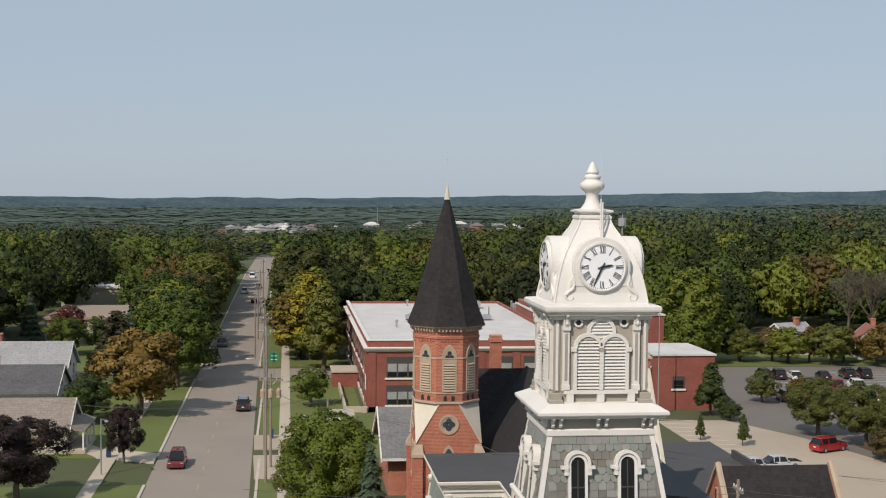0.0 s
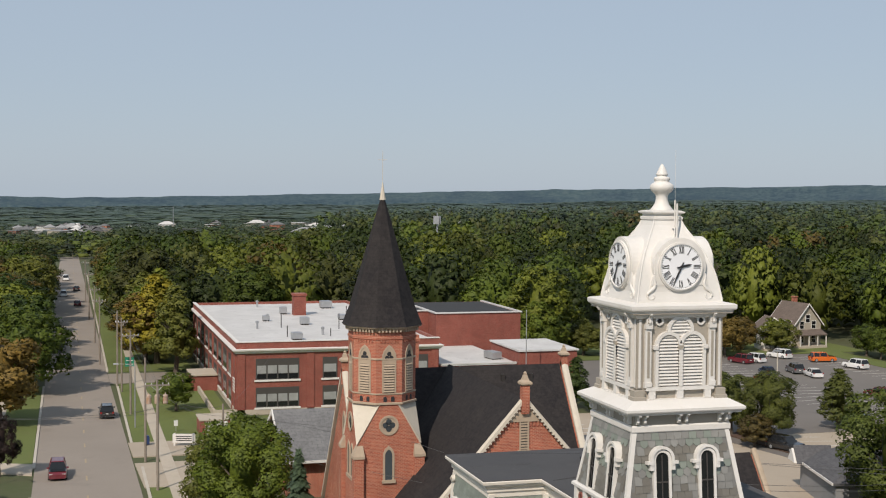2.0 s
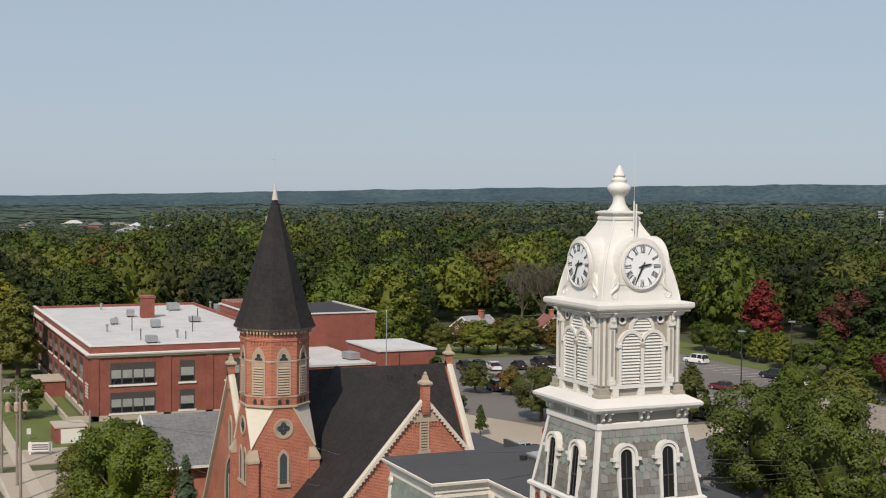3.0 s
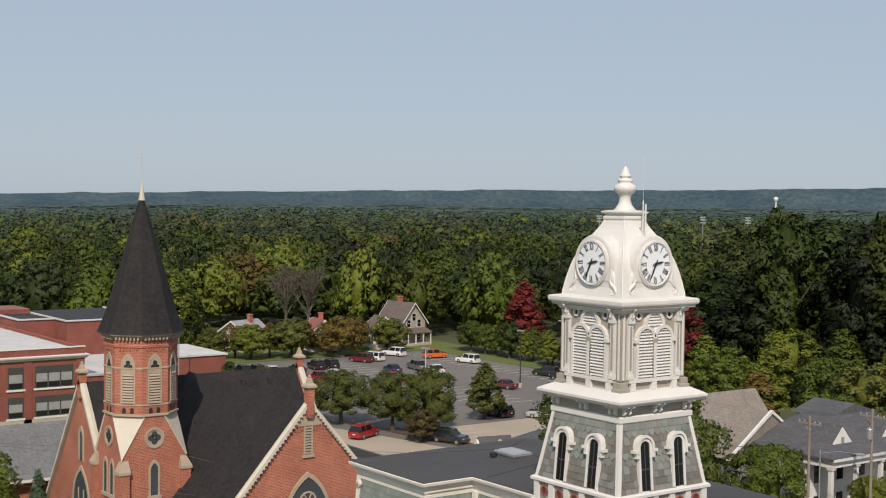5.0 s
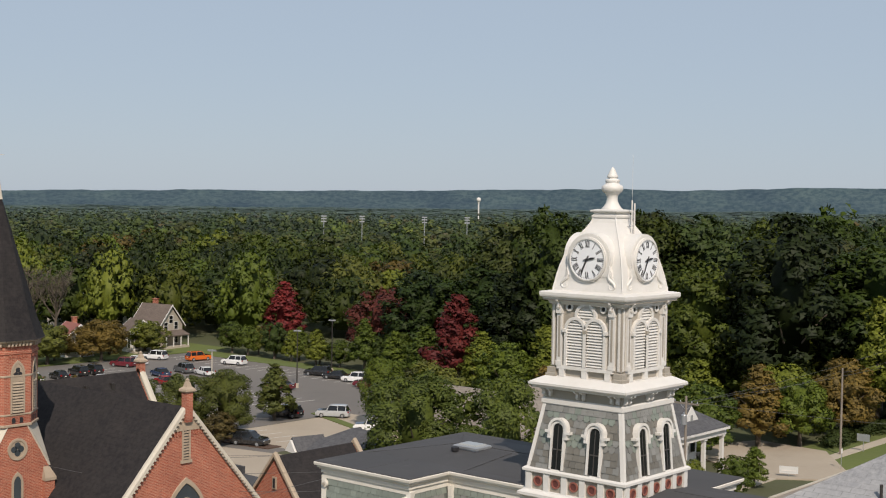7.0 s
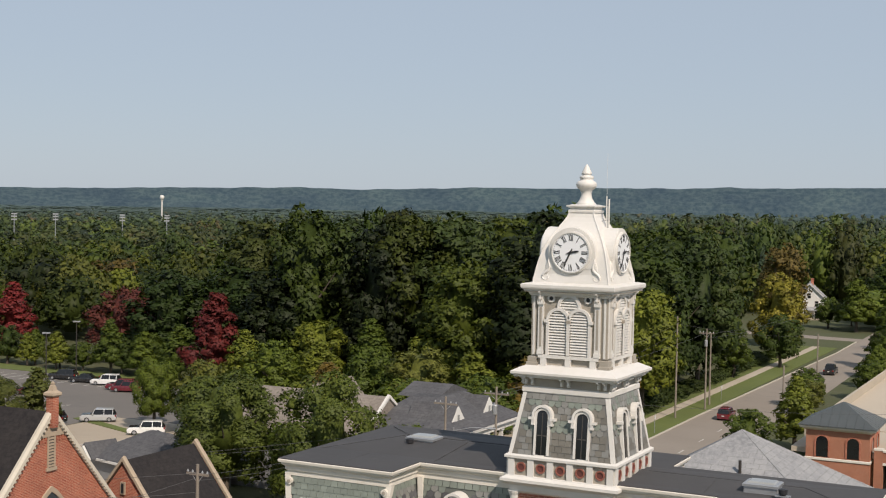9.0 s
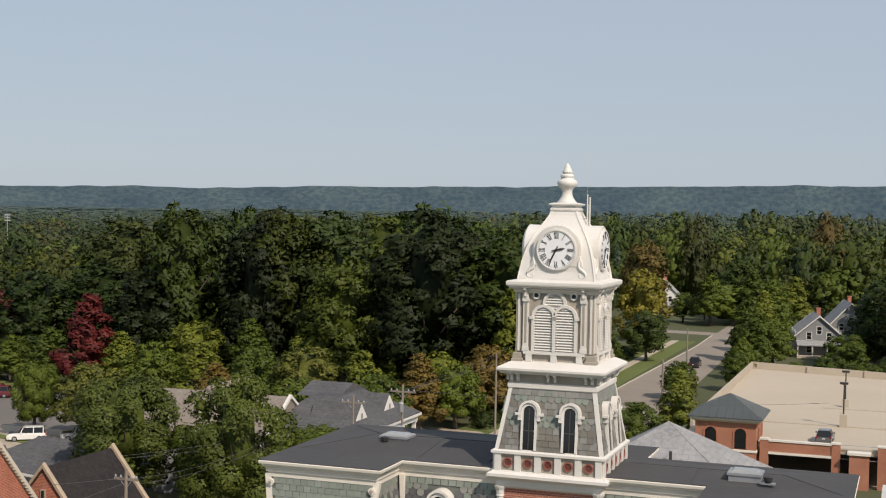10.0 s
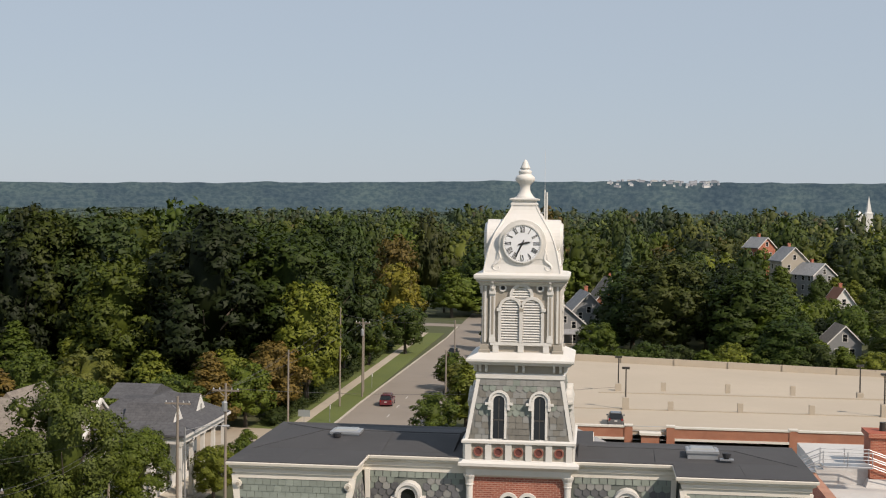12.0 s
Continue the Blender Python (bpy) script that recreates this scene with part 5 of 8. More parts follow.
# patterned slates of the mansard; each wall is given by its ends at the cornice and its outward turn
CW, CH = 0.34, 0.28
ct_slates = {(h, i): slate_mesh(CW * 0.97, CH * 1.15, h, m) for h in (False, True) for i, m in enumerate(SLATES + [SLATE_DARK])}
m_tilt = math.atan2(0.32, 2.3)
for x0, x1, y, turn, lowest, loose, gaps in ((-6.85, -2.45, -1.95, 0, 14.4, True, (-4.9,)), (2.45, 6.85, -1.95, 0, 14.4, True, (4.75,)), (-12.0, -7.2, -4.55, 0, 15.6, True, ()), (-4.45, -2.05, 7.0, 90, 14.9, True, ()), (7.2, 12.0, -4.55, 0, 15.6, False, ())):
    M = FACES[1 if turn else 0]
    joined = {}
    yy = 7.0 if turn else y
    for r in range(13):
        zt = 17.06 - r * CH * 0.97
        if zt < lowest:
            break
        hexed = r >= 1 and y > -4
        n = int((x1 - x0) / CW)
        for c in range(n):
            x = x0 + (c + 0.5 + (0.5 if r % 2 else 0.0)) * (x1 - x0) / n
            if x > x1 - 0.05 or (gaps and min(abs(x - g_) for g_ in gaps) < 0.62 and zt < 16.85):
                continue
            dark = r >= 2 and y > -4 and ((c + (r + 1) // 2) % 2 == 0) != (slate_rng.random() < 0.2)
            k = 3 if dark else (1 if r < 1 or y < -4 else (0, 0, 0, 1)[slate_rng.randrange(4)])
            off = 0.12 - (17.3 - zt) / 2.3 * 0.32
            if turn:
                place = Matrix.Translation((-7.0 - off + 0.012, x, zt)) @ FACES[1] @ Matrix.Rotation(m_tilt, 4, "X").inverted()
            else:
                place = Matrix.Translation((x, y + off - 0.012, zt)) @ Matrix.Rotation(m_tilt, 4, "X").inverted()
            data = ct_slates[(hexed, k)]
            if loose:
                s = new("slate", data)
                s.parent, s.matrix_basis = court, place
            else:
                joined.setdefault(data, MB())
                joined[data].m = place
                joined[data].add([v.co for v in data.vertices], [tuple(p.vertices) for p in data.polygons])
    for data, mb in joined.items():
        tagged(part("slates", mb, data.materials[0], court), kind="stuff")
for px_, s in ((-12.25, 1), (-7.0, -1), (7.0, 1), (12.25, -1)):
    part("corner_board", MB().loft([[(px_ + s * a - s * o, -4.55 + o - 0.05, z), (px_ + s * (a + 0.28) - s * o, -4.55 + o - 0.05, z), (px_ + s * (a + 0.28) - s * o, -4.55 + o + 0.2, z), (px_ + s * a - s * o, -4.55 + o + 0.2, z)] for a, o, z in ((-0.02, -0.28, 14.6), (-0.02, 0.1, 17.15))]), CREAM, court)
    bz, bx_ = 16.78, px_ + s * 0.2
    boss = part("boss", MB().plate([(bx_ + 0.16 * math.cos(a), bz + 0.16 * math.sin(a)) for a in np.linspace(0, math.tau, 17)[:-1]], -4.66, -4.5), CREAM, court, "round carved corner boss")
    part("boss_centre", MB().plate([(bx_ + 0.075 * math.cos(a), bz + 0.075 * math.sin(a)) for a in np.linspace(0, math.tau, 13)[:-1]], -4.72, -4.6), TAUPE, boss)
for s in (-1, 1):
    part("corner_board", MB().loft([[(s * 7.0 - s * (0.08 + o), -2.1 + o * 0.5, z), (s * 7.0 - s * (0.30 + o), -2.1 + o * 0.5, z), (s * 7.0 - s * (0.30 + o), -1.8, z), (s * 7.0 - s * (0.08 + o), -1.8, z)] for o, z in ((0.1, 14.4), (0.0, 17.1))]), CREAM, court)
    # hooded dormer in the recess
    x = 4.83 * s - 0.06
    d = part("dormer_window", MB(Matrix.Translation((x, 0, 0))).band(arch_line(0.33, 14.2, 16.02), arch_line(0.46, 14.2, 16.02), -2.5, -1.7), WHITE, court, "round-headed dormer window with white hood")
    mb = MB(Matrix.Translation((x, 0, 0)))
    mb.band(arch_line(0.46, 15.86, 16.06), arch_line(0.58, 15.86, 16.06), -2.58, -1.7)
    for q in (-1, 1):
        mb.box(q * 0.62 - 0.14, q * 0.62 + 0.14, -2.58, -1.9, 15.86, 15.97)
    part("hood", mb, WHITE, d)
    part("pane", MB(Matrix.Translation((x, 0, 0))).plate(arch(0.34, 14.2, 16.02), -2.36, -2.3), GLASS_DK, d)
    # lean-to roof in front of each pavilion
    part("lean_to_roof", MB().loft([[(x_, -4.7, 15.98), (x_, -4.7, 15.6), (x_, -7.2, 14.2), (x_, -7.2, 14.5)] for x_ in (s * 9.62 - 1.75, s * 9.62 + 1.75)]), RUBBER, court, "dark sloping porch roof")
    part("roof_edge", MB().box(s * 9.62 - 1.8, s * 9.62 + 1.8, -4.86, -4.6, 15.98, 16.1), WHITE, court)
# brick stage of the tower: corner columns and paired round-headed windows
for sx, sy in ((-1, -1), (1, -1), (1, 1)):
    col = part("corner_column", MB().lathe([(0.15, 13.0), (0.15, 16.55), (0.19, 16.6), (0.17, 16.66), (0.2, 16.85), (0.27, 16.98), (0.29, 17.05)], 12, sx * 2.17, sy * 2.17), WHITE, tower, "white column with carved capital")
for k in (0, 1):
    for x in (-0.42, 0.42):
        M = FACES[k] @ Matrix.Translation((x, 0, 0))
        w = part("window", MB(M).band(arch_line(0.3, 13.2, 15.85), arch_line(0.44, 13.2, 15.85), -2.3, -2.1), WHITE, tower, "round-headed window in a white surround")
        part("pane", MB(M).plate(arch(0.31, 13.2, 15.85), -2.17, -2.12), GLASS_DK, w)


# ---- church ----
church = thing("church", "red brick church with stone copings and dark steep roofs", "church")
TX, TY = -47.9, 0.45
TC = Matrix.Translation((TX, TY, 0))
S8, R8 = 2.3, 2.3 / math.cos(math.pi / 8)
steeple = thing("church_steeple", "octagonal red brick steeple with a dark shingled spire", "steeple")
part("tower_base", MB(TC).squares([(S8, 0.0), (S8, 11.95)]), BRICK_CH, steeple, "square red brick tower base")
for M in FACES:
    part("gablet", MB(TC @ M).plate([(-S8, 11.95), (S8, 11.95), (0.6, 14.75), (-0.6, 14.75)], -S8, -S8 + 0.5), BRICK_CH, steeple)
for k in range(4):
    mb = MB(TC @ FACES[k])
    a, b, c = Vector((S8 + 0.1, -S8 - 0.1, 11.8)), Vector((S8 + 0.06, -0.62, 14.8)), Vector((0.62, -S8 - 0.06, 14.8))
    d = Vector((0.5, -0.5, 12.0))
    mb.add([a, b, c, d], [(0, 1, 2), (0, 2, 3), (0, 3, 1), (1, 3, 2)])
    part("broach", mb, BUFF, steeple, "pale stone broach slope")
    q0, q1 = S8 - 0.42, S8 + 0.3
    part("buttress", MB(TC @ FACES[k]).box(q0, q1, -q1, -q0, 0, 10.9), BRICK_CH, steeple)
    mb = MB(TC @ FACES[k])
    mb.loft([[(u0, -u1, z), (u1, -u1, z), (u1, -u0, z), (u0, -u0, z)] for u0, u1, z in ((q0 - 0.05, q1 + 0.07, 10.85), (q0 - 0.05, q1 + 0.07, 11.05), (q0 + 0.02, S8 + 0.04, 11.75))])
    part("buttress_cap", mb, STONE, steeple)
mb = MB(TC)
mb.lathe([(R8, 14.6), (R8, 19.3), (R8 + 0.06, 19.34), (R8 + 0.06, 19.5), (R8, 19.55), (R8, 20.2)], 8, turn=math.pi / 8)
part("octagon", mb, BRICK_CH, steeple, "octagonal red brick belfry")
for z0, z1, d in ((14.62, 14.8, 0.10), (15.35, 15.47, 0.05), (17.85, 17.99, 0.05)):
    part("stone_course", MB(TC).lathe([(R8, z0), (R8 + d, z0 + 0.03), (R8 + d, z1 - 0.02), (R8, z1)], 8, turn=math.pi / 8), STONE, steeple)
part("eave_cornice", MB(TC).lathe([(R8 + 0.02, 19.85), (R8 + 0.16, 19.95), (R8 + 0.2, 20.08), (R8 + 0.42, 20.15), (R8 + 0.46, 20.26), (R8 + 0.3, 20.3)], 8, turn=math.pi / 8), STONE, steeple)
for k in range(8):
    M8 = TC @ Matrix.Rotation(math.pi / 4 * k, 4, "Z")
    for i in range(7):
        x = -0.78 + 0.26 * i
        part("corbel", MB(M8).box(x - 0.06, x + 0.06, -S8 - 0.26, -S8, 19.86, 20.1), STONE, steeple)
    for i in range(6):
        x = -0.6 + 0.24 * i
        part("dentil", MB(M8).box(x - 0.05, x + 0.05, -S8 - 0.07, -S8, 19.1, 19.3), BRICK_CH, steeple)
    w = part("belfry_window", MB(M8).band(arch_line(0.40, 15.5, 18.05, 12, True), arch_line(0.52, 15.5, 18.05, 12, True), -S8 - 0.05, -S8 + 0.1), STONE, steeple, "pointed stone belfry opening with louvres")
    part("tympanum", MB(M8).plate(arch(0.40, 17.55, 18.05, 12, True), -S8 - 0.02, -S8 + 0.02), STONE, w)
    part("louvre_back", MB(M8).plate([(-0.40, 15.5), (0.40, 15.5), (0.40, 17.6), (-0.40, 17.6)], -S8 - 0.012, -S8 + 0.02), FRAME_DK, w)
    for cx, cz in ((-0.155, 18.02), (0.155, 18.02), (0, 18.3)):
        part("trefoil", MB(M8).plate([(cx + 0.165 * math.cos(a), cz + 0.165 * math.sin(a)) for a in np.linspace(0, math.tau, 11)[:-1]], -S8 - 0.035, -S8), BLACK, w)
    for i in range(11):
        z = 15.55 + 0.185 * i
        part("slat", MB(M8).loft([[(s, -S8 - 0.10, z), (s, -S8 - 0.09, z + 0.05), (s, -S8, z + 0.14), (s, -S8, z + 0.09)] for s in (-0.39, 0.39)]), STONE, w)
    for x in (-0.28, 0.28):
        part("blind_arch", MB(M8 @ Matrix.Translation((x, 0, 0))).plate(arch(0.13, 14.85, 15.1, 8), -S8 - 0.012, -S8), BLACK, steeple)
part("spire", MB(TC).lathe([(R8 + 0.5, 20.24), (R8 + 0.42, 20.4), (R8 - 0.06, 21.6), (0.13, 29.5)], 8, turn=math.pi / 8), SLATE_DK, steeple, "steep dark shingled octagonal spire")
part("spire_cap", MB(TC).lathe([(0.24, 29.3), (0.2, 29.5), (0.1, 30.1), (0.03, 30.6)], 8, turn=math.pi / 8), BUFF, steeple)
cross = MB(TC).box(-0.014, 0.014, -0.014, 0.014, 30.5, 32.9).box(-0.014, 0.014, -0.35, 0.35, 32.2, 32.23)
part("cross", cross, BUFF, steeple, "slender gilded cross")
for k in (0, 1, 3):
    M = TC @ FACES[k]
    c = lambda r, z=13.15, n=20: [(r * math.cos(a), z + r * math.sin(a)) for a in np.linspace(0, math.tau, n + 1)]  # noqa: E731
    q = part("quatrefoil_window", MB(M).band(c(0.56), c(0.72), -S8 - 0.07, -S8 + 0.1), STONE, steeple, "round quatrefoil window in a stone ring")
    part("pane", MB(M).plate(c(0.57)[:-1], -S8 - 0.015, -S8 + 0.02), STONE, q)
    for ax, az in ((0.25, 0), (-0.25, 0), (0, 0.25), (0, -0.25)):
        part("foil", MB(M).plate([(ax + 0.22 * math.cos(a), 13.15 + az + 0.22 * math.sin(a)) for a in np.linspace(0, math.tau, 13)[:-1]], -S8 - 0.03, -S8), GLASS_LEAD, q)
    for x in ((-0.0,) if k == 1 else (-0.55, 0.55)):
        l = part("lancet_window", MB(M @ Matrix.Translation((x, 0, 0))).band(arch_line(0.27, 9.2, 10.95, 12, True), arch_line(0.42, 9.2, 10.95, 12, True), -S8 - 0.06, -S8 + 0.1), STONE, steeple, "pointed lancet window")
        part("pane", MB(M @ Matrix.Translation((x, 0, 0))).plate(arch(0.28, 9.2, 10.95, 12, True), -S8 - 0.015, -S8 + 0.02), GLASS_LEAD, l)
        part("sill", MB(M @ Matrix.Translation((x, 0, 0))).box(-0.5, 0.5, -S8 - 0.14, -S8, 8.98, 9.2), STONE, l)

RX, RZ, NS = -56.2, 15.55, 1.42  # nave ridge and slope
HW = 8.2
ez = RZ - NS * HW
nave = MB().loft([[(RX - HW, y, 0), (RX + HW, y, 0), (RX + HW, y, ez), (RX, y, RZ - 0.1), (RX - HW, y, ez)] for y in (-0.6, 17.8)])
part("nave_wall", nave, BRICK_CH, church, "red brick nave wall")
for s, x1 in ((1, RX + HW + 0.4), (-1, RX - HW - 0.4)):
    mb = MB().loft([[(RX, y, RZ), (x1, y, RZ - NS * (HW + 0.4)), (x1, y, RZ - NS * (HW + 0.4) + 0.2), (RX, y, RZ + 0.2)] for y in (-0.25, 17.5)])
    part("nave_roof", mb, SLATE_DK, church, "dark shingled roof slope")


def coping(mb, axis_pos, apex, half, slope, along, wide=0.26, th=0.34):
    """Sloping stone copings of a gable. along: 'x' if the gable runs along x."""
    for s in (-1, 1):
        rings = []
        for t in (0.0, 1.0):
            u, z = s * half * t, apex - slope * half * t
            sec = [(-wide, -th), (wide, -th), (wide, 0.02), (0, 0.1), (-wide, 0.02)]
            rings.append([(axis_pos[0] + u, axis_pos[1] + a, z + b) if along == "x" else (axis_pos[0] + a, axis_pos[1] + u, z + b) for a, b in sec])
        mb.loft(rings)
    return mb


def pinnacle(x, y, z, parent):
    p = part("pinnacle", MB(Matrix.Translation((x, y, z))).squares([(0.26, -1.3), (0.26, 0.55)]), BRICK_CH, parent, "brick pinnacle with a stone cap")
    part("pinnacle_cap", MB(Matrix.Translation((x, y, z))).squares([(0.34, 0.5), (0.40, 0.58), (0.38, 0.72), (0.2, 0.86), (0.13, 1.15), (0.08, 1.2), (0.1, 1.3), (0.02, 1.42)]), STONE, p)


for y in (-0.6, 17.9):
    part("coping", coping(MB(), (RX, y), RZ + 0.45, HW + 0.3, NS, "x"), BUFF, church, "pale stone gable coping")
    pinnacle(RX, y, RZ + 0.35, church)
# tall windows and a slit in the street front
for x, w, z0, zs, kd in ((RX, 1.5, 3.0, 6.6, "big"), (RX, 0.3, 9.9, 11.6, "slit")):
    M = Matrix.Translation((x, 0, 0))
    fr = part("front_window", MB(M).band(arch_line(w, z0, zs, 14, True), arch_line(w + 0.22, z0, zs, 14, True), -0.68, -0.5), STONE, church, "pointed window with stone tracery")
    part("pane", MB(M).plate(arch(w, z0, zs, 14, True), -0.625, -0.58), GLASS_LEAD, fr)
    if kd == "big":
        for k in (-0.5, 0.5):
            part("mullion", MB(M).box(k - 0.07, k + 0.07, -0.66, -0.6, z0, zs + 1.2), STONE, fr)

# transept towards the side street
GX, GY, GZ, GS, GH = -37.9, 8.0, 15.75, 1.14, 7.4
part("transept_wall", MB().loft([[(x, GY - GH, 0), (x, GY + GH, 0), (x, GY + GH, GZ - GS * GH), (x, GY, GZ), (x, GY - GH, GZ - GS * GH)] for x in (GX, RX)]), BRICK_CH, church, "red brick transept gable wall")
for s in (-1, 1):
    part("transept_roof", MB().loft([[(x, GY, GZ + 0.02), (x, GY + s * (GH + 0.4), GZ - GS * (GH + 0.4)), (x, GY + s * (GH + 0.4), GZ - GS * (GH + 0.4) + 0.2), (x, GY, GZ + 0.22)] for x in (GX - 0.3, RX)]), SLATE_DK, church, "dark shingled roof slope")
part("coping", coping(MB(), (GX, GY), GZ + 0.42, GH + 0.2, GS, "y", 0.24, 0.3), BUFF, church, "pale stone gable coping")
for s in (-1, 1):
    for i in range(34):
        u = 0.4 + i * 0.2
        part("dentil", MB().box(GX - 0.1, GX + 0.27, GY + s * u - 0.05, GY + s * u + 0.05, GZ - GS * u + 0.0, GZ - GS * u + 0.1), BUFF, church)
pinnacle(GX + 0.1, GY, GZ + 0.7, church)
part("chimney", MB().squares([(0.45, 9.0), (0.45, 17.2), (0.55, 17.25), (0.55, 17.5), (0.48, 17.55), (0.48, 17.8)], -61.9, 6.4), BRICK_CH, church, "square brick chimney with corbelled cap")
part("apex_panel", MB().loft([[(x, GY - 1.15, GZ - 1.15 * GS), (x, GY + 1.15, GZ - 1.15 * GS), (x, GY, GZ + 0.1)] for x in (GX + 0.02, GX + 0.09)]), STONE, church)
part("apex_pier", MB().squares([(0.24, 15.0), (0.24, 16.2)], GX + 0.08, GY), BRICK_CH, church)
ME = Matrix.Translation((GX, GY, 0)) @ FACES[1]
sl = part("slit_window", MB(ME).band(arch_line(0.24, 12.5, 14.6, 4), arch_line(0.34, 12.5, 14.6, 4), -0.08, 0.05), STONE, church, "narrow louvred slit in a stone frame")
part("louvre_back", MB(ME).box(-0.25, 0.25, -0.02, 0.02, 12.5, 14.7), FRAME_DK, sl)
for i in range(11):
    part("slat", MB(ME).box(-0.24, 0.24, -0.07, 0.0, 12.55 + 0.19 * i, 12.66 + 0.19 * i), STONE, sl)
part("sill", MB(ME).box(-0.45, 0.45, -0.12, 0.02, 12.3, 12.5), STONE, sl)
for i in range(13):
    x = -1.5 + 0.25 * i
    if abs(x) > 0.35:
        part("dentil", MB(ME).box(x - 0.06, x + 0.06, -0.07, 0.02, 14.1, 14.42), BRICK_CH, church)
rw = part("rose_window", MB(ME).band(arch_line(1.55, 4.5, 8.3, 16, True), arch_line(1.76, 4.5, 8.3, 16, True), -0.12, 0.1), STONE, church, "large pointed window with round tracery")
part("pane", MB(ME).plate(arch(1.56, 4.5, 8.3, 16, True), -0.03, 0.05), GLASS_LEAD, rw)
for cx, cz, r in ((0, 9.35, 0.68), (-0.75, 8.1, 0.55), (0.75, 8.1, 0.55)):
    ci, co = ([(cx + q * math.cos(a), cz + q * math.sin(a)) for a in np.linspace(0, math.tau, 17)] for q in (r - 0.13, r))
    part("tracery_ring", MB(ME).band(ci, co, -0.08, 0.0), STONE, rw)
for x in (-0.5, 0.5):
    part("mullion", MB(ME).box(x - 0.07, x + 0.07, -0.08, 0.0, 4.5, 8.2), STONE, rw)
for x in (-1.0, 0.0, 1.0):
    part("tracery_arch", MB(ME @ Matrix.Translation((x, 0, 0))).band(arch_line(0.40, 5.0, 6.9, 10, True), arch_line(0.5, 5.0, 6.9, 10, True), -0.085, 0.0), STONE, rw)
for k in range(6):
    a = math.tau * k / 6
    part("tracery_bar", MB(ME).tube([(0, -0.06, 9.35), (0.6 * math.cos(a), -0.06, 9.35 + 0.6 * math.sin(a))], 0.045, 6), STONE, rw)
# low flat-roofed wing behind the nave
wing = thing("church_wing", "low brick wing with a dark flat membrane roof", "wing")
part("wall", MB().box(-78.0, -52.6, 18.3, 30.4, 0, 5.0), BRICK_CH, wing)
part("roof", MB().box(-78.3, -52.3, 18.2, 30.7, 5.0, 5.25), RUBBER, wing, "dark grey flat roof")
part("parapet", MB().box(-70.5, -58.0, 30.2, 30.5, 5.25, 6.0), RUBBER, wing)
part("fascia", MB().box(-52.3, -52.15, 18.2, 30.7, 4.85, 5.28), WHITE, wing)
for x, y in ((-74.5, 20.5), (-74.5, 22.3)):
    part("roof_rail", MB().tube([(x, y, 5.25), (x, y, 6.1), (x + 3.0, y, 6.1), (x + 3.0, y, 5.25)], 0.04, 6), STEEL, wing)
# ridge vents
for y in (12.2, 14.6):
    part("roof_vent", MB().box(RX + 0.5, RX + 0.85, y, y + 0.3, RZ - 1.0, RZ - 0.45), DARK_STEEL, church)

# low brick building with stone-coped gables between church and courthouse
low = thing("parish_hall", "small red brick hall with stone-coped gables and dark roof", "hall")
HX, HZ, HS, HH = -41.5, 10.55, 1.25, 4.6
part("wall", MB().loft([[(HX - HH, y, 0), (HX + HH, y, 0), (HX + HH, y, HZ - HS * HH), (HX, y, HZ), (HX - HH, y, HZ - HS * HH)] for y in (19.1, 27.4)]), BRICK_CH, low)
for s in (-1, 1):
    part("roof", MB().loft([[(HX, y, HZ), (HX + s * (HH + 0.3), y, HZ - HS * (HH + 0.3)), (HX + s * (HH + 0.3), y, HZ - HS * (HH + 0.3) + 0.18), (HX, y, HZ + 0.18)] for y in (19.4, 27.1)]), SLATE_DK, low, "dark shingled roof")
for y in (19.1, 27.4):
    part("coping", coping(MB(), (HX, y), HZ + 0.42, HH + 0.3, HS, "x", 0.2, 0.28), STONE, low)
part("vent", MB().box(HX - 0.2, HX + 0.2, 18.98, 19.1, 8.3, 9.2), STONE, low)
part("vent_glass", MB().box(HX - 0.11, HX + 0.11, 18.95, 19.1, 8.4, 9.1), BLACK, low)
hall2 = thing("hip_roofed_hall", "low pale hall under a patched dark grey hipped roof", "hall", (-65.7, 53.3, 0), -14.5)
part("wall", MB().box(-5.6, 5.6, -4.8, 4.8, 0, 2.9), SIDING_G, hall2)
part("roof", MB().loft([[(-hx, -hy, z), (hx, -hy, z), (hx, hy, z), (-hx, hy, z)] for hx, hy, z in ((6.0, 5.2, 2.8), (6.0, 5.2, 3.0), (1.6, 0.3, 5.5))]), SHINGLE_DG, hall2, "patched dark grey roof")
part("fascia", MB().box(-6.05, 6.05, -5.3, -5.2, 2.78, 3.02), WHITE, hall2)
part("porch_gable", MB().loft([[(-6.0 + u, y, z) for u, z in ((0.0, 2.9), (2.4, 2.9), (1.2, 4.2))] for y in (-6.0, -2.0)]), SIDING_W, hall2, "small white entrance gable")
part("porch_roof", MB().loft([[(-6.2, y, 2.85), (-4.8, y, 4.3), (-3.4, y, 2.85), (-3.4, y, 3.0), (-4.8, y, 4.5), (-6.2, y, 3.0)] for y in (-5.8, -2.0)]), SHINGLE_DG, hall2)

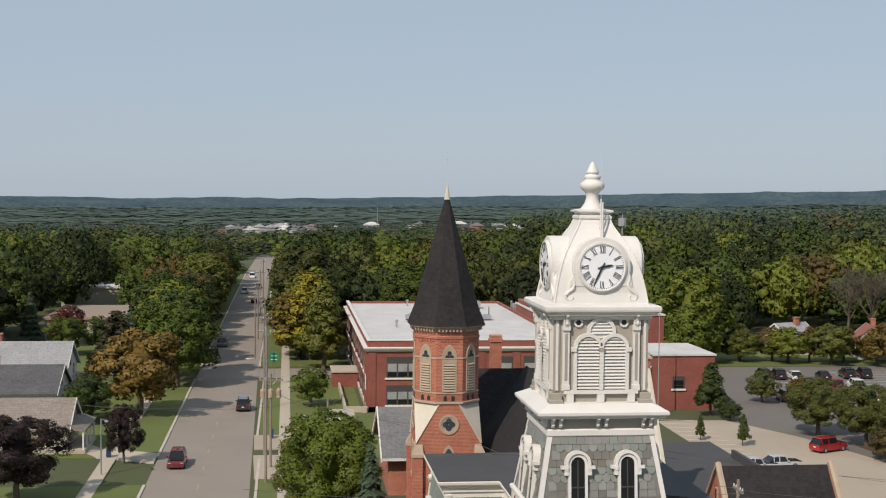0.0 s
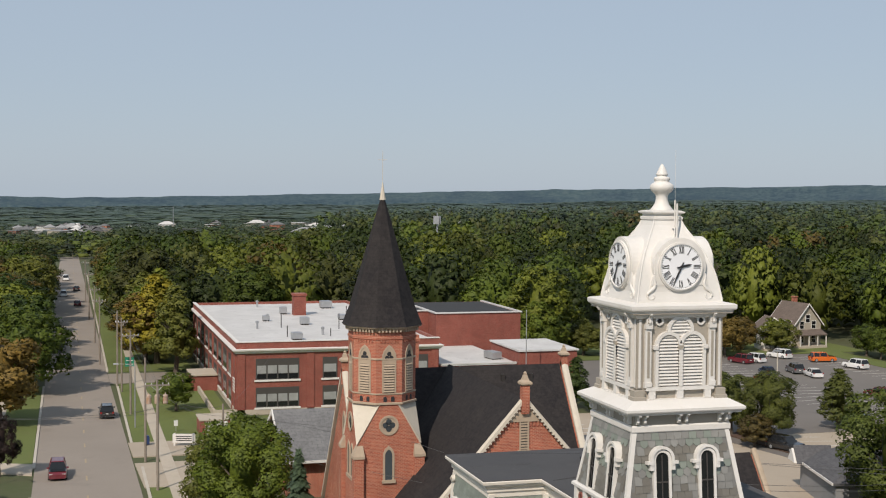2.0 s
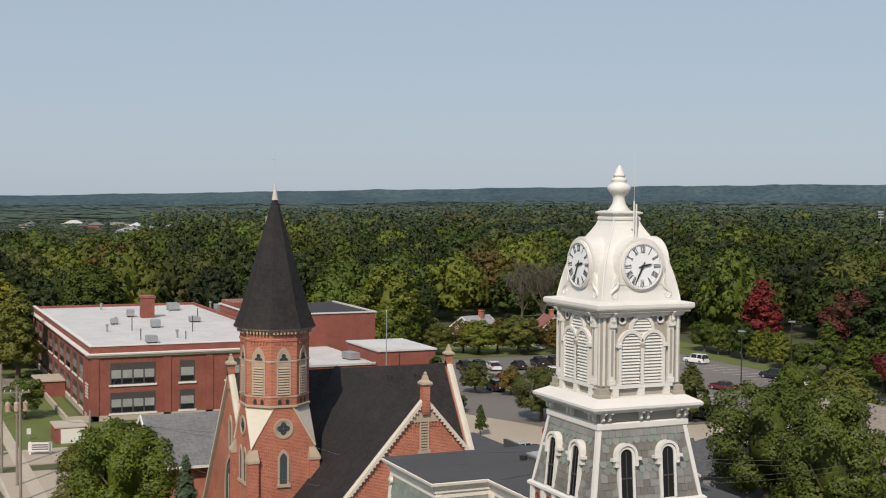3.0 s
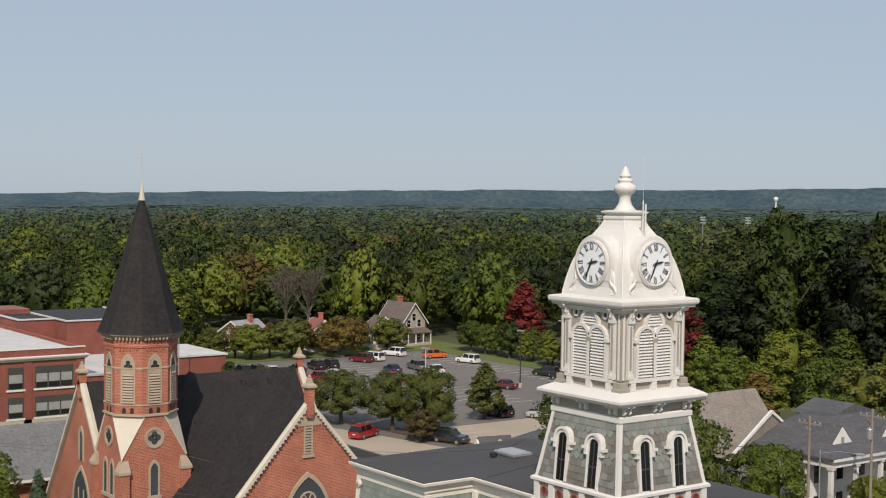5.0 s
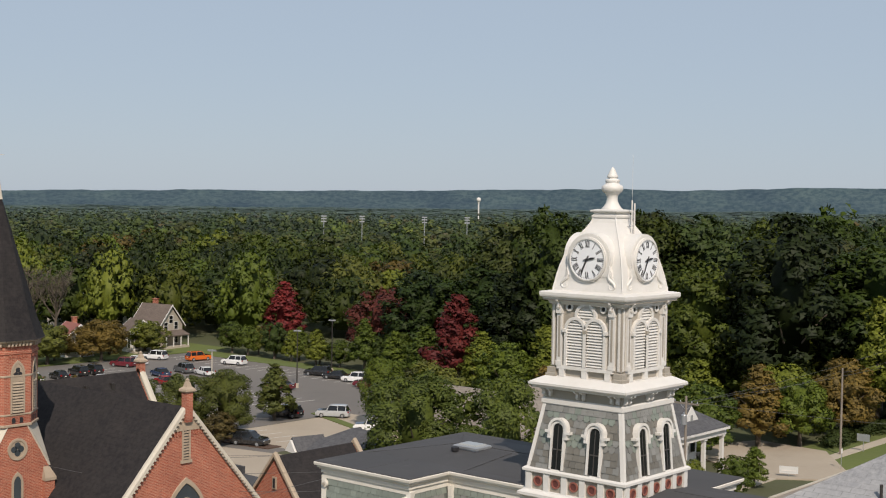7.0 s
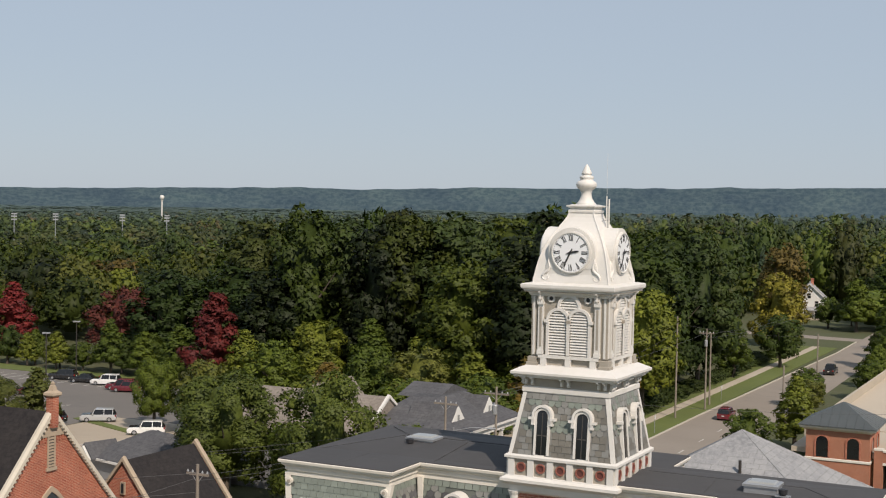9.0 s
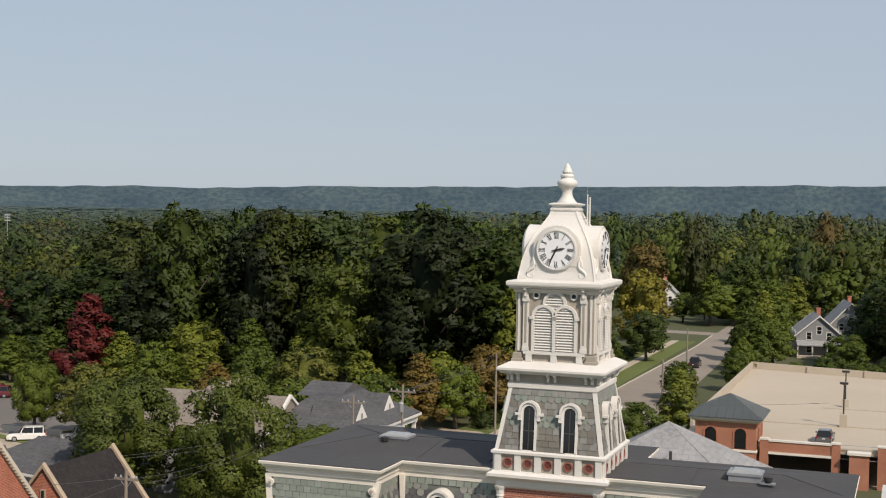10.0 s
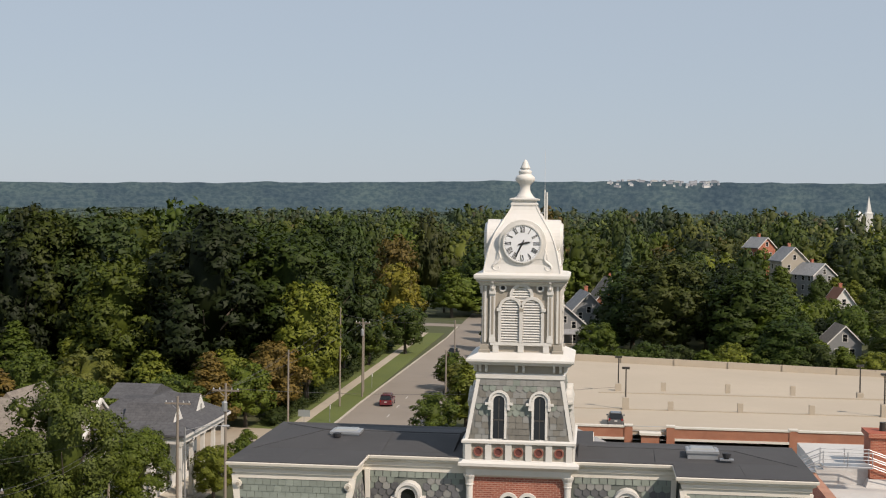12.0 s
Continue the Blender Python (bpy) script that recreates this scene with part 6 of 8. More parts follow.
annex = thing("rectory", "brick rectory with a grey gabled shingle roof", "house")
part("wall", MB().loft([[(-92.0, y, 0), (-80.0, y, 0), (-80.0, y, 3.9), (-86.0, y, 7.3), (-92.0, y, 3.9)] for y in (-1.2, 10.0)]), BRICK_CH, annex)
for s_ in (-1, 1):
    part("roof", MB().loft([[(-86, y, 7.5), (-86 + s_ * 6.9, y, 3.6), (-86 + s_ * 6.9, y, 3.85), (-86, y, 7.75)] for y in (-1.9, 10.6)]), SHINGLE_MID, annex, "grey shingle roof slope")
    part("bargeboard", MB().loft([[(-86, y, 7.35), (-86 + s_ * 6.95, y, 3.42), (-86 + s_ * 6.95, y, 3.9), (-86, y, 7.82)] for y in (-2.0, -1.88)]), WHITE, annex)
part("gutter", MB().box(-79.15, -78.98, -1.9, 10.6, 3.6, 3.84), WHITE, annex)


# ---- school ----
school = thing("school", "long red brick school with white cornice and flat white roof", "school")
SX0, SX1, SY0, SY1 = -191.0, -128.4, -0.3, 27.5
part("front_block", MB().box(SX0, SX1, SY0, SY1, 0, 9.15), BRICK_SCH, school, "red brick school wall")
part("parapet", MB().box(SX0, SX1, SY0, SY0 + 0.35, 9.15, 9.65).box(SX1 - 0.35, SX1, SY0 + 0.35, SY1, 9.15, 9.65).box(SX0, SX0 + 0.35, SY0 + 0.35, SY1, 9.15, 9.65).box(SX0 + 0.35, SX1 - 0.35, SY1 - 0.35, SY1, 9.15, 9.65), BRICK_SCH, school)
part("coping", MB().box(SX0 - 0.1, SX1 + 0.1, SY0 - 0.1, SY0 + 0.42, 9.65, 9.78).box(SX1 - 0.42, SX1 + 0.1, SY0 + 0.42, SY1 + 0.1, 9.65, 9.78), WHITE, school)
part("cornice", MB().loft([[(SX0 - d, SY0 - d, z), (SX1 + d, SY0 - d, z), (SX1 + d, SY1 + d, z), (SX0 - d, SY1 + d, z)] for d, z in ((0.02, 8.15), (0.25, 8.25), (0.3, 8.4), (0.55, 8.55), (0.6, 8.72), (0.05, 8.8))]), WHITE, school, "white moulded cornice")
part("roof", MB().box(SX0 + 0.36, SX1 - 0.36, SY0 + 0.36, SY1 - 0.36, 9.1, 9.25), MEMBRANE, school, "white membrane flat roof")
part("chimney", MB().squares([(1.0, 9.1), (1.0, 12.4), (1.15, 12.45), (1.15, 12.8), (0.95, 12.85)], -169.5, 15.0), BRICK_SCH, school, "square brick chimney")
part("gym_block", MB().box(-170.0, -149.7, 33.0, 46.8, 0, 10.9), BRICK_SCH, school, "tall brick gymnasium wall")
part("gym_coping", MB().box(-170.2, -149.5, 32.8, 33.2, 10.9, 11.1).box(-149.9, -149.5, 33.2, 47.0, 10.9, 11.1).box(-170.2, -149.9, 46.6, 47.0, 10.9, 11.1), MEMBRANE, school)
BLACK_ROOF = surface("black_tar_roof", (0.022, 0.022, 0.024), (0.030, 0.029, 0.029), 0.85, big=0.3, fine=3)
part("gym_roof", MB().box(-169.7, -150.0, 33.3, 46.5, 10.4, 10.92), BLACK_ROOF, school, "black flat roof")
part("stage_block", MB().box(-172.0, -154.3, 27.55, 33.0, 0, 10.9), BRICK_SCH, school, "tall brick wall beside the gymnasium")
part("stage_coping", MB().box(-172.2, -154.1, 27.35, 27.75, 10.9, 11.1).box(-154.5, -154.1, 27.75, 32.8, 10.9, 11.1), MEMBRANE, school)
part("stage_roof", MB().box(-171.8, -154.6, 27.8, 32.9, 10.4, 10.92), BLACK_ROOF, school, "black flat roof")
part("stage_parapet", MB().box(-171.9, -164.5, 27.8, 32.6, 10.95, 11.7), BRICK_SCH, school, "raised brick stair head")
part("link_block", MB().box(-154.25, -128.7, 27.9, 38.9, 0, 5.7), BRICK_SCH, school)
part("link_roof", MB().box(-154.2, -128.5, 27.9, 38.9, 5.68, 5.85), MEMBRANE, school, "white membrane flat roof")
part("link_coping", MB().box(-128.8, -128.45, 27.9, 38.9, 5.85, 6.0), MEMBRANE, school)
part("east_block", MB().box(-140.6, -127.6, 39.0, 47.6, 0, 7.5), BRICK_SCH, school)
part("east_roof", MB().box(-140.8, -127.4, 38.8, 47.8, 7.5, 7.72), MEMBRANE, school, "white membrane flat roof")


def wall_window(M, x0, x1, z0, z1, y, parent, panes, label, glass=GLASS_MID, top=0.32, sill=True):
    """A dark-framed window set into a wall whose face lies at -y before M."""
    w = part("window", MB(M).box(x0 - 0.06, x1 + 0.06, y - 0.04, y + 0.05, z0 - 0.06, z1 + 0.06), FRAME_DK, parent, label)
    zt = z1 - (z1 - z0) * top
    n = (x1 - x0) / panes
    for i in range(panes):
        a, b = x0 + n * i + 0.1, x0 + n * (i + 1) - 0.1
        zm = z0 + (zt - z0) * 0.4
        part("pane", MB(M).box(a, b, y - 0.052, y, zm + 0.04, zt), glass, w)
        part("pane", MB(M).box(a, b, y - 0.05, y, z0 + 0.06, zm - 0.04), GLASS_DK, w)
    if sill:
        part("sill", MB(M).box(x0 - 0.25, x1 + 0.25, y - 0.18, y + 0.05, z0 - 0.3, z0 - 0.06), WHITE, w)
    return w


MEast = Matrix.Translation((SX1, 0, 0)) @ FACES[1]
MSouth = Matrix.Translation((0, SY0, 0))
for z0, z1 in ((4.7, 7.4), (1.0, 3.55)):
    for y0, y1, n in ((2.3, 8.0, 4), (11.3, 13.2, 1), (17.5, 19.4, 1), (21.0, 25.9, 3)):
        wall_window(MEast, y0, y1, z0, z1, 0.0, school, n, "dark-framed school windows with pale blinds")
    for i in range(9):
        x = -133.5 - i * 6.4
        wall_window(MSouth, x - 3.6, x, z0, z1, 0.0, school, 3, "dark-framed school windows with pale blinds")
for x in (-129.6, -133.0, -158.0, -187.0):
    part("pilaster", MB(MSouth).box(x - 0.5, x + 0.5, -0.14, 0.05, 0, 8.15), BRICK_SCH, school)
for y in (0.3, 9.6, 15.2, 20.0, 26.9):
    part("pilaster", MB(MEast).box(y - 0.5, y + 0.5, -0.12, 0.05, 0, 8.15), BRICK_SCH, school)
part("base_course", MB().box(SX0 - 0.1, SX1 + 0.12, SY0 - 0.12, SY0, 0, 0.7).box(SX1, SX1 + 0.12, SY0, SY1, 0, 0.7), CONCRETE, school)
for i in range(5):
    part("lettering_bar", MB(MSouth).box(-131.2 - 0.2 * (i % 2), -129.0, -0.2, -0.13, 4.6 - 0.42 * i, 4.8 - 0.42 * i), WHITE, school, "row of white lettering bars on brick")
wall_window(Matrix.Translation((-127.6, 0, 0)) @ FACES[1], 41.7, 43.3, 3.0, 4.6, 0.0, school, 1, "small dark window", GLASS_DK)
part("stair_porch", MB().box(-157.0, -150.5, -4.2, -0.4, 0, 2.3), BRICK_SCH, school, "low brick entrance porch")
part("porch_cap", MB().box(-157.2, -150.3, -4.4, -0.4, 2.3, 2.5), CONCRETE, school)
part("area_wall", MB().box(-150.0, -128.0, -3.4, -3.1, 0, 0.9).box(-128.0, -127.7, -3.4, -0.4, 0, 0.9), CONCRETE, school)
unit_rng = random.Random(8)
for i in range(14):
    x, y = unit_rng.uniform(-186, -134), unit_rng.uniform(3, 30)
    if unit_rng.random() < 0.5:
        v = tagged(part("roof_vent", MB().lathe([(0.16, 9.2), (0.16, 10.1), (0.26, 10.15), (0.26, 10.35), (0.05, 10.45)], 10, x, y), STEEL), "grey metal roof vent pipe", "vent", "rooftop equipment")
    else:
        w, h = unit_rng.uniform(0.6, 1.2), unit_rng.uniform(0.5, 1.1)
        u = thing("rooftop_unit", "pale metal rooftop air unit on curb", "air unit", (x, y, 9.25), 0, "rooftop equipment")
        part("curb", MB().squares([(w * 0.9, w * 0.7, 0.0), (w * 0.9, w * 0.7, 0.2)]), DARK_STEEL, u)
        part("casing", MB().squares([(w, w * 0.8, 0.2), (w, w * 0.8, 0.2 + h), (w * 0.9, w * 0.7, 0.26 + h)]), STEEL, u)
for x, y, z0, h in ((-138, 8, 9.2, 1.6), (-146, 17, 9.2, 2.4), (-150, 9, 9.2, 2.0), (-137, 14, 9.2, 1.2), (-160, 21, 9.2, 2.2)):
    tagged(part("roof_pipe", MB().tube([(x, y, z0), (x, y, z0 + h)], 0.07, 8), DARK_STEEL), "thin dark vent pipe on roof", "vent pipe", "rooftop equipment")
u = thing("rooftop_unit", "pale metal rooftop air unit on low roof", "air unit", (-133.6, 37.0, 5.85), 12, "rooftop equipment")
part("casing", MB().squares([(1.3, 0.75, 0.15), (1.3, 0.75, 1.05), (1.2, 0.65, 1.1)]), STEEL, u)
part("curb", MB().squares([(1.2, 0.65, 0.0), (1.2, 0.65, 0.15)]), DARK_STEEL, u)
fl = thing("flagpole", "tall thin grey metal flagpole", "flagpole", (-122.9, 38.3, 0))
part("shaft", MB().tube([(0, 0, 0), (0, 0, 13.6)], [0.09, 0.05], 8), STEEL, fl)
part("ball", MB().lathe([(0.02, 13.58), (0.1, 13.68), (0.02, 13.8)], 8), STEEL, fl)


# ---- parking garage with corner pavilion ----
garage = thing("parking_garage", "two-level parking garage with orange brick front and concrete deck", "parking garage")
part("deck", MB().box(-9.3, 78, 89.6, 119.0, 3.55, 4.1), DECK, garage, "pale concrete upper deck")
part("ramp", MB().loft([[(-9.3, y, z0 - 0.5), (78, y, z1 - 0.5), (78, y, z1), (-9.3, y, z0)] for y, z0, z1 in ((119.0, 4.1, 4.1), (124.0, 4.0, 2.6), (160.0, 4.0, 1.4))]), DECK, garage, "sloping concrete ramp deck")
for i in range(10):
    x0, x1 = -9.3 + 8.73 * i, -9.3 + 8.73 * (i + 1)
    za, zb = 4.0 - 2.6 * i / 10, 4.0 - 2.6 * (i + 1) / 10
    mb = MB().loft([[(x0 + 0.02, y, za - 0.4), (x1 - 0.02, y, zb - 0.4), (x1 - 0.02, y, zb + 1.1), (x0 + 0.02, y, za + 1.1)] for y in (159.8, 160.15)])
    part("far_parapet", mb, CONCRETE, garage, "concrete parapet panel")
    part("parapet_post", MB().box(x0 - 0.35, x0 + 0.35, 159.6, 160.0, za - 0.4, za + 1.14), CONCRETE, garage)
part("west_parapet", MB().box(-9.6, -9.25, 98, 160, 3.5, 5.1), CONCRETE, garage)
part("ground_slab", MB().box(-9, 78, 90, 159, 0.0, 0.06), CONCRETE, garage)
part("back_wall", MB().box(-9, 78, 118.6, 119.0, 0.06, 3.55), CONCRETE, garage)
# front: brick piers and spandrels with cream bands
spans = [(-0.2, 7.3), (12.0, 25.5), (25.5, 38.9), (38.9, 52.3), (52.3, 65.7)]
for x0, x1 in spans:
    part("spandrel", MB().box(x0 + 0.4, x1 - 0.4, 89.3, 89.7, 3.25, 4.35), BRICK_OR, garage, "orange brick spandrel panel")
    part("spandrel_band", MB().box(x0 + 0.35, x1 - 0.35, 89.22, 89.75, 2.98, 3.25), CREAM, garage)
    part("spandrel_cap", MB().box(x0 + 0.35, x1 - 0.35, 89.2, 89.8, 4.35, 4.55), CREAM, garage)
for x in (-0.2, 7.3, 12.0, 25.5, 38.9, 52.3):
    part("pier", MB().box(x - 0.45, x + 0.45, 89.2, 89.9, 0, 4.5), BRICK_OR, garage, "orange brick pier")
    part("pier_cap", MB().box(x - 0.5, x + 0.5, 89.15, 89.95, 4.5, 4.68), CREAM, garage)
part("stair_box", MB().box(8.7, 10.7, 88.3, 89.9, 0, 3.7), BRICK_OR, garage)
part("stair_cap", MB().box(8.5, 10.9, 88.1, 90.0, 3.7, 3.95), CREAM, garage)
for z in (3.0, 3.5, 4.0, 4.5):
    part("rail", MB().tube([(7.6, 89.5, z), (11.6, 89.5, z)], 0.035, 6), STEEL, garage)
for x in (12.83, 21.3, 29.9, 46.9, 55.4):
    part("bollard_block", MB().squares([(0.34, 0.25, 4.1), (0.34, 0.25, 5.25), (0.3, 0.21, 5.3)], x, 104.5), CONCRETE, garage, "concrete wheel-guard block")
for x in (12.9, 21.6, 30.3, 48.0):
    part("bollard_block", MB().squares([(0.34, 0.25, 3.4), (0.34, 0.25, 5.2), (0.3, 0.21, 5.25)], x, 123.0), CONCRETE, garage, "concrete wheel-guard block")
part("kerb_line", MB().box(-9, 78, 104.3, 104.7, 4.1, 4.22), CONCRETE, garage)
part("divider", MB().loft([[(4, y, 3.4), (78, y, 2.4), (78, y, 4.4), (4, y, 4.2)] for y in (119.0, 119.3)]), CONCRETE, garage)


def deck_lamp(x, y, z):
    L = thing("lamp_post", "dark bronze parking lamp post on a concrete base", "lamp post", (x, y, z), 0, "parking deck lamps")
    part("base", MB().squares([(0.42, 0.0), (0.42, 1.5), (0.36, 1.55)]), CONCRETE, L)
    part("pole", MB().squares([(0.09, 1.5), (0.07, 5.1)]), DARK_STEEL, L)
    part("head", MB().box(-0.5, 0.45, -0.25, 0.25, 5.05, 5.3), DARK_STEEL, L)
    part("lens", MB().box(-0.44, 0.4, -0.2, 0.2, 5.02, 5.06), CLEAR_LAMP, L)


for x, y, z in ((7.3, 104.5, 4.1), (6.7, 122.0, 3.5), (38.5, 104.5, 4.1), (39.2, 123.0, 3.0)):
    deck_lamp(x, y, z)
pav = thing("stair_pavilion", "orange brick stair pavilion with hipped metal roof", "pavilion", (-4.3, 92.0, 0))
part("wall", MB().squares([(3.3, 0), (3.3, 6.4)]), BRICK_OR, pav)
part("base_band", MB().squares([(3.36, 3.0), (3.4, 3.05), (3.4, 3.25), (3.36, 3.3)]), CREAM, pav)
part("eave_band", MB().squares([(3.34, 6.2), (3.6, 6.35), (3.9, 6.5), (3.9, 6.7), (3.6, 6.75)]), CREAM, pav)
METAL_ROOF = surface("dark_metal_roof", (0.075, 0.085, 0.085), (0.10, 0.11, 0.11), 0.45, 0.3, big=0.5, bump=0.05)
part("roof", MB().squares([(4.05, 6.7), (4.05, 6.8), (0.15, 8.95)]), METAL_ROOF, pav, "dark standing-seam hipped roof")
for M in FACES[:2]:
    for i in range(9):
        x = -3.6 + 0.9 * i
        t = 1 - abs(x) / 4.05
        part("seam", MB(M).tube([(x, -4.05, 6.82), (x, -4.05 + 3.9 * t, 6.82 + 2.13 * t)], 0.035, 4), METAL_ROOF, pav)
    for x in (-1.6, 1.6):
        w = part("window", MB(M @ Matrix.Translation((x, 0, 0))).band(arch_line(0.62, 3.4, 5.0), arch_line(0.8, 3.4, 5.0), -3.38, -3.28), BRICK_CH, pav, "arched dark window")
        part("pane", MB(M @ Matrix.Translation((x, 0, 0))).plate(arch(0.62, 3.4, 5.0), -3.33, -3.3), GLASS_DK, w)

# ---- buildings behind the courthouse ----
hip = thing("hip_roofed_building", "brick building under a light grey hipped shingle roof", "building")
part("wall", MB().squares([(9.6, 0), (9.6, 8.6)], -1.0, 33.3), BRICK_CH, hip)
part("roof", MB().squares([(10.4, 8.2), (10.4, 8.4), (0.15, 14.6)], -1.0, 33.3), SHINGLE_GREY, hip, "light grey shingled hipped roof")
for sx, sy in ((-1, -1), (1, -1), (1, 1), (-1, 1)):
    part("ridge_cap", MB().tube([(-1.0 + sx * 10.4, 33.3 + sy * 10.4, 8.42), (-1.0, 33.3, 14.64)], 0.07, 6), SHINGLE_GREY, hip)
part("vent_pipe", MB().tube([(-0.2, 29.6, 12.2), (-0.2, 29.6, 13.3)], 0.1, 8), DARK_STEEL, hip)
wr = thing("flat_roofed_annex", "brick annex with pale membrane roof and steel stair", "building")
part("wall", MB().box(13.0, 30.0, 5.0, 34.0, 0, 11.2), BRICK_CH, wr)
part("roof", MB().box(13.0, 30.0, 5.0, 34.0, 11.2, 11.4), MEMBRANE, wr, "pale membrane roof")
part("parapet", MB().box(16.6, 17.2, 8.0, 26.0, 11.4, 12.5), BRICK_CH, wr)
part("upper_roof", MB().box(17.5, 30.0, 26.5, 34.0, 11.4, 12.7), MEMBRANE, wr, "raised white roof section")
part("chimney", MB().squares([(1.05, 11.4), (1.05, 14.5), (1.2, 14.55), (1.2, 14.85)], 21.9, 27.0), BRICK_CH, wr, "square brick chimney")
part("chimney_flashing", MB().squares([(1.35, 11.4), (1.15, 11.9)], 21.9, 27.0), MEMBRANE, wr)
part("chimney_pot", MB().lathe([(0.22, 14.8), (0.2, 15.4)], 10, 21.8, 27.0), DARK_STEEL, wr)
for y in (24.0, 25.2):
    for dz in (0.0, 0.45, 0.9):
        part("stair_rail", MB().tube([(14.2, y, 11.5 + dz), (17.6, y, 13.0 + dz), (20.6, y, 13.0 + dz), (23.5, y, 12.0 + dz)], 0.035, 6), STEEL, wr)
    for x, z in ((14.2, 11.4), (15.3, 11.9), (16.4, 12.4), (17.6, 12.9), (19.1, 12.9), (20.6, 12.9)):
        part("rail_post", MB().tube([(x, y, z), (x, y, z + 1.05)], 0.035, 6), STEEL, wr)
for i in range(8):
    part("tread", MB().box(14.3 + 0.42 * i, 14.7 + 0.42 * i, 24.0, 25.2, 11.5 + 0.18 * i, 11.55 + 0.18 * i), STEEL, wr)
part("landing", MB().box(17.6, 20.6, 24.0, 25.2, 12.9, 13.0), STEEL, wr)
for x, y, cable_x in ((-8.4, 1.4, -5.2), (8.1, -0.6, 5.0)):
    h = thing("roof_hatch", "grey metal roof hatch with translucent lid", "roof hatch", (x, y, 17.95), 0, "roof hatches")
    part("curb", MB().squares([(0.66, 0.5, -0.2), (0.66, 0.5, 0.16)]), STEEL, h)
    part("lid", MB().squares([(0.72, 0.56, 0.16), (0.72, 0.56, 0.26), (0.66, 0.5, 0.3)]), STEEL, h)
    part("glazing", MB().squares([(0.58, 0.42, 0.3), (0.5, 0.34, 0.36)]), GLASS_MID, h)
    f = thing("floodlight", "small black floodlight on a bracket", "floodlight", (x + (-0.3 if x < 0 else 1.0), y - 0.9, 17.92), 0, "roof floodlights")
    part("bracket", MB().box(-0.3, 0.3, -0.12, 0.12, 0.0, 0.06), STEEL, f)
    part("lamp", MB().lathe([(0.08, 0.05), (0.17, 0.12), (0.19, 0.3), (0.05, 0.34)], 10), BLACK, f)

# ---- white house with a two-storey porch ----
wh = thing("white_house", "white two-storey house with a columned porch and grey roof", "house")
part("wall", MB().box(-45.6, -38.6, 61.0, 75.5, 0, 6.9), SIDING_W, wh)
part("roof", MB().loft([[(-46.4, 60.3, 6.8), (-35.1, 60.3, 6.8), (-35.1, 76.1, 6.8), (-46.4, 76.1, 6.8)], [(-46.4, 60.3, 7.0), (-35.1, 60.3, 7.0), (-35.1, 76.1, 7.0), (-46.4, 76.1, 7.0)], [(-43.6, 66.5, 9.5), (-40.6, 66.5, 9.5), (-40.6, 73.0, 9.5), (-43.6, 73.0, 9.5)]]), SHINGLE_DG, wh, "dark grey shingled hipped roof")
part("roof_peak", MB().loft([[(-46.0, 67.8, 9.2), (-46.0, 75.4, 9.2), (-46.0, 71.6, 10.3)], [(-41.2, 67.8, 9.2), (-41.2, 75.4, 9.2), (-41.2, 71.6, 10.3)]]), SHINGLE_DG, wh)
part("entablature", MB().box(-35.9, -35.4, 60.6, 75.9, 6.1, 6.78).box(-38.6, -35.9, 60.6, 61.0, 6.1, 6.78).box(-38.6, -35.9, 75.5, 75.9, 6.1, 6.78), WHITE, wh)
part("eave_gutter", MB().box(-35.3, -35.05, 60.4, 76.1, 6.7, 6.95), WHITE, wh)
for y in (60.9, 64.5, 68.2, 71.9, 75.6):
    part("column", MB().squares([(0.3, 0), (0.3, 0.3), (0.2, 0.4), (0.18, 5.8), (0.28, 5.9), (0.28, 6.1)], -35.75, y), WHITE, wh)
part("porch_floor", MB().box(-38.6, -35.2, 60.6, 76, 0, 0.5), KERB, wh)
for y in (64.0, 71.4):
    d = part("dormer", MB().loft([[(x, y - 1.9, 7.25), (x, y + 1.9, 7.25), (x, y, 9.3)] for x in (-36.9, -42)]), SIDING_W, wh, "white gabled dormer")
    for s in (-1, 1):
        part("dormer_roof", MB().loft([[(x, y + s * 1.95, 7.28), (x, y, 9.36), (x, y, 9.46), (x, y + s * 2.05, 7.28)] for x in (-36.95, -42)]), SHINGLE_DG, d)
    part("pane", MB().box(-36.95, -36.88, y - 0.22, y + 0.22, 7.7, 8.4), GLASS_MID, d)
for z in (1.2, 4.0):
    for y in (62.6, 65.9, 69.2, 72.5, 74.6):
        w = part("window", MB().box(-38.62, -38.55, y - 0.5, y + 0.5, z, z + 1.6), FRAME_DK, wh)
        part("window_frame", MB().box(-38.6, -38.52, y - 0.62, y - 0.5, z - 0.1, z + 1.7).box(-38.6, -38.52, y + 0.5, y + 0.62, z - 0.1, z + 1.7), WHITE, w)
        part("pane", MB().box(-38.6, -38.53, y - 0.45, y + 0.45, z + 0.05, z + 1.55), GLASS_DK, w)
wh2 = thing("house", "house with long taupe shingle roof behind trees", "house")
part("wall", MB().box(-62.0, -44.8, 57.6, 68.4, 0, 6.0), SIDING_G, wh2)
part("roof", MB().loft([[(x, 57.0, 5.8), (x, 69.0, 5.8), (x, 63.2, 9.7), (x, 62.8, 9.7)] for x in (-62.6, -44.4)]), SHINGLE_TAN, wh2, "taupe shingle roof")
part("gable_trim", MB().loft([[(x, 56.8, 5.7), (x, 57.1, 5.7), (x, 63.0, 9.6), (x, 68.9, 5.7), (x, 69.2, 5.7), (x, 63.0, 9.95)] for x in (-44.5, -44.2)]), WHITE, wh2)
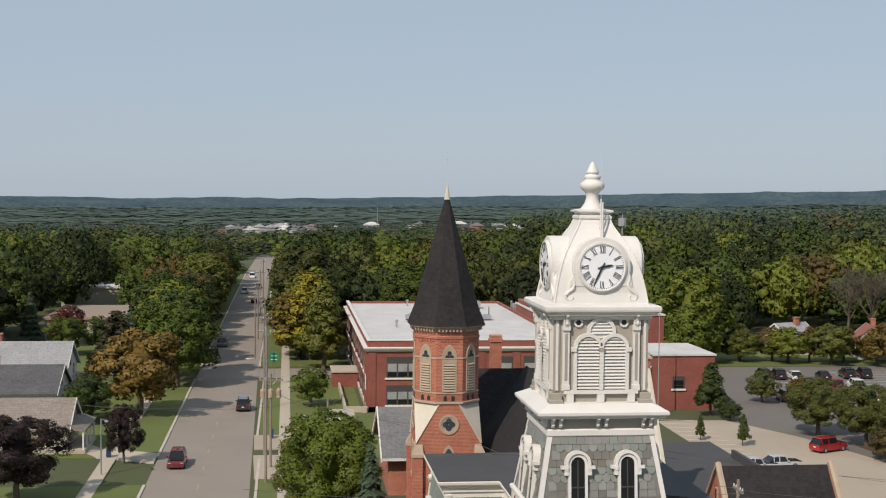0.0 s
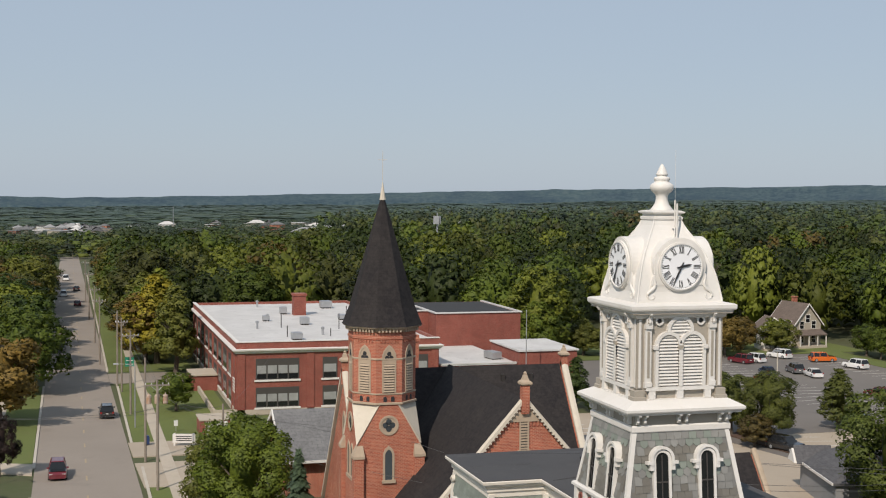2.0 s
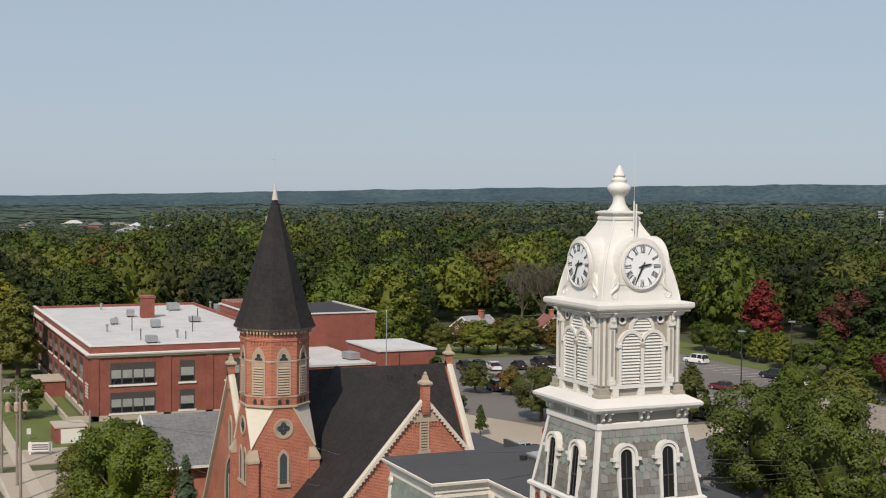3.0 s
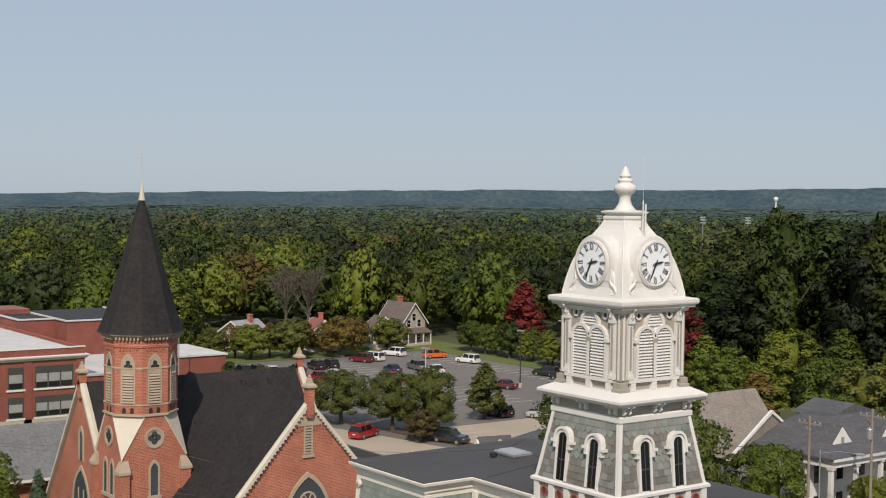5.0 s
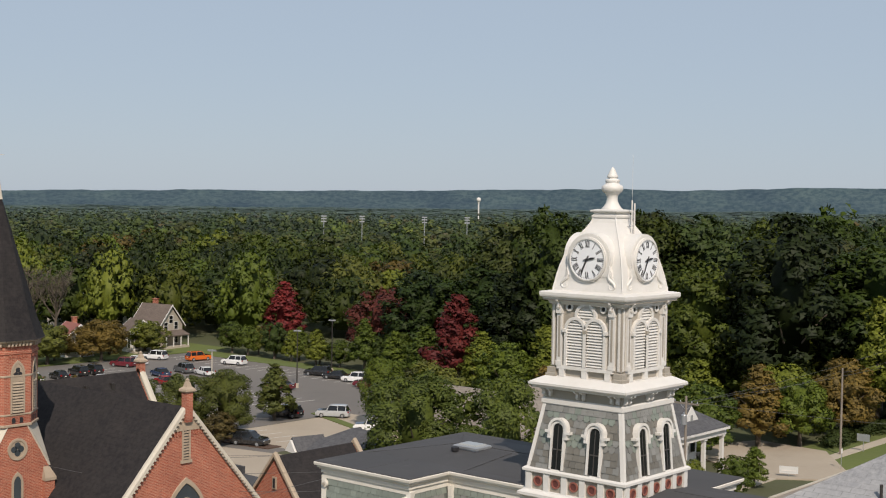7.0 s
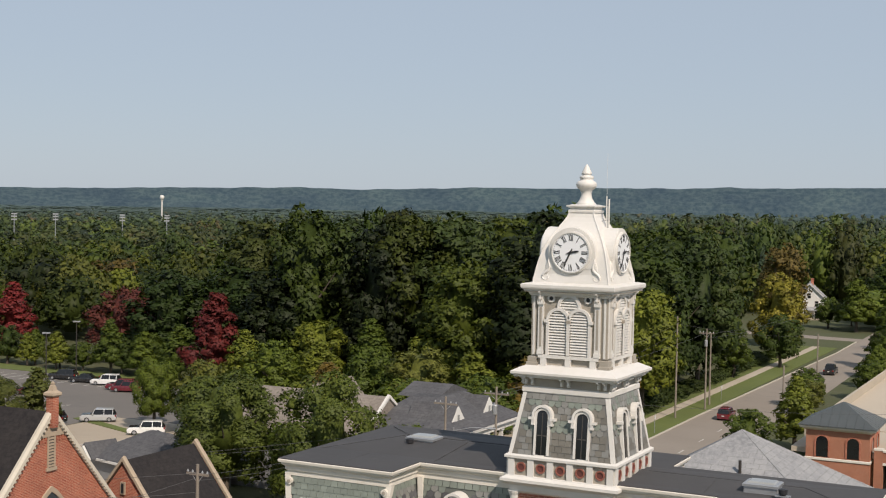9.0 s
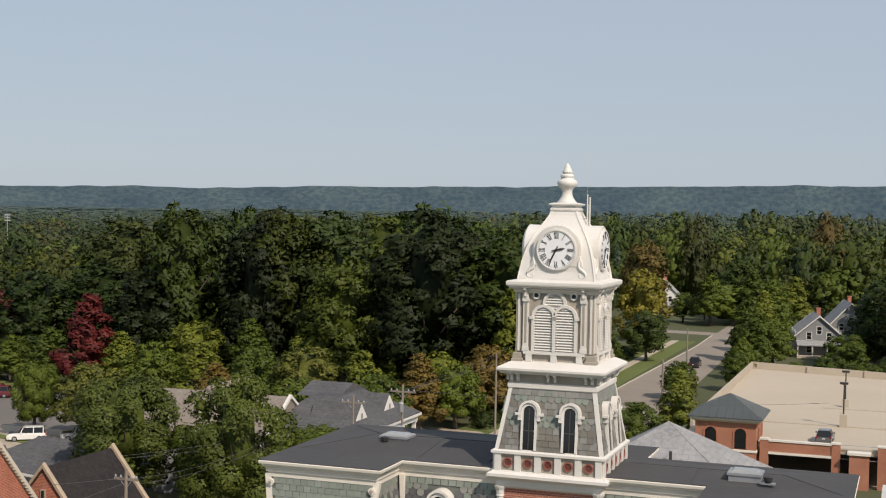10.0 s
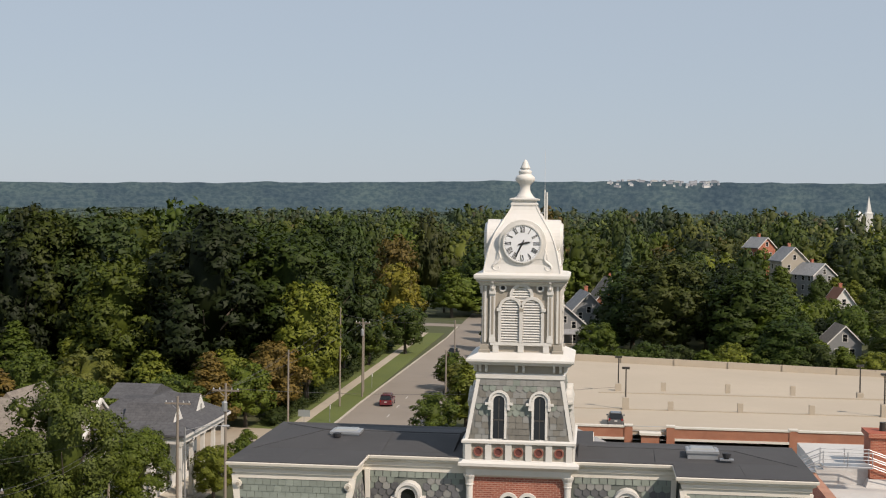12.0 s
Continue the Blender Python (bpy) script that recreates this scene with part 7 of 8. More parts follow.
part("cross_gable", MB().loft([[(-57.5, y, 6.0), (-50.5, y, 6.0), (-54.0, y, 10.2)] for y in (63, 72)]), SHINGLE_TAN, wh2)
# sheds and a terrace wall between the pole line and the lawn
sh = thing("shed", "low grey shed with a flat roof by the garage", "shed")
part("wall", MB().box(-14.5, -10.2, 52.0, 58.0, 0, 2.6), SIDING_G, sh)
part("roof", MB().box(-14.8, -9.9, 51.7, 58.3, 2.6, 2.8), RUBBER, sh)


# ---- houses of the neighbourhood ----
def house(x, y, turn, L, W, eave, ridge, wall, roof, label, porch=0.0, chimney=True, group="neighbourhood houses"):
    """A gabled house: ridge along its own x, length L, width W; porch: its depth at the +x gable end."""
    h = thing("house", label, "house", (x, y, 0), turn, group)
    part("wall", MB().loft([[(u, -W / 2, 0), (u, W / 2, 0), (u, W / 2, eave), (u, 0, ridge - 0.15), (u, -W / 2, eave)] for u in (-L / 2, L / 2)]), wall, h)
    sl = (ridge - eave) / (W / 2)
    for s in (-1, 1):
        part("roof", MB().loft([[(u, 0, ridge), (u, s * (W / 2 + 0.45), eave - 0.45 * sl), (u, s * (W / 2 + 0.45), eave - 0.45 * sl + 0.2), (u, 0, ridge + 0.2)] for u in (-L / 2 - 0.4, L / 2 + 0.4)]), roof, h)
        for e in (-1, 1):
            part("bargeboard", MB().loft([[(e * (L / 2 + 0.42), 0, ridge - 0.1), (e * (L / 2 + 0.42), s * (W / 2 + 0.46), eave - 0.46 * sl - 0.1), (e * (L / 2 + 0.42), s * (W / 2 + 0.46), eave - 0.46 * sl + 0.22), (e * (L / 2 + 0.42), 0, ridge + 0.22)], [(e * (L / 2 + 0.5), 0, ridge - 0.1), (e * (L / 2 + 0.5), s * (W / 2 + 0.46), eave - 0.46 * sl - 0.1), (e * (L / 2 + 0.5), s * (W / 2 + 0.46), eave - 0.46 * sl + 0.22), (e * (L / 2 + 0.5), 0, ridge + 0.22)]]), WHITE, h)
    lev = [1.0 + 2.7 * k for k in range(max(1, int((eave + 0.9) / 2.7)))]
    spots = [(M, d, q, z) for z in lev for M, d, qs in ((FACES[0], W / 2, (-L * 0.28, L * 0.05, L * 0.32)), (FACES[1], L / 2, (-W * 0.22, W * 0.22)), (FACES[2], W / 2, (-L * 0.3, 0.0, L * 0.3)), (FACES[3], L / 2, (-W * 0.22, W * 0.22))) for q in qs]
    if ridge - eave > 2.4:
        spots += [(FACES[k], L / 2, 0.0, eave + 0.25) for k in (1, 3)]
    for M, d, q, z in spots:
        w = part("window", MB(M).box(q - 0.58, q + 0.58, -d - 0.05, -d + 0.05, z - 0.1, z + 1.5), WHITE, h)
        part("pane", MB(M).box(q - 0.45, q + 0.45, -d - 0.06, -d, z, z + 0.68), GLASS_DK, w)
        part("pane", MB(M).box(q - 0.45, q + 0.45, -d - 0.06, -d, z + 0.74, z + 1.4), GLASS_DK, w)
    if chimney:
        part("chimney", MB().squares([(0.4, eave), (0.4, ridge + 1.0), (0.5, ridge + 1.05), (0.5, ridge + 1.2)], -L * 0.15, 0.6), BRICK_CH, h)
    if porch:
        part("porch_roof", MB().loft([[(L / 2, -W / 2, 2.9), (L / 2 + porch, -W / 2, 2.5), (L / 2 + porch, -W / 2, 2.7), (L / 2, -W / 2, 3.5)], [(L / 2, W / 2, 2.9), (L / 2 + porch, W / 2, 2.5), (L / 2 + porch, W / 2, 2.7), (L / 2, W / 2, 3.5)]]), roof, h)
        part("porch_floor", MB().box(L / 2, L / 2 + porch, -W / 2, W / 2, 0, 0.5), CONCRETE, h)
        for q in (-0.48, -0.16, 0.16, 0.48):
            part("porch_post", MB().box(L / 2 + porch - 0.3, L / 2 + porch - 0.12, q * W - 0.09, q * W + 0.09, 0.5, 2.55), WHITE, h)
    return h


house(-139.6, -48.5, 90, 15, 11, 4.9, 8.3, SIDING_W, SHINGLE_GREY, "white house with a grey shingle roof and porch", 2.4)
house(-129.5, -47.0, 90, 13, 11, 3.6, 6.4, SIDING_W, SHINGLE_DG, "white house with a dark grey roof")
house(-106.5, -40.5, 90, 10, 8.5, 3.0, 5.6, SIDING_T, SHINGLE_TAN, "tan bungalow with brown shingle roof and porch", 2.0, False)
far_building(-226, -50, 26, 15, 5.2, SIDING_T, TAN_ROOF, "long low tan building with a flat gravel roof")
far_building(-290, -58, 14, 16, 6.0, SIDING_T, MEMBRANE, "tan block with a pale roof among trees")
house(-183, 115.5, 8, 7.4, 6.4, 4.7, 8.4, SIDING_T, SHINGLE_BROWN, "tan two-storey house with brown roof and porch", 2.0)
house(-208, 127, 12, 6.5, 5.5, 4.6, 8.0, SIDING_W, SHINGLE_GREY, "white house half hidden by trees")
house(-181, 94.8, -12, 6.4, 5.6, 3.7, 6.0, SIDING_W, surface("red_shingle", (0.20, 0.075, 0.06), (0.26, 0.10, 0.08), 0.9), "small white house with a reddish roof")
house(-188, 82.2, -70, 6.6, 6.0, 3.8, 5.7, SIDING_W, SHINGLE_GREY, "grey-roofed house with brick chimney")
house(-178.5, 107.3, -12, 4.6, 4.4, 4.4, 6.2, SIDING_W, SHINGLE_BROWN, "narrow white house with a brown roof and porch", 1.6, False)
house(-232, 128, 30, 8, 7, 4.8, 8.4, SIDING_W, SHINGLE_GREY, "white house partly hidden by trees")
house(-53, 322, -80, 12, 9, 5.6, 9.8, SIDING_W, SHINGLE_GREY, "white gabled house beside the side street", 2.4)
house(-4, 226, -80, 12, 9, 4.6, 8.4, SIDING_G, SHINGLE_GREY, "grey house with white-trimmed gable windows", 2.2)
house(1, 252, -80, 12, 9, 4.8, 9.6, SIDING_G, SHINGLE_GREY, "grey gabled house with brick chimney")
house(7, 285, -80, 12, 10, 5.0, 11.2, BRICK_CH, SHINGLE_TAN, "red brick house with tan roof")
house(51.5, 206, -85, 7, 6.5, 3.6, 6.8, SIDING_G, SHINGLE_TAN, "grey cottage with white windows and brown roof", 0.0, False)
house(61, 344, -75, 9, 8, 14.6, 18.4, SIDING_T, SHINGLE_GREY, "tall grey gabled house on the slope")
house(67, 336, -60, 10, 8, 10.8, 14.0, SIDING_G, SHINGLE_GREY, "grey gabled house on the slope")
house(56, 374, -60, 8, 6.5, 17.6, 20.6, BRICK_CH, SHINGLE_GREY, "red brick house with tan roof")
house(65, 283, -80, 7, 6.5, 5.5, 9.8, SIDING_W, surface("rust_shingle", (0.24, 0.10, 0.06), (0.30, 0.13, 0.08), 0.9), "white house with a rust-coloured roof")
house(36, 262, -60, 9, 7, 5.0, 10.5, SIDING_W, SHINGLE_GREY, "white house with a grey gable among trees")
house(-95, 190, -20, 12, 9, 4.0, 6.5, SIDING_T, SHINGLE_TAN, "tan house glimpsed below tall trees")


# ---- parking lot ----
flat("parking_lot", [(-170, 60), (-128, 50), (-119.2, 46.3), (-107.5, 51.5), (-100, 53.7), (-84, 57.1), (-84, 60), (-98.6, 60.1), (-99, 84.1), (-84, 84.1), (-84, 112), (-170, 116)], 0.0, 0.045, ASPHALT_LOT, "dark asphalt parking lot with white bay lines", "parking lot")
flat("parking_lot", [(-119, 37), (-66, 37), (-66, 60), (-84, 57), (-100, 53.6), (-107.5, 51.4), (-119, 46.2)], 0.0, 0.05, APRON, "pale concrete parking apron", "parking lot")
flat("parking_lot", [(-98.5, 60), (-70, 60), (-70, 84), (-98.5, 84)], 0.0, 0.052, APRON, "pale concrete parking apron", "parking lot")
flat("lawn", [(-101.5, 80.0), (-79.5, 72.0), (-79.5, 73.4), (-101.5, 81.6)], 0.0, 0.14, GRASS, "narrow grass strip between parking bays", "lawn")
flat("lawn", rect(-172, -84, 113, 118), 0.0, 0.12, GRASS, "mown grass edge behind the parking lot", "lawn")
flat("lawn", rect(-196, -171, 60, 124), 0.0, 0.11, GRASS, "mown grass lawns of the houses", "lawn")
flat("planting_bed", [(-101, 56.2), (-86, 58.2), (-86, 60.4), (-101, 58.6)], 0.0, 0.16, surface("mulch", (0.10, 0.055, 0.035), (0.075, 0.045, 0.03), 0.95), "dark mulch bed under the lot trees", "planting bed")


def bay_lines(x0, y0, dx, dy, n, ox, oy, length, z=0.056):
    for i in range(n):
        x, y = x0 + dx * i, y0 + dy * i
        nrm = Vector((-oy, ox)).normalized() * 0.07
        tagged(part("bay_line", MB().slab([(x - nrm.x, y - nrm.y), (x + ox * length - nrm.x, y + oy * length - nrm.y), (x + ox * length + nrm.x, y + oy * length + nrm.y), (x + nrm.x, y + nrm.y)], z - 0.02, z), PAINT_WHITE), "white painted parking bay line", "bay line", kind="structure")


bay_lines(-166, 110, 2.75, 0, 26, 0, -1, 5.2)
bay_lines(-163, 84, 2.75, 0, 20, 0.1, 1, 5.0)
bay_lines(-163, 84, 2.75, 0, 20, 0.1, -1, 5.0)
bay_lines(-120, 37, 2.75, 0, 11, 0.2, 1, 5.0, 0.062)
bay_lines(-97, 62, 2.75, 0, 8, 0.2, 1, 5.0, 0.064)
bay_lines(-163, 66, 2.75, 0, 18, 0.1, 1, 5.0)


# ---- cars ----
def car_pattern(kind):
    """A parked car facing +x: body with arches and bonnet, glasshouse, wheels, lamps."""
    L, W, H = {"sedan": (4.6, 1.82, 1.42), "suv": (4.65, 1.88, 1.70), "van": (5.0, 1.95, 1.78), "pickup": (5.5, 1.98, 1.85)}[kind]
    c = thing("car", "parked car", "car")
    hb, g = H * 0.56, 0.26
    top = {"sedan": [(-2.3, 0.86), (-1.55, 0.92), (-0.95, H), (0.25, H), (1.0, 0.95), (2.05, 0.80), (2.3, 0.62)],
           "suv": [(-2.3, 0.95), (-2.2, 1.05), (-1.85, H - 0.05), (0.3, H), (1.0, 1.08), (2.1, 0.96), (2.32, 0.7)],
           "van": [(-2.5, 1.0), (-2.4, 1.1), (-2.15, H - 0.06), (0.6, H), (1.55, 1.12), (2.3, 0.92), (2.5, 0.7)],
           "pickup": [(-2.75, 1.05), (-0.95, 1.08), (-0.8, H), (0.5, H), (1.05, 1.16), (2.55, 1.08), (2.75, 0.75)]}[kind]
    xs = [p[0] for p in top]
    belt = hb + 0.06
    mb = MB()
    rings = []
    for x in np.linspace(xs[0], xs[-1], 15):
        z = min(belt, float(np.interp(x, xs, [p[1] for p in top])))
        e = 0.10 if x in (xs[0], xs[-1]) else 0.0
        taper = 1 - 0.10 * (abs(x) / xs[-1]) ** 4
        w = W / 2 * taper
        rings.append([(x, -w + e, g), (x, -w, g + 0.22), (x, -w, z * 0.72), (x, -w * 0.95, z - 0.03), (x, -w * 0.85, z), (x, w * 0.85, z), (x, w * 0.95, z - 0.03), (x, w, z * 0.72), (x, w, g + 0.22), (x, w - e, g)])
    mb.loft(rings)
    part("body", mb, CAR_PAINT, c, smooth=False)
    cab = [p for p in top if p[1] > belt - 0.02]
    gx = [xs[next(i for i, p in enumerate(top) if p[1] > belt) - 1] * 0.985] + [p[0] for p in cab] + [xs[len(top) - 1 - next(i for i, p in enumerate(reversed(top)) if p[1] > belt) + 1]]
    gx = sorted(set(gx))
    rings = []
    for x in gx:
        z = max(belt, float(np.interp(x, xs, [p[1] for p in top])))
        w = W / 2 * 0.9
        t = (z - belt) / (H - belt)
        wt = w - 0.20 * t
        rings.append([(x, -w, belt - 0.03), (x, -wt, z - 0.02), (x, wt, z - 0.02), (x, w, belt - 0.03)])
    part("glasshouse", MB().loft(rings), GLASS_DK, c, "dark tinted windows")
    hi = [p for p in top if p[1] > H - 0.08]
    r0, r1 = min(p[0] for p in hi), max(p[0] for p in hi)
    wt = W / 2 * 0.9 - 0.17
    part("roof_panel", MB().loft([[(r0 - 0.12, -wt, H - 0.06), (r1 + 0.1, -wt, H - 0.06), (r1 + 0.1, wt, H - 0.06), (r0 - 0.12, wt, H - 0.06)], [(r0, -wt + 0.08, H + 0.015), (r1, -wt + 0.08, H + 0.015), (r1, wt - 0.08, H + 0.015), (r0, wt - 0.08, H + 0.015)]]), CAR_PAINT, c)
    for s in (-1, 1):
        for x in (r0 - 0.05, (r0 + r1) / 2, r1 + 0.12):
            part("pillar", MB().loft([[(x - 0.05 + (0.0 if x < r1 else 0.3), s * (W / 2 * 0.91), belt - 0.02), (x + 0.05 + (0.0 if x < r1 else 0.3), s * (W / 2 * 0.91), belt - 0.02), (x + 0.04, s * (wt + 0.01), H - 0.05), (x - 0.04, s * (wt + 0.01), H - 0.05)], [(x - 0.05 + (0.0 if x < r1 else 0.3), s * (W / 2 * 0.87), belt - 0.02), (x + 0.05 + (0.0 if x < r1 else 0.3), s * (W / 2 * 0.87), belt - 0.02), (x + 0.04, s * (wt - 0.04), H - 0.05), (x - 0.04, s * (wt - 0.04), H - 0.05)]]), CAR_PAINT, c)
        part("headlight", MB().box(xs[-1] - 0.25, xs[-1] - 0.01, *sorted((s * W * 0.26, s * W * 0.43)), 0.62, 0.76), CLEAR_LAMP, c, "clear headlight")
        part("tail_light", MB().box(xs[0] - 0.02, xs[0] + 0.14, *sorted((s * W * 0.34, s * W * 0.46)), 0.72, 0.95), RED_LAMP, c, "red tail light")
        part("mirror", MB().box(r1 + 0.25, r1 + 0.42, *sorted((s * W * 0.47, s * W * 0.58)), belt, belt + 0.16), CAR_PAINT, c)
        for x in (xs[0] + 0.85, xs[-1] - 0.9):
            wheel = part("wheel", MB(Matrix.Translation((x, s * (W / 2 - 0.1), 0.33)) @ Matrix.Rotation(math.pi / 2, 4, "X")).lathe([(0.2, -0.11), (0.31, -0.12), (0.335, -0.06), (0.335, 0.06), (0.31, 0.12), (0.2, 0.11)], 16), TYRE, c)
            part("rim", MB(Matrix.Translation((x, s * (W / 2 - 0.1), 0.33)) @ Matrix.Rotation(math.pi / 2, 4, "X")).lathe([(0.2, -0.115), (0.06, -0.125), (0.06, 0.125), (0.2, 0.115)], 12), STEEL, wheel)
    part("number_plate", MB().box(xs[0] - 0.015, xs[0] + 0.05, -0.16, 0.16, 0.62, 0.74), WHITE, c)
    return c


PATTERNS = {k: car_pattern(k) for k in ("sedan", "suv", "van", "pickup")}
PAINTS = {"white": (0.75, 0.75, 0.74), "black": (0.012, 0.012, 0.014), "red": (0.32, 0.012, 0.018), "silver": (0.42, 0.43, 0.44), "grey": (0.11, 0.115, 0.12), "blue": (0.02, 0.04, 0.10), "orange": (0.62, 0.13, 0.015), "maroon": (0.13, 0.012, 0.022)}


def car(kind, paint, x, y, turn, where="in a lot bay", group="parked cars", z=0.055):
    src = PATTERNS[kind]
    c = copy_thing(src, pose(x, y, z, 0, 0, turn))
    tagged(c, f"{paint} {'pickup truck' if kind == 'pickup' else kind} standing {where}", "pickup" if kind == "pickup" else "car", group)
    for p in c.children_recursive:
        if p.data and p.data.materials and p.data.materials[0] == CAR_PAINT:
            p.color = (*PAINTS[paint], 1)
    return c


car("suv", "maroon", -95.5, -22.8, 0, "in the street lane", "cars on the street", 0.03)
car("suv", "black", -131.5, -16.9, 180, "in the street lane", "cars on the street", 0.03)
car("suv", "grey", -204, -23.2, 0, "in the street lane", "cars on the street", 0.03)
for x, y, k, p, t in ((-300, -19.5, "sedan", "maroon", 180), (-330, -23.0, "suv", "white", 0), (-350, -19.5, "sedan", "black", 180), (-395, -22.5, "van", "white", 0)):
    car(k, p, x, y, t, "in the street lane", "cars on the street", 0.03)
car("suv", "maroon", -26.6, 129.5, 92, "in the side street", "cars on the street", 0.034)
car("pickup", "black", -23.6, 192, 92, "in the side street", "cars on the street", 0.034)
LOT = [("suv", "red", -98.2, 51.6, 115), ("sedan", "silver", -89.4, 42.3, 95), ("sedan", "silver", -88.4, 39.2, 95), ("suv", "silver", -97.4, 80.2, 215), ("suv", "white", -86.0, 76.0, 215), ("suv", "silver", -80.5, 79.0, 215), ("suv", "orange", -159.5, 107, 80), ("suv", "white", -150.5, 107.8, 195),
       ("suv", "black", -129.8, 108.6, 200), ("sedan", "black", -124.6, 107.8, 200), ("suv", "white", -119.8, 107.5, 200), ("suv", "maroon", -114.3, 104.6, 200), ("suv", "maroon", -112.2, 103.4, 200), ("suv", "white", -166.0, 102.2, 200), ("suv", "maroon", -161.2, 91.8, 200), ("suv", "white", -161.8, 94.6, 200),
       ("suv", "black", -156.6, 65.4, 172), ("suv", "black", -156.2, 67.8, 172), ("sedan", "white", -155.2, 70.2, 172), ("sedan", "black", -154.8, 74.8, 172), ("suv", "black", -156.6, 79.6, 172), ("suv", "black", -156.6, 82.4, 172), ("sedan", "blue", -146.8, 88.8, 170), ("sedan", "red", -138.4, 83.2, 170), ("suv", "grey", -148.0, 94.6, 170), ("sedan", "white", -143.0, 95.0, 170),
       ("sedan", "maroon", -142.0, 65.6, 172), ("pickup", "red", -142.6, 71.8, 172), ("suv", "white", -144.4, 75.6, 172), ("suv", "black", -134.2, 60.4, 172), ("suv", "grey", -134.6, 69.0, 172), ("sedan", "white", -132.8, 72.4, 172), ("suv", "black", -101.8, 75.6, 200), ("suv", "black", -89.6, 58.6, 20), ("sedan", "maroon", -122.2, 93.2, 195)]
for k, p, x, y, t in LOT:
    car(k, p, x, y, t, "in a parking lot bay", "parked cars")
car("sedan", "grey", 5.9, 93.2, 90, "at the deck parapet", "cars on the deck", 4.1)
for k, src in PATTERNS.items():
    for o in (*src.children_recursive, src):
        bpy.data.objects.remove(o)


# ---- utility poles and wires ----
def utility_pole(x, y, h, arm=0.0, arm_turn=0.0, cans=0, lean=0.0, r=0.15):
    p = thing("utility_pole", "weathered wooden utility pole" + (" with transformer cans" if cans else " with crossarm" if arm else ""), "utility pole", (x, y, 0), arm_turn, "utility poles")
    part("pole", MB().tube([(0, 0, 0), (lean * 0.5, 0, h * 0.5), (lean, 0, h)], [r, r * 0.85, r * 0.7], 9), POLE_WOOD, p)
    if arm:
        part("crossarm", MB().box(lean - arm, lean + arm, -0.07, 0.07, h - 0.75, h - 0.6), POLE_WOOD, p)
        for s in (-0.9, -0.45, 0.45, 0.9):
            part("insulator", MB(Matrix.Translation((lean + s * arm, 0, h - 0.6))).lathe([(0.05, 0), (0.08, 0.06), (0.05, 0.14), (0.03, 0.2)], 8), STEEL, p)
        for s in (-1, 1):
            part("brace", MB().tube([(lean, 0, h - 1.3), (lean + s * arm * 0.5, 0, h - 0.72)], 0.025, 5), STEEL, p)
    for i in range(cans):
        a = (i - (cans - 1) / 2) * 0.85
        part("transformer", MB(Matrix.Translation((lean + a, -0.35 if cans == 1 else 0.0, h - 2.6))).lathe([(0.24, 0), (0.27, 0.05), (0.27, 0.85), (0.22, 0.93), (0.06, 1.0), (0.05, 1.15)], 12), surface("rusty_transformer_paint", (0.45, 0.43, 0.40), (0.36, 0.20, 0.11), 0.6, big=2.5, bump=0.1) if cans > 1 else STEEL, p, "transformer can")
    return p


def wire(a, b, sag=0.5, r=0.014):
    a, b = Vector(a), Vector(b)
    pts = [a.lerp(b, t) - Vector((0, 0, 4 * sag * t * (1 - t))) for t in np.linspace(0, 1, 11)]
    return tagged(part("overhead_wire", MB().tube(pts, r, 4), CABLE), "dark overhead cable between poles", "wire", "overhead wires")


POLES = [(-86.4, -13.2, 10.5, 0, 0, 0), (-84.5, -7.0, 8.8, 0, 0, 0), (-93.5, -12.8, 10.2, 1.3, 90, 3), (-101, -13.6, 11.5, 0, 0, 0), (-132, -13.8, 11.2, 1.1, 90, 0), (-152, -14.2, 11.0, 0.9, 90, 0), (-158, -14.6, 11.5, 0, 0, 0), (-184, -16.6, 11.5, 1.1, 90, 0), (-216, -16.8, 11.0, 1.0, 90, 0), (-262, -17.2, 11.0, 1.0, 90, 0), (-310, -17.4, 11.0, 1.0, 90, 0),
         (-34.2, 18.0, 11.4, 0.9, 0, 0), (-31.1, 60.2, 12.1, 1.3, 0, 1), (-34.4, 56.0, 11.4, 1.2, 0, 0), (-37.5, 47.0, 9.5, 0.9, 0, 0), (-35.5, 104.4, 10.5, 0, 0, 0), (-33.0, 126, 14.4, 0, 0, 0), (-31.5, 136, 12.0, 1.1, 0, 1), (-32.2, 141, 11.0, 0, 0, 0), (-17.2, 122, 9.0, 0, 0, 0), (-20, 160, 10.0, 0, 0, 0)]
for x, y, h, arm, turn, cans in POLES:
    utility_pole(x, y, h, arm, turn, cans)
line = [p for p in POLES if p[1] < -10]
for a, b in zip(line, line[1:]):
    for dy, dz in ((0.0, -0.3), (0.35, -0.55), (-0.35, -0.55), (0.0, -2.6)):
        wire((a[0], a[1] + dy, a[2] + dz), (b[0], b[1] + dy, b[2] + dz), 0.35)
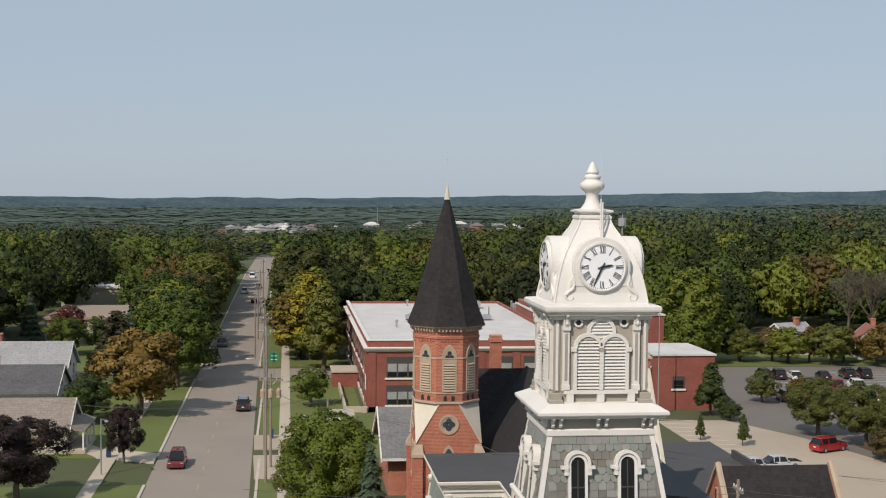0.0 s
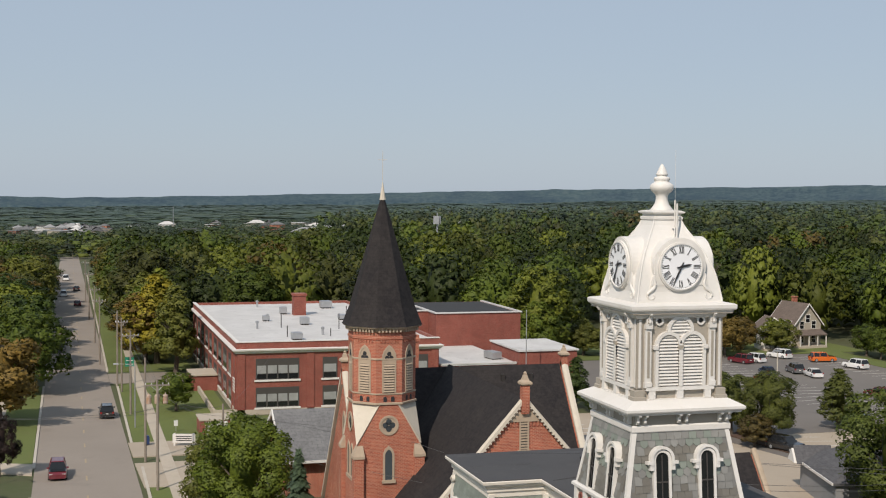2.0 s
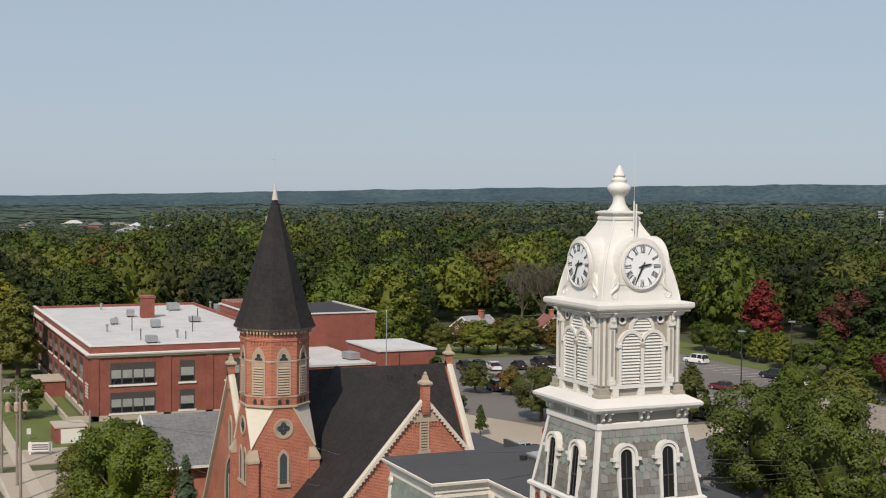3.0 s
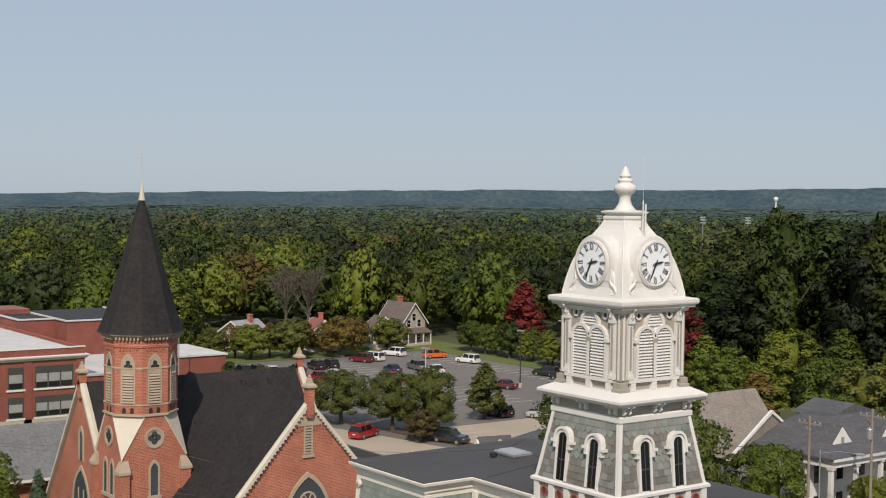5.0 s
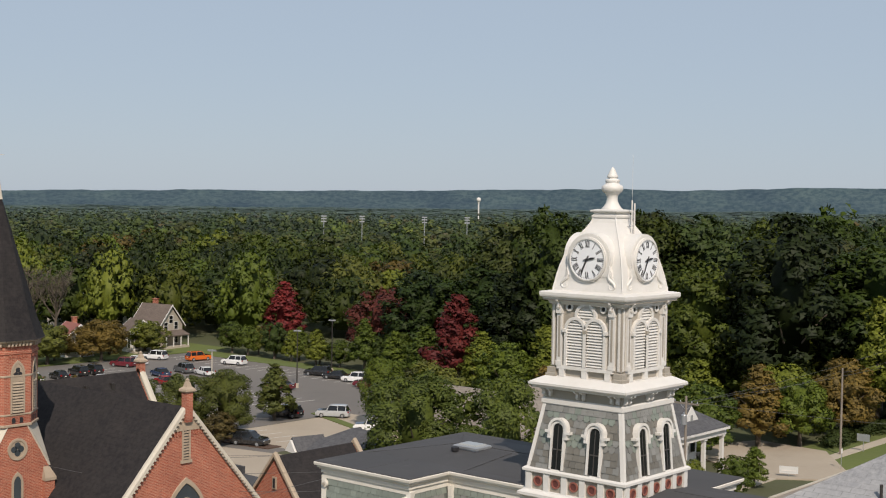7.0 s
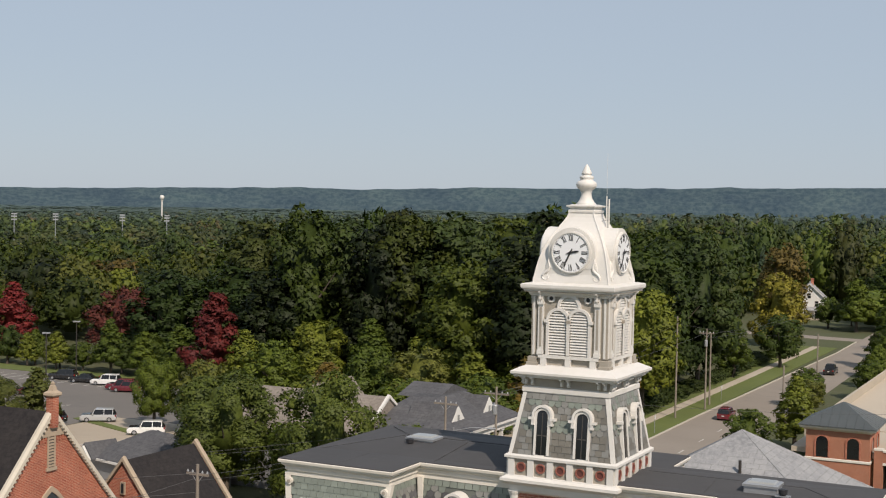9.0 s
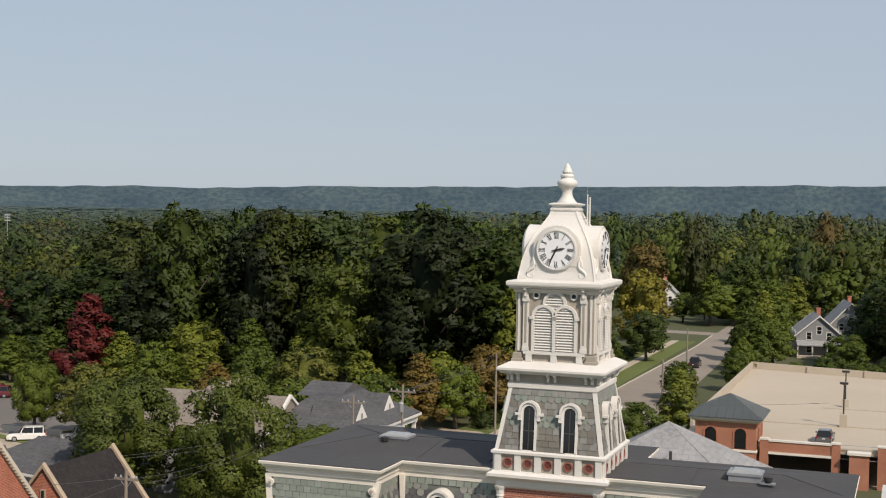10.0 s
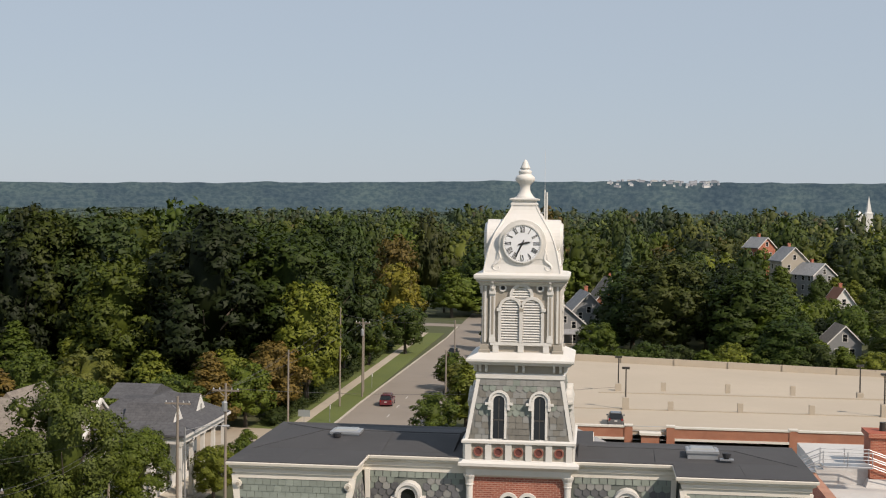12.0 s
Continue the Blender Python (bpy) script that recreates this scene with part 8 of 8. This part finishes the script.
for a, b in (((-86.4, -13.2, 8.2), (-100, -38, 6.5)), ((-86.4, -13.2, 7.8), (-110, -40, 5.0)), ((-84.5, -7, 8.3), (-34.2, 18, 10.8)), ((-86.4, -13.2, 9.8), (-84.5, -7, 8.6)), ((-84.5, -7, 8.3), (-128, 4, 7.8)), ((-84.5, -7, 8.0), (-66, 3, 4.8)), ((-84.5, -7, 7.6), (-93.5, -12.8, 8.9)), ((-34.2, 18, 10.7), (-37.5, 47, 9.0)), ((-34.2, 18, 10.3), (-37.5, 47, 8.6)), ((-34.2, 18, 10.5), (-40, -14, 10.0)), ((-34.2, 18, 9.5), (-45.0, 2.0, 12.0)), ((-34.2, 18, 9.0), (-45.0, -1.0, 10.0)),
             ((-37.5, 47, 9.1), (-34.4, 56, 10.8)), ((-34.4, 56, 10.7), (-35.5, 104.4, 10.2)), ((-31.1, 60.2, 11.5), (-33, 126, 13.4)), ((-31.1, 60.2, 11.6), (-31.5, 136, 11.4)), ((-30.2, 60.2, 11.6), (6, 96, 8.0)), ((-32.2, 60.2, 11.6), (-37.5, 47, 9.0)), ((-33, 126, 13.4), (-20, 160, 9.8)), ((-35.5, 104.4, 10), (-33, 126, 12.4)), ((-31.5, 136, 10.6), (-29, 200, 10.5)), ((-31.5, 136, 11.2), (-29, 200, 11.0)), ((-37.5, 47, 8.8), (-75, -6, 9.0)), ((-37.5, 47, 8.2), (-78, 6, 8.2))):
    wire(a, b, 0.7)


def street_lamp(x, y, h, reach, turn):
    s = thing("street_lamp", "grey street lamp with a curved arm", "street lamp", (x, y, 0), turn, "street lamps")
    part("pole", MB().tube([(0, 0, 0), (0, 0, h)], [0.09, 0.06], 8), STEEL, s)
    part("arm", MB().tube([(0, 0, h - 0.3), (reach * 0.5, 0, h + 0.1), (reach, 0, h + 0.15)], 0.035, 6), STEEL, s)
    part("head", MB(Matrix.Translation((reach + 0.3, 0, h + 0.12))).squares([(0.3, 0.12, -0.08), (0.36, 0.15, 0.0), (0.28, 0.1, 0.1)]), STEEL, s)


street_lamp(-91, -30.2, 6.0, 2.2, 20)
street_lamp(-122, -13.7, 8.0, 2.0, -90)
street_lamp(-34.0, 57.0, 8.4, 3.4, 10)
for x, y in ((-109.0, 68.6), (-121.5, 96.0), (-131, 113)):
    l = thing("lot_lamp", "tall grey parking lot lamp post", "lamp post", (x, y, 0), 30, "parking lot lamps")
    part("pole", MB().tube([(0, 0, 0), (0, 0, 9.0)], [0.11, 0.08], 8), KERB if x == -109.0 else DARK_STEEL, l)
    part("head", MB().box(-0.6, 0.6, -0.16, 0.16, 8.95, 9.15), STEEL, l)
    part("base", MB().lathe([(0.3, 0), (0.3, 0.7), (0.25, 0.75)], 12), CONCRETE, l)


# ---- street furniture ----
def post_sign(x, y, turn, w, h, z, col, label, bars=2):
    s = thing("sign", label, "sign", (x, y, 0), turn, "street signs")
    part("post", MB().tube([(0, 0, 0), (0, 0, z + h)], 0.035, 6), STEEL, s)
    part("panel", MB().box(-w / 2, w / 2, -0.06, -0.03, z, z + h), surface("sign_panel", col, tuple(c * 0.85 for c in col), 0.5, bump=0.0), s)
    for i in range(bars):
        part("lettering_bar", MB().box(-w * 0.38, w * 0.38, -0.075, -0.06, z + h * (i + 0.62) / (bars + 0.5) - 0.06, z + h * (i + 0.62) / (bars + 0.5) + 0.06), WHITE, s)
    return s


post_sign(-153.5, -13.0, 90, 1.3, 1.4, 3.6, (0.01, 0.22, 0.13), "green street sign panel on a post")
post_sign(-118, -9.0, 90, 0.5, 0.7, 0.8, (0.7, 0.7, 0.68), "small white notice on a post", 0)
post_sign(-34.2, 108, 0, 1.6, 0.9, 1.4, (0.28, 0.30, 0.30), "grey roadside sign seen from behind", 0)
post_sign(-33.4, 44, 30, 0.8, 1.6, 1.0, (0.55, 0.56, 0.55), "white notice board beside the poles", 3)
for x, y in ((-31.6, 112), (-31.7, 146), (-31.7, 96)):
    post_sign(x, y, 90, 0.4, 0.55, 1.9, (0.7, 0.7, 0.68), "small white roadside sign on a steel post", 0)
ms = thing("monument_sign", "low white notice sign on two posts", "sign", (-108.6, -8.8, 0), 75)
part("panel", MB().box(-1.3, 1.3, -0.12, 0.12, 0.5, 1.5), WHITE, ms)
for x in (-1.1, 1.1):
    part("post", MB().box(x - 0.09, x + 0.09, -0.09, 0.09, 0, 1.6), WHITE, ms)
for i in range(3):
    part("lettering_bar", MB().box(-0.9, 0.9, -0.135, -0.12, 0.7 + 0.24 * i, 0.82 + 0.24 * i), FRAME_DK, ms)
bx = thing("brick_enclosure", "low brick enclosure with a white gate", "enclosure", (-116.6, -4.6, 0), 0)
part("wall", MB().box(-2.2, 2.2, -1.8, 1.8, 0, 1.9), BRICK_SCH, bx)
part("cap", MB().box(-2.3, 2.3, -1.9, 1.9, 1.9, 2.05), CONCRETE, bx)
part("gate", MB().box(2.2, 2.28, -1.2, 1.5, 0.1, 1.8), WHITE, bx)
for x, y in ((-110, -12.9), (-100, -30.6)):
    m = thing("mailbox", "dark blue street mailbox", "mailbox", (x, y, 0.12))
    part("box", MB().loft([[(s, -0.25, 0.15), (s, 0.25, 0.15), (s, 0.25, 0.95), (s, 0.15, 1.15), (s, -0.15, 1.15), (s, -0.25, 0.95)] for s in (-0.3, 0.3)]), surface("blue_paint", (0.015, 0.035, 0.12), (0.02, 0.04, 0.10), 0.4, bump=0.0), m)
    part("legs", MB().box(-0.28, 0.28, -0.22, 0.22, 0.0, 0.15), DARK_STEEL, m)
flat("driveway", rect(42, 54, 166, 186), 0.0, 0.06, APRON, "pale concrete drive by the cottage", "driveway")
flat("driveway", [(-112, -15.0), (-103.5, -14.8), (-103.5, -5.0), (-112, -5.0)], 0.0, 0.13, APRON, "pale concrete driveway", "driveway")
flat("driveway", [(-100, -14.8), (-88.0, -14.4), (-86, -4.0), (-100, -4.0)], 0.0, 0.125, APRON, "pale concrete driveway", "driveway")
flat("driveway", [(-112, -36.5), (-105, -32), (-102, -25.4), (-96.5, -25.4), (-100, -32.0), (-112, -39)], 0.0, 0.13, CONCRETE, "pale concrete driveway", "driveway")
flat("driveway", [(-52, 94), (-36.6, 84.5), (-30.9, 88.5), (-30.9, 95.5), (-37.6, 105), (-47, 106)], 0.0, 0.158, APRON, "pale concrete driveway off the side street", "driveway")
post_sign(-34.0, 87.6, 25, 2.0, 0.8, 0.5, (0.62, 0.62, 0.60), "low white notice sign beside the driveway", 1)
for i in range(60):
    x = -84 - i * 9.0
    tagged(part("lane_line", MB().slab(rect(x - 2.2, x, -20.0, -19.82), 0.028, 0.036), PAINT_YELLOW), "worn yellow lane line", "lane line", kind="structure")
for y in range(100, 140, 9):
    tagged(part("lane_line", MB().slab(rect(-24.9, -24.75, y, y + 2.2), 0.03, 0.04), PAINT_WHITE), "worn white lane line", "lane line", kind="structure")

# ---- single trees that can be told apart ----
NEAREST = {(-63.5, -7.3), (-70.5, -8.2), (-80, -36.5), (-40.6, 45.2), (-38.5, 55.5), (-54.8, 49.6), (-99.8, 57.0), (-95.0, 59.6), (-108.3, 54.6), (-33.2, 63.5), (-97, -28.6), (-87.0, 78.8)}
near = lambda i, h, w: ("cone", i % 2) if h > 1.28 * w else ("near", i % 5)  # noqa: E731
SINGLE = [(-128, -30.3, 11.3, 11.6, (0.19, 0.125, 0.036), "orange"), (-97, -28.6, 6.6, 3.6, PURPLE, "purple"), (-80, -36.5, 8.3, 8.0, PURPLE, "purple"), (-183, -7.2, 16.0, 11.0, (0.235, 0.20, 0.024), "yellow"), (-63.5, -7.3, 11.2, 8.5, GREENS[1], "green"), (-70.5, -8.2, 9.0, 7.0, OLIVE, "green"),
          (-152, -27.5, 13, 11, GREENS[0], "green"), (-163, -28.5, 14, 12, GREENS[2], "green"), (-150, -36, 12, 9, (0.05, 0.045, 0.025), "dark"), (-120, -37.5, 4.6, 4.2, GREENS[2], "green"), (-178, -30, 14, 12, GREENS[3], "green"), (-124, -36.5, 6, 6, DEEP, "dark"),
          (-133.4, -7.8, 5.4, 5.2, GREENS[1], "green"), (-170, -5.0, 15, 9, OLIVE, "yellow"), (-195, -6, 16, 11, GREENS[3], "green"), (-205, -8, 15, 11, OLIVE, "yellow"), (-98, -6.5, 3.0, 3.0, RUST, "orange"),
          (-101.9, 42.6, 4.0, 1.6, GREENS[2], "green"), (-105.6, 38.6, 3.2, 1.4, GREENS[2], "green"), (-108.3, 54.6, 7.2, 7.2, (0.084, 0.098, 0.026), "green"), (-99.8, 57.0, 7.8, 6.8, (0.084, 0.098, 0.026), "green"), (-95.0, 59.6, 8.6, 6.8, (0.084, 0.098, 0.026), "green"), (-101.0, 72.8, 7.8, 6.0, (0.084, 0.098, 0.026), "green"), (-129.2, 60.6, 4.4, 4.4, RUST, "orange"), (-133, 56.5, 4.6, 4.4, (0.084, 0.098, 0.026), "green"), (-118.5, 46.8, 2.6, 3.0, DEEP, "green"), (-92.2, 56.0, 4.0, 4.2, (0.085, 0.066, 0.028), "orange"), (-122.5, 45.5, 7.5, 5.0, DEEP, "dark"),
          (-87.0, 78.8, 9.2, 5.8, GREENS[1], "green"), (-79.9, 79.6, 9.4, 7.6, OLIVE, "yellow"), (-73.0, 75.0, 9.4, 7.4, OLIVE, "yellow"), (-66.7, 87.5, 9.7, 7.5, RUST, "orange"), (-54.8, 49.6, 12.8, 10.4, (0.076, 0.100, 0.022), "green"),
          (-40.6, 45.2, 14.4, 8.8, (0.086, 0.112, 0.023), "green"), (-38.5, 55.5, 8.4, 6.8, GREENS[1], "green"), (-48.0, 52.0, 8.6, 7.0, GREENS[0], "green"), (-33.2, 63.5, 5.6, 4.6, GREENS[3], "green"), (-32.8, 73.0, 4.6, 3.8, GREENS[0], "green"), (-47.5, 84.0, 8.0, 7.5, OLIVE, "green"), (-34.5, 80.5, 4.5, 3.5, GREENS[1], "green"),
          (-163, 131, 13.8, 10.0, RED, "red"), (-137, 132, 13.6, 11.5, DARK_RED, "red"), (-101.8, 111.5, 15.6, 10.0, (0.11, 0.018, 0.02), "red"), (-139, 117, 7.0, 4.8, GREENS[3], "green"), (-128, 118, 9.5, 6.5, GREENS[0], "green"), (-121, 118, 8.0, 6.0, GREENS[1], "green"), (-147, 118.5, 6.0, 4.2, GREENS[3], "green"), (-111, 114.5, 10.0, 7.5, GREENS[0], "green"), (-94, 108, 10.5, 8.0, GREENS[3], "green"), (-86, 104, 9.5, 8.0, GREENS[1], "green"), (-77, 102, 10.5, 8.0, GREENS[3], "green"), (-69, 103, 10.0, 8.0, GREENS[0], "green"), (-60, 100, 10.5, 8.5, OLIVE, "green"), (-52, 99, 11.0, 8.5, GREENS[3], "green"), (-45, 102, 10.5, 8.0, RUST, "orange"), (-56, 88, 8.0, 7.5, GREENS[1], "green"), (-46, 90, 9.0, 8.0, GREENS[0], "green"),
          (-172.5, 106.5, 5.6, 5.8, OLIVE, "yellow"), (-178, 69, 6.8, 7.8, OLIVE, "green"), (-174.5, 76.5, 6.4, 7.4, GREENS[3], "green"), (-172, 83.5, 7.2, 8.0, OLIVE, "green"), (-169.5, 93.0, 7.6, 8.0, RUST, "orange"), (-153, 120, 5.4, 4.2, GREENS[3], "green"), (-159, 121, 5.6, 4.4, OLIVE, "green"), (-172, 58, 10.5, 8.5, GREENS[1], "green"), (-198, 70, 12, 9, GREENS[0], "green"),
          (-13.1, 110.0, 9.4, 6.5, GREENS[3], "green"), (-16.0, 98, 6.5, 5.5, GREENS[0], "green"), (-15.0, 88.0, 4.5, 3.8, GREENS[1], "green"), (-19.0, 147, 6.0, 5.5, GREENS[0], "green"), (-17.5, 141, 5.0, 5.0, OLIVE, "green"),
          (-37.7, 125.4, 18.6, 9.5, GREENS[3], "green"), (-38.5, 156.5, 26.0, 11.0, DEEP, "dark"), (-41.0, 142, 24.0, 11.0, DEEP, "dark"), (-76.6, 141, 28.5, 17.0, DEEP, "dark"), (-97, 140, 27.0, 15.0, DEEP, "dark"), (-57, 150, 25.5, 14.0, (0.045, 0.05, 0.018), "dark"), (-110, 150, 25, 15, DEEP, "dark"), (-37.6, 212, 17.5, 9.5, (0.20, 0.18, 0.03), "yellow"), (-42, 235, 23, 11, (0.12, 0.09, 0.028), "orange"), (-33.6, 196, 10, 8.0, GREENS[2], "green"), (-42, 290, 8.0, 7.0, GREENS[0], "green"), (-38, 301, 7.0, 6.0, GREENS[2], "green"), (66, 318, 11.5, 9.0, GREENS[2], "green"), (58, 332, 13.0, 9.0, GREENS[0], "green"), (55, 362, 17.5, 9.0, GREENS[1], "green"), (72, 330, 10.5, 8.0, GREENS[3], "green"), (-15.5, 205, 13, 9, GREENS[0], "green"), (-14, 238, 15, 10, GREENS[1], "green"), (-40.5, 116.5, 10.2, 8.8, RUST, "orange"), (-46, 111, 9.5, 8.0, GREENS[3], "green"), (-41.5, 106, 8.5, 7.0, GREENS[1], "green"), (-52, 128, 12.5, 9.0, GREENS[3], "green"), (-61, 128, 12.0, 9.0, GREENS[1], "green"), (-70, 124, 11.5, 9.0, GREENS[3], "green"), (-48, 136, 14.0, 9.0, GREENS[0], "green"), (-80, 122, 12.0, 9.0, GREENS[0], "green"), (-90, 122, 11.0, 9.0, GREENS[3], "green"), (-13, 176, 7.5, 6.0, GREENS[1], "green"), (-12.5, 189, 10.5, 8.0, GREENS[0], "green"), (-14.5, 222, 13.5, 9.0, GREENS[3], "green"), (-15, 257, 14.0, 10.0, GREENS[0], "green"), (-37.5, 176, 11.0, 7.0, GREENS[0], "green"), (-34, 284, 14, 10, GREENS[1], "green"), (-24, 290, 15, 11, GREENS[0], "green"), (-13, 284, 14, 10, GREENS[3], "green"), (-29, 306, 17, 11, GREENS[2], "green"), (2, 172, 5.5, 6.0, GREENS[2], "green"), (-9, 168, 3.2, 4.6, (0.09, 0.055, 0.035), "purple"), (-5, 171, 3.0, 4.6, (0.09, 0.055, 0.035), "purple"), (-11.5, 160, 6.5, 5.5, GREENS[0], "green"), (-10, 199, 9.0, 8.0, GREENS[1], "green"), (4, 186, 8.0, 7.5, GREENS[0], "green"), (6, 203, 10.5, 8.0, GREENS[4], "dark"), (8, 218, 12.0, 9.0, GREENS[2], "green"), (10, 240, 14.0, 10.0, GREENS[0], "green"), (-3, 168, 4.5, 5.0, GREENS[1], "green"), (-82.5, -6.0, 4.0, 3.0, RUST, "orange"), (44, 190, 6.0, 6.0, GREENS[1], "green"), (59, 200, 7.5, 7.0, GREENS[0], "green"), (60, 270, 8.0, 8.0, GREENS[1], "green"), (73, 279, 10.0, 8.0, GREENS[2], "green"), (55, 318, 14.0, 10.0, GREENS[0], "green"), (76, 322, 10.0, 9.0, GREENS[3], "green"), (45, 212, 9, 7, GREENS[2], "green"), (-196, -45, 6.5, 6.0, GREENS[2], "green"), (-206, -52, 7.5, 7.0, DARK_RED, "red"), (-190, -50, 7.0, 6.5, GREENS[0], "green")]
for i, (x, y, h, w, c, lk) in enumerate(SINGLE):
    plant(("fine", i % 2) if (x, y) in NEAREST else ("mid", i % 5) if h > 16 else near(i, h, w), x, y, h, w, c, lk, "single trees")
plant(("spruce", 0), -54.1, -4.6, 10.0, 4.4, BLUE_GREEN, "spruce", "single trees")
plant(("spruce", 0), -212, -60, 10.0, 5.0, BLUE_GREEN, "spruce", "single trees")
plant(("spruce", 1), -168, -36, 11.0, 4.8, BLUE_GREEN, "spruce", "single trees")
plant(("spruce", 0), -70, 338, 20.0, 6.5, BLUE_GREEN, "spruce", "single trees")
plant(("spruce", 1), -248, 198, 17.0, 7.5, BLUE_GREEN, "spruce", "single trees")
plant(("spruce", 0), 12, 300, 22.0, 8.0, BLUE_GREEN, "spruce", "single trees")
street_rng = random.Random(14)
for i in range(12):
    c = (GREENS[0], OLIVE, GREENS[1], GREENS[2])[street_rng.randrange(4)]
    w = street_rng.uniform(4.4, 6.2)
    plant(("near", i % 5), -165.5 + 6.3 * i + street_rng.uniform(-1, 1), 119.5 + street_rng.uniform(-1.5, 1.5), w * street_rng.uniform(1.0, 1.4), w, tuple(0.85 * q for q in c), "green", "young trees round the parking lot")
for i in range(8):
    c = (OLIVE, GREENS[3], GREENS[1], RUST)[street_rng.randrange(4)]
    w = street_rng.uniform(5.6, 7.4)
    plant(("near", i % 5), -176.5 + street_rng.uniform(-1.2, 1.2), 62 + 6.4 * i, w * street_rng.uniform(0.9, 1.15), w, tuple(0.8 * q for q in c), "green", "young trees round the parking lot")
for i in range(17):
    x = -186 - 11.5 * i
    for y in (-30.5, -8.0):
        c = GREENS[street_rng.randrange(6)] if street_rng.random() > 0.2 else (OLIVE if street_rng.random() > 0.5 else RUST)
        plant(("mid", i % 5), x + street_rng.uniform(-3, 3), y + street_rng.uniform(-1.5, 1.5) - (1.0 if y < -20 else 0), street_rng.uniform(11, 16), street_rng.uniform(9, 12), c, "green", "street trees")


def bare_tree(x, y, height, spread, rng):
    """A tree that has lost its leaves: trunk, limbs and fine grey twigs."""
    t = thing("tree", "bare grey tree without leaves", "tree", (x, y, 0), 0, "single trees")
    mb, tw = MB(), MB()
    mb.tube([(0, 0, 0), (0.2, 0.1, height * 0.3), (0.1, 0.3, height * 0.5)], [0.36, 0.26, 0.18], 7)
    for i in range(15):
        a = i * 2.4 + rng.uniform(-0.3, 0.3)
        z = height * rng.uniform(0.24, 0.5)
        top = np.array((spread * rng.uniform(0.3, 1.0) * math.cos(a), spread * rng.uniform(0.3, 1.0) * math.sin(a), height * rng.uniform(0.74, 1.0)))
        foot = np.array((0.15, 0.15, z))
        knee = foot + (top - foot) * (0.55, 0.55, 0.42)
        mb.tube([tuple(foot), tuple(knee), tuple(top)], [0.14, 0.09, 0.03], 5)
        for k in range(26):
            b = knee + (top - knee) * rng.uniform(0.0, 1.0)
            d = np.array((rng.uniform(-1, 1), rng.uniform(-1, 1), rng.uniform(0.3, 1.2))) * spread * 0.34
            tw.tube([tuple(b), tuple(b + d * 0.5 + (0, 0, -0.1)), tuple(b + d)], [0.05, 0.035, 0.018], 3)
    part("trunk", mb, BARK, t)
    part("branchwork", tw, BARK, t, "fine grey twigs")


for x, y in ((-202, 104.5), (-207, 102.0)):
    bare_tree(x, y, 15.5, 4.6, random.Random(int(-x)))
# hedge-like low trees behind the garage
for i in range(13):
    plant(("near", i % 5), 8 + 4.6 * i, 163.5 + (i % 3) * 1.5, 5.5 + (i * 37 % 10) * 0.16, 6.8, GREENS[(i * 2) % 5], "green", "low trees behind the garage")
for k, (t, _, _) in TREES.items():
    for o in (*t.children_recursive, t):
        bpy.data.objects.remove(o)
